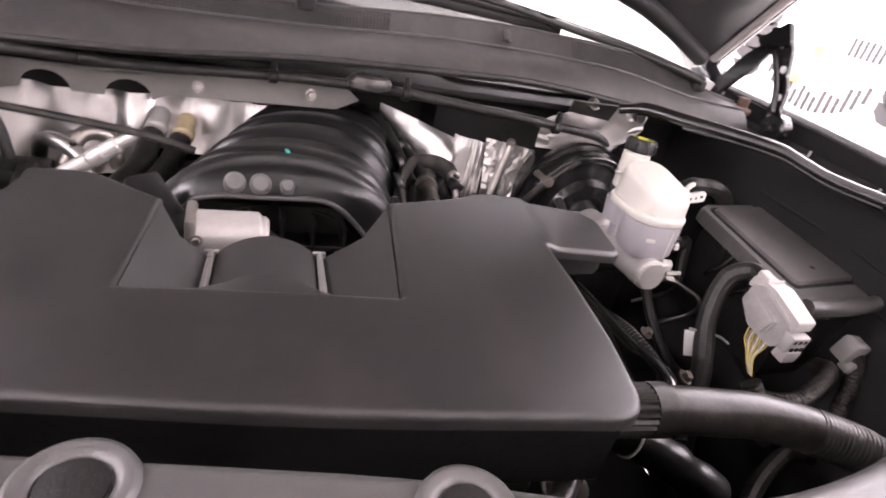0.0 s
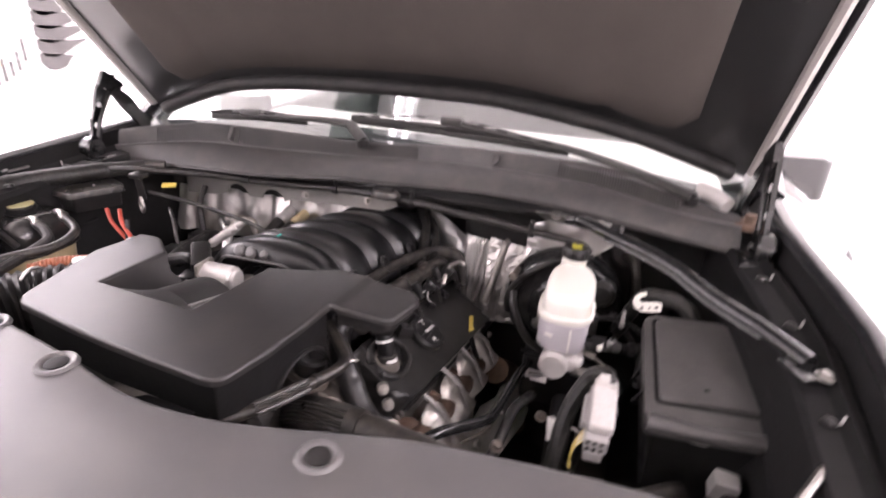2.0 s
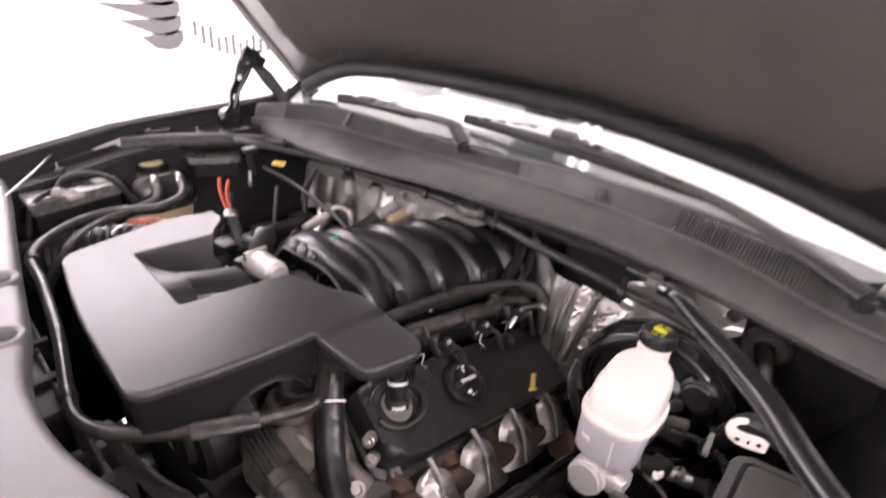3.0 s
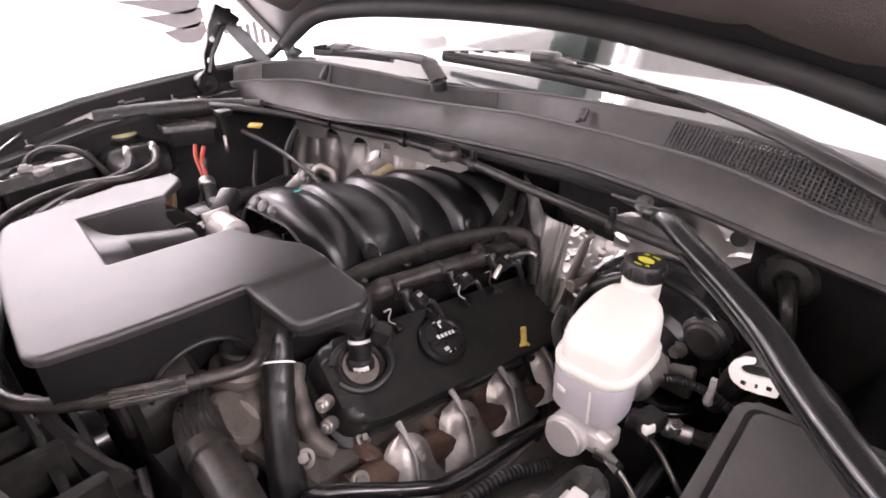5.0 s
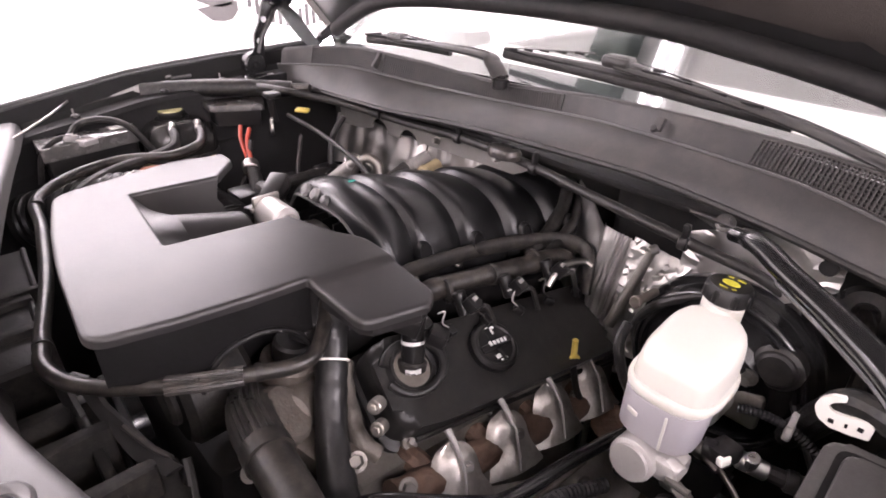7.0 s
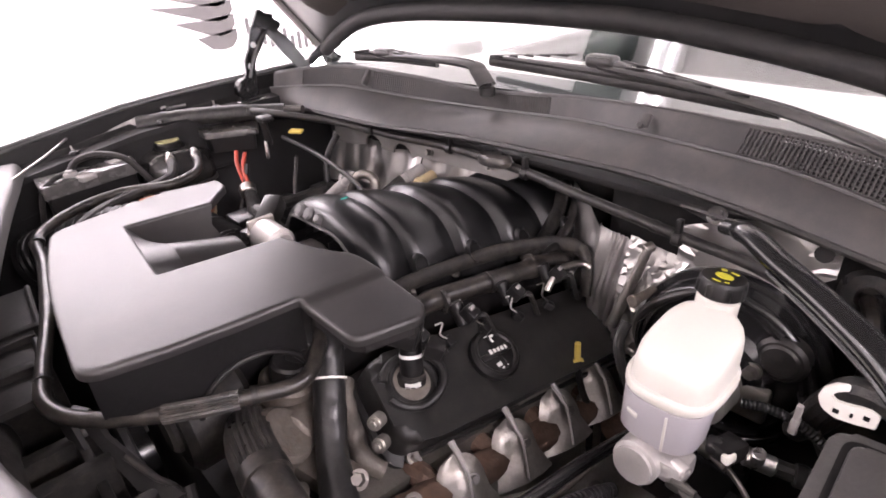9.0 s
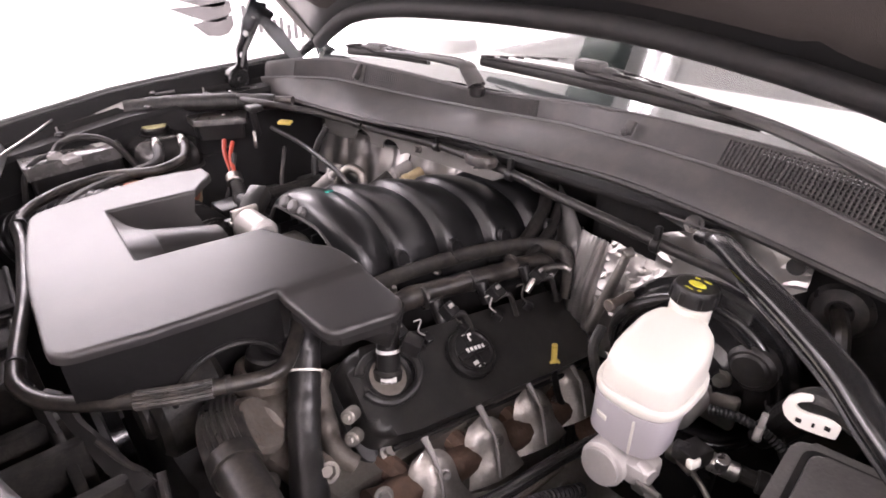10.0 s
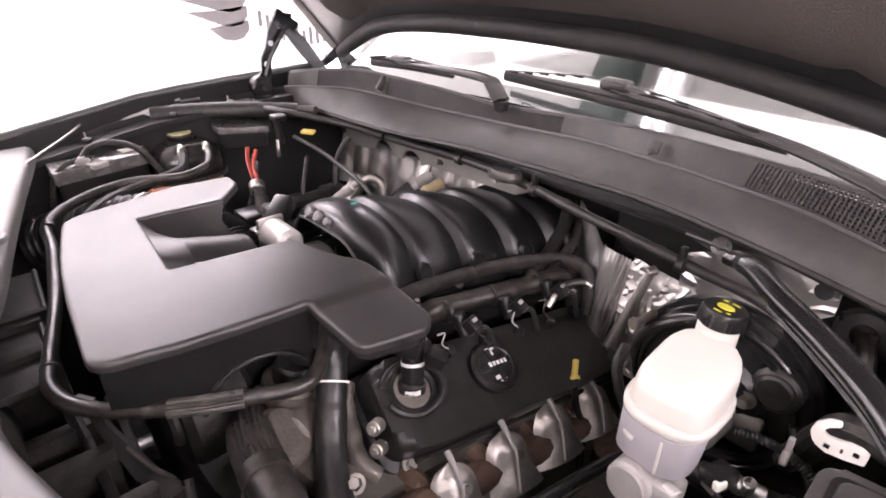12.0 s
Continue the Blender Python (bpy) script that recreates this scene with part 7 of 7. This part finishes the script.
# grey bead on the black gutter: the seam's bright line put into colour
part("upper_bead", tube(GUT, 0.0032, 8, 6), EDGELIGHT, WG, "grey folded bead with the seam's highlight in its colour")
part("lower_bead", tube([Vector(p) + Vector((0.022, -0.004, -0.016)) for p in GUT], 0.004, 8, 6), PLASTIC, WG, "black rubber bead")
for k, p in enumerate(spline(GUT, 8)[3::5]):
    clip = part("gutter_clip", obox((0.006, 0.009, 0.022), pose(p[0] + 0.010, p[1], p[2] - 0.006, 0, -25, 12), 0.0015), PLASTIC, WG)
    part("clip_head", obox((0.008, 0.010, 0.004), pose(p[0] + 0.006, p[1], p[2] + 0.006, 0, -25, 12), 0.001), GREYPL, clip, "pale clip head")
hose("bonnet_cable", [(-0.600, 0.508, 1.188), (-0.70, 0.583, 1.191), (-0.805, 0.662, 1.200)], 0.0022, STEEL, "thin pale bonnet release cable", "cable")
STP = thing("hanging_strap", (-0.52, 0.95, 1.15), "black bracket strap with a bright tip", "strap")
part("strap", joined(obox((0.016, 0.008, 0.055), pose(-0.525, 0.945, 1.178, 8, 0, 20), 0.003), obox((0.03, 0.03, 0.012), pose(-0.53, 0.95, 1.206), 0.004)), PLASTIC, STP)
part("bright_tip", joined(tube([(-0.522, 0.938, 1.160), (-0.514, 0.934, 1.14), (-0.520, 0.936, 1.128), (-0.528, 0.94, 1.14), (-0.524, 0.94, 1.16)], 0.0035, 8, 5)), STEEL, STP)
single("yellow_tag", obox((0.030, 0.016, 0.006), pose(-0.500, 1.000, 1.172, 10, 0, 30), 0.002), YELLOW, "small yellow tag near the bulkhead", "tag")
hose("slim_pipe", [(-0.555, 0.995, 1.150), (-0.44, 1.00, 1.138), (-0.30, 0.985, 1.125), (-0.235, 0.975, 1.112)], 0.0048, RUBBER, "thin dark pipe across the bulkhead", "pipe")
AC = thing("ac_service_pipe", (-0.42, 1.03, 1.05), "bright alloy air-conditioning pipe and valve", "pipe")
part("pipe", tube([(-0.44, 1.12, 1.03), (-0.425, 1.08, 1.065), (-0.40, 1.04, 1.085), (-0.365, 1.01, 1.075), (-0.355, 0.98, 1.04)], 0.010, 12, 7), ALUBRIGHT, AC)
part("valve", joined(drum((-0.398, 0.990, 1.050), (-0.352, 0.990, 1.084), 0.0100, 16), drum((-0.352, 0.990, 1.084), (-0.336, 0.990, 1.095), 0.011, 16), drum((-0.338, 0.990, 1.094), (-0.320, 0.990, 1.107), 0.0100, 16), drum((-0.322, 0.990, 1.106), (-0.300, 0.990, 1.122), 0.0075, 16)), CASTPALE, AC, "pale ribbed service valve")
part("elbow", tube([(-0.395, 1.03, 1.04), (-0.375, 1.06, 1.085), (-0.345, 1.075, 1.080), (-0.335, 1.07, 1.04)], 0.010, 12, 6), ALU, AC)
part("bracket", obox((0.05, 0.06, 0.006), pose(-0.40, 0.985, 1.035, 20, 10, 30), 0.002), STEEL, AC)
hose("earth_wire", [(-0.50, 0.99, 1.12), (-0.475, 0.97, 1.10), (-0.455, 0.95, 1.07), (-0.44, 0.94, 1.03)], 0.004, TANKGREY, "dark grey earth cable near the bulkhead", "wire")
hose("earth_wire", [(-0.47, 1.08, 1.15), (-0.465, 1.05, 1.12), (-0.45, 1.03, 1.09), (-0.44, 1.02, 1.04)], 0.007, RUBBER, "black cable dropping at the bulkhead", "wire")
PV = thing("valve_cover", (-0.44, 0.88, 1.0), "black plastic valve cover of the far cylinder bank", "valve cover")
part("body", box(-0.50, -0.36, 0.67, 1.08, 0.985, 1.035, 0.015, 3), MANIFOLD, PV)
for k in range(4):
    part("coil", box(-0.46, -0.40, 0.70 + 0.095 * k, 0.75 + 0.095 * k, 1.033, 1.065, 0.006), PLASTIC, PV)
hose("wiring_loom", [(-0.24, 0.80, 1.10), (-0.275, 0.79, 1.125), (-0.31, 0.80, 1.115), (-0.36, 0.83, 1.09), (-0.40, 0.90, 1.07), (-0.42, 1.0, 1.06)], 0.012, LOOM, "black loom behind the engine cover", "wiring loom", lumps=0.15)
single("throttle_plug", joined(obox((0.034, 0.06, 0.030), pose(-0.262, 0.800, 1.125, 25, 0, 35), 0.006), obox((0.02, 0.03, 0.024), pose(-0.240, 0.775, 1.112, 25, 0, 35), 0.004)), PLASTIC, "black plug on the throttle loom", "plug")

# ---- front corner: fan shroud, wires ----
FS = thing("fan_shroud", (-0.05, 0.40, 0.9), "dusty black plastic fan shroud", "fan shroud")
SHROUDTOP = material("dusty_shroud_top", (0.040, 0.037, 0.035), 0.5, var=0.4, scale=14, fine=260, bump=0.2, dust=0.35, dust_colour=(0.10, 0.09, 0.08))
for x0, x1, y1 in ((-0.470, -0.318, 0.462), (-0.302, -0.150, 0.440)):
    part("top_plate", prism(rounded([(x0, 0.34), (x1, 0.34), (x1, y1 - 0.012), (x0, y1)], 0.006), 1.040, 1.050, 0.003), SHROUDTOP, FS, "dusty grey shroud top")
    part("plate_lip", tube([(x0 + 0.004, y1 - 0.003, 1.052), (x1 - 0.004, y1 - 0.014, 1.052)], 0.004, 8, 3), SHROUDTOP, FS)
part("divider_rib", prism(rounded([(-0.316, 0.34), (-0.304, 0.34), (-0.304, 0.456), (-0.316, 0.458)], 0.003), 1.030, 1.064, 0.002), DUSTY, FS, "dark divider rib")
part("shroud_plate", box(-0.45, 0.45, 0.30, 0.33, 0.60, 1.04, 0.006), DUSTY, FS)
part("rim", tube([(-0.02 + 0.27 * math.cos(a), 0.36, 0.80 + 0.235 * math.sin(a)) for a in [2 * math.pi * k / 40 for k in range(41)]], 0.016, 10, 2, flat=2.0), DUSTY, FS)
for x, y in ((-0.10, 0.41), (-0.02, 0.40), (0.06, 0.42)):
    part("support_rib", prism(rounded([(x - 0.012, 0.33), (x + 0.012, 0.33), (x + 0.008, y + 0.05), (x - 0.008, y + 0.05)], 0.004), 0.90, 1.03 - 0.2 * abs(x), 0.003), DUSTY, FS)
part("cross_rib", box(-0.16, 0.12, 0.425, 0.437, 0.955, 1.005, 0.003), DUSTY, FS)
part("hook_bracket", thick(loft([[(-0.075, 0.440, 1.07), (-0.055, 0.452, 1.07)], [(-0.062, 0.445, 1.035), (-0.040, 0.458, 1.035)], [(-0.035, 0.452, 1.005), (-0.015, 0.470, 1.012)], [(0.01, 0.46, 0.985), (0.02, 0.482, 0.995)], [(0.055, 0.478, 0.982), (0.060, 0.495, 0.990)]]), 0.006), COWL, FS, "grey curved support hook")
part("hook_bracket", thick(loft([[(-0.13, 0.425, 1.06), (-0.105, 0.432, 1.06)], [(-0.11, 0.425, 1.02), (-0.085, 0.435, 1.02)], [(-0.08, 0.43, 0.96), (-0.05, 0.44, 0.96)], [(-0.04, 0.43, 0.92), (-0.01, 0.445, 0.925)]]), 0.006), COWL, FS, "grey curved support hook")
part("corner_gusset", prism(rounded([(0.02, 0.44), (0.14, 0.40), (0.12, 0.48), (0.05, 0.50)], 0.01), 0.955, 0.975, 0.003), DUSTY, FS)
for x in (-0.30, -0.22):
    part("support_rib", box(x - 0.01, x + 0.01, 0.33, 0.44, 0.92, 1.06, 0.003), DUSTY, FS)
hose("fan_cable", [(0.00, 0.46, 1.03), (0.03, 0.475, 1.01), (0.045, 0.492, 0.985), (0.075, 0.495, 0.955), (0.11, 0.49, 0.91)], 0.0035, TANKGREY, "thin grey fan cable", "cable")
hose("fan_cable", [(0.05, 0.50, 0.99), (0.08, 0.49, 0.96), (0.10, 0.47, 0.92), (0.13, 0.46, 0.88)], 0.007, RUBBER, "black fan cable with a plug", "cable")
hose("transmission_pipe", [(0.235, 0.590, 1.005), (0.265, 0.612, 1.030), (0.309, 0.692, 0.998), (0.323, 0.740, 0.979), (0.335, 0.847, 0.966), (0.345, 0.92, 0.955), (0.36, 1.02, 0.93)], 0.0085, BRACE, "glossy black steel pipe beside the engine", "pipe", seg=12)
hose("ribbed_conduit", [(0.315, 0.60, 0.945), (0.338, 0.66, 0.965), (0.345, 0.71, 0.972), (0.352, 0.78, 0.968), (0.37, 0.86, 0.94)], 0.0095, PLASTIC, "ribbed black conduit below the engine", ribs=0.0022, pitch=0.007)
hose("brake_line", [(0.330, 0.880, 0.93), (0.318, 0.815, 0.915), (0.300, 0.786, 0.895), (0.255, 0.764, 0.865), (0.205, 0.741, 0.832)], 0.0034, GRIMY, "bright steel brake line", "pipe")
for k, (x, y, z) in enumerate(((0.395, 0.79, 0.955), (0.345, 0.66, 0.99))):
    single("bolt", bolt((x, y, z), (0.3, -0.4, 1), 0.007, 0.010), GRIMY, "dull hexagon bolt low in the bay", "bolt", "loose-looking bolts")
single("steering_shaft", tube([(0.44, 0.52, 0.72), (0.43, 0.75, 0.80), (0.42, 1.1, 0.92)], 0.022, 14, 5), CHASSIS, "dark steering shaft under the servo", "steering shaft")
for k, pts in enumerate((
        [(0.43, 0.70, 0.96), (0.45, 0.72, 0.92), (0.46, 0.78, 0.90), (0.47, 0.86, 0.93), (0.48, 0.92, 0.97)],
        [(0.33, 0.56, 0.90), (0.36, 0.62, 0.88), (0.40, 0.68, 0.90), (0.44, 0.76, 0.88)],
        [(0.50, 0.62, 0.90), (0.54, 0.66, 0.88), (0.58, 0.72, 0.90), (0.62, 0.80, 0.90)],
        [(0.36, 0.50, 0.86), (0.43, 0.56, 0.88), (0.52, 0.60, 0.89), (0.60, 0.62, 0.86), (0.66, 0.60, 0.84)])):
    hose("wiring_loom", pts, 0.009 + 0.002 * (k % 2), LOOM if k % 2 else PLASTIC, "dark loom low in the engine bay", "wiring loom", lumps=0.12)
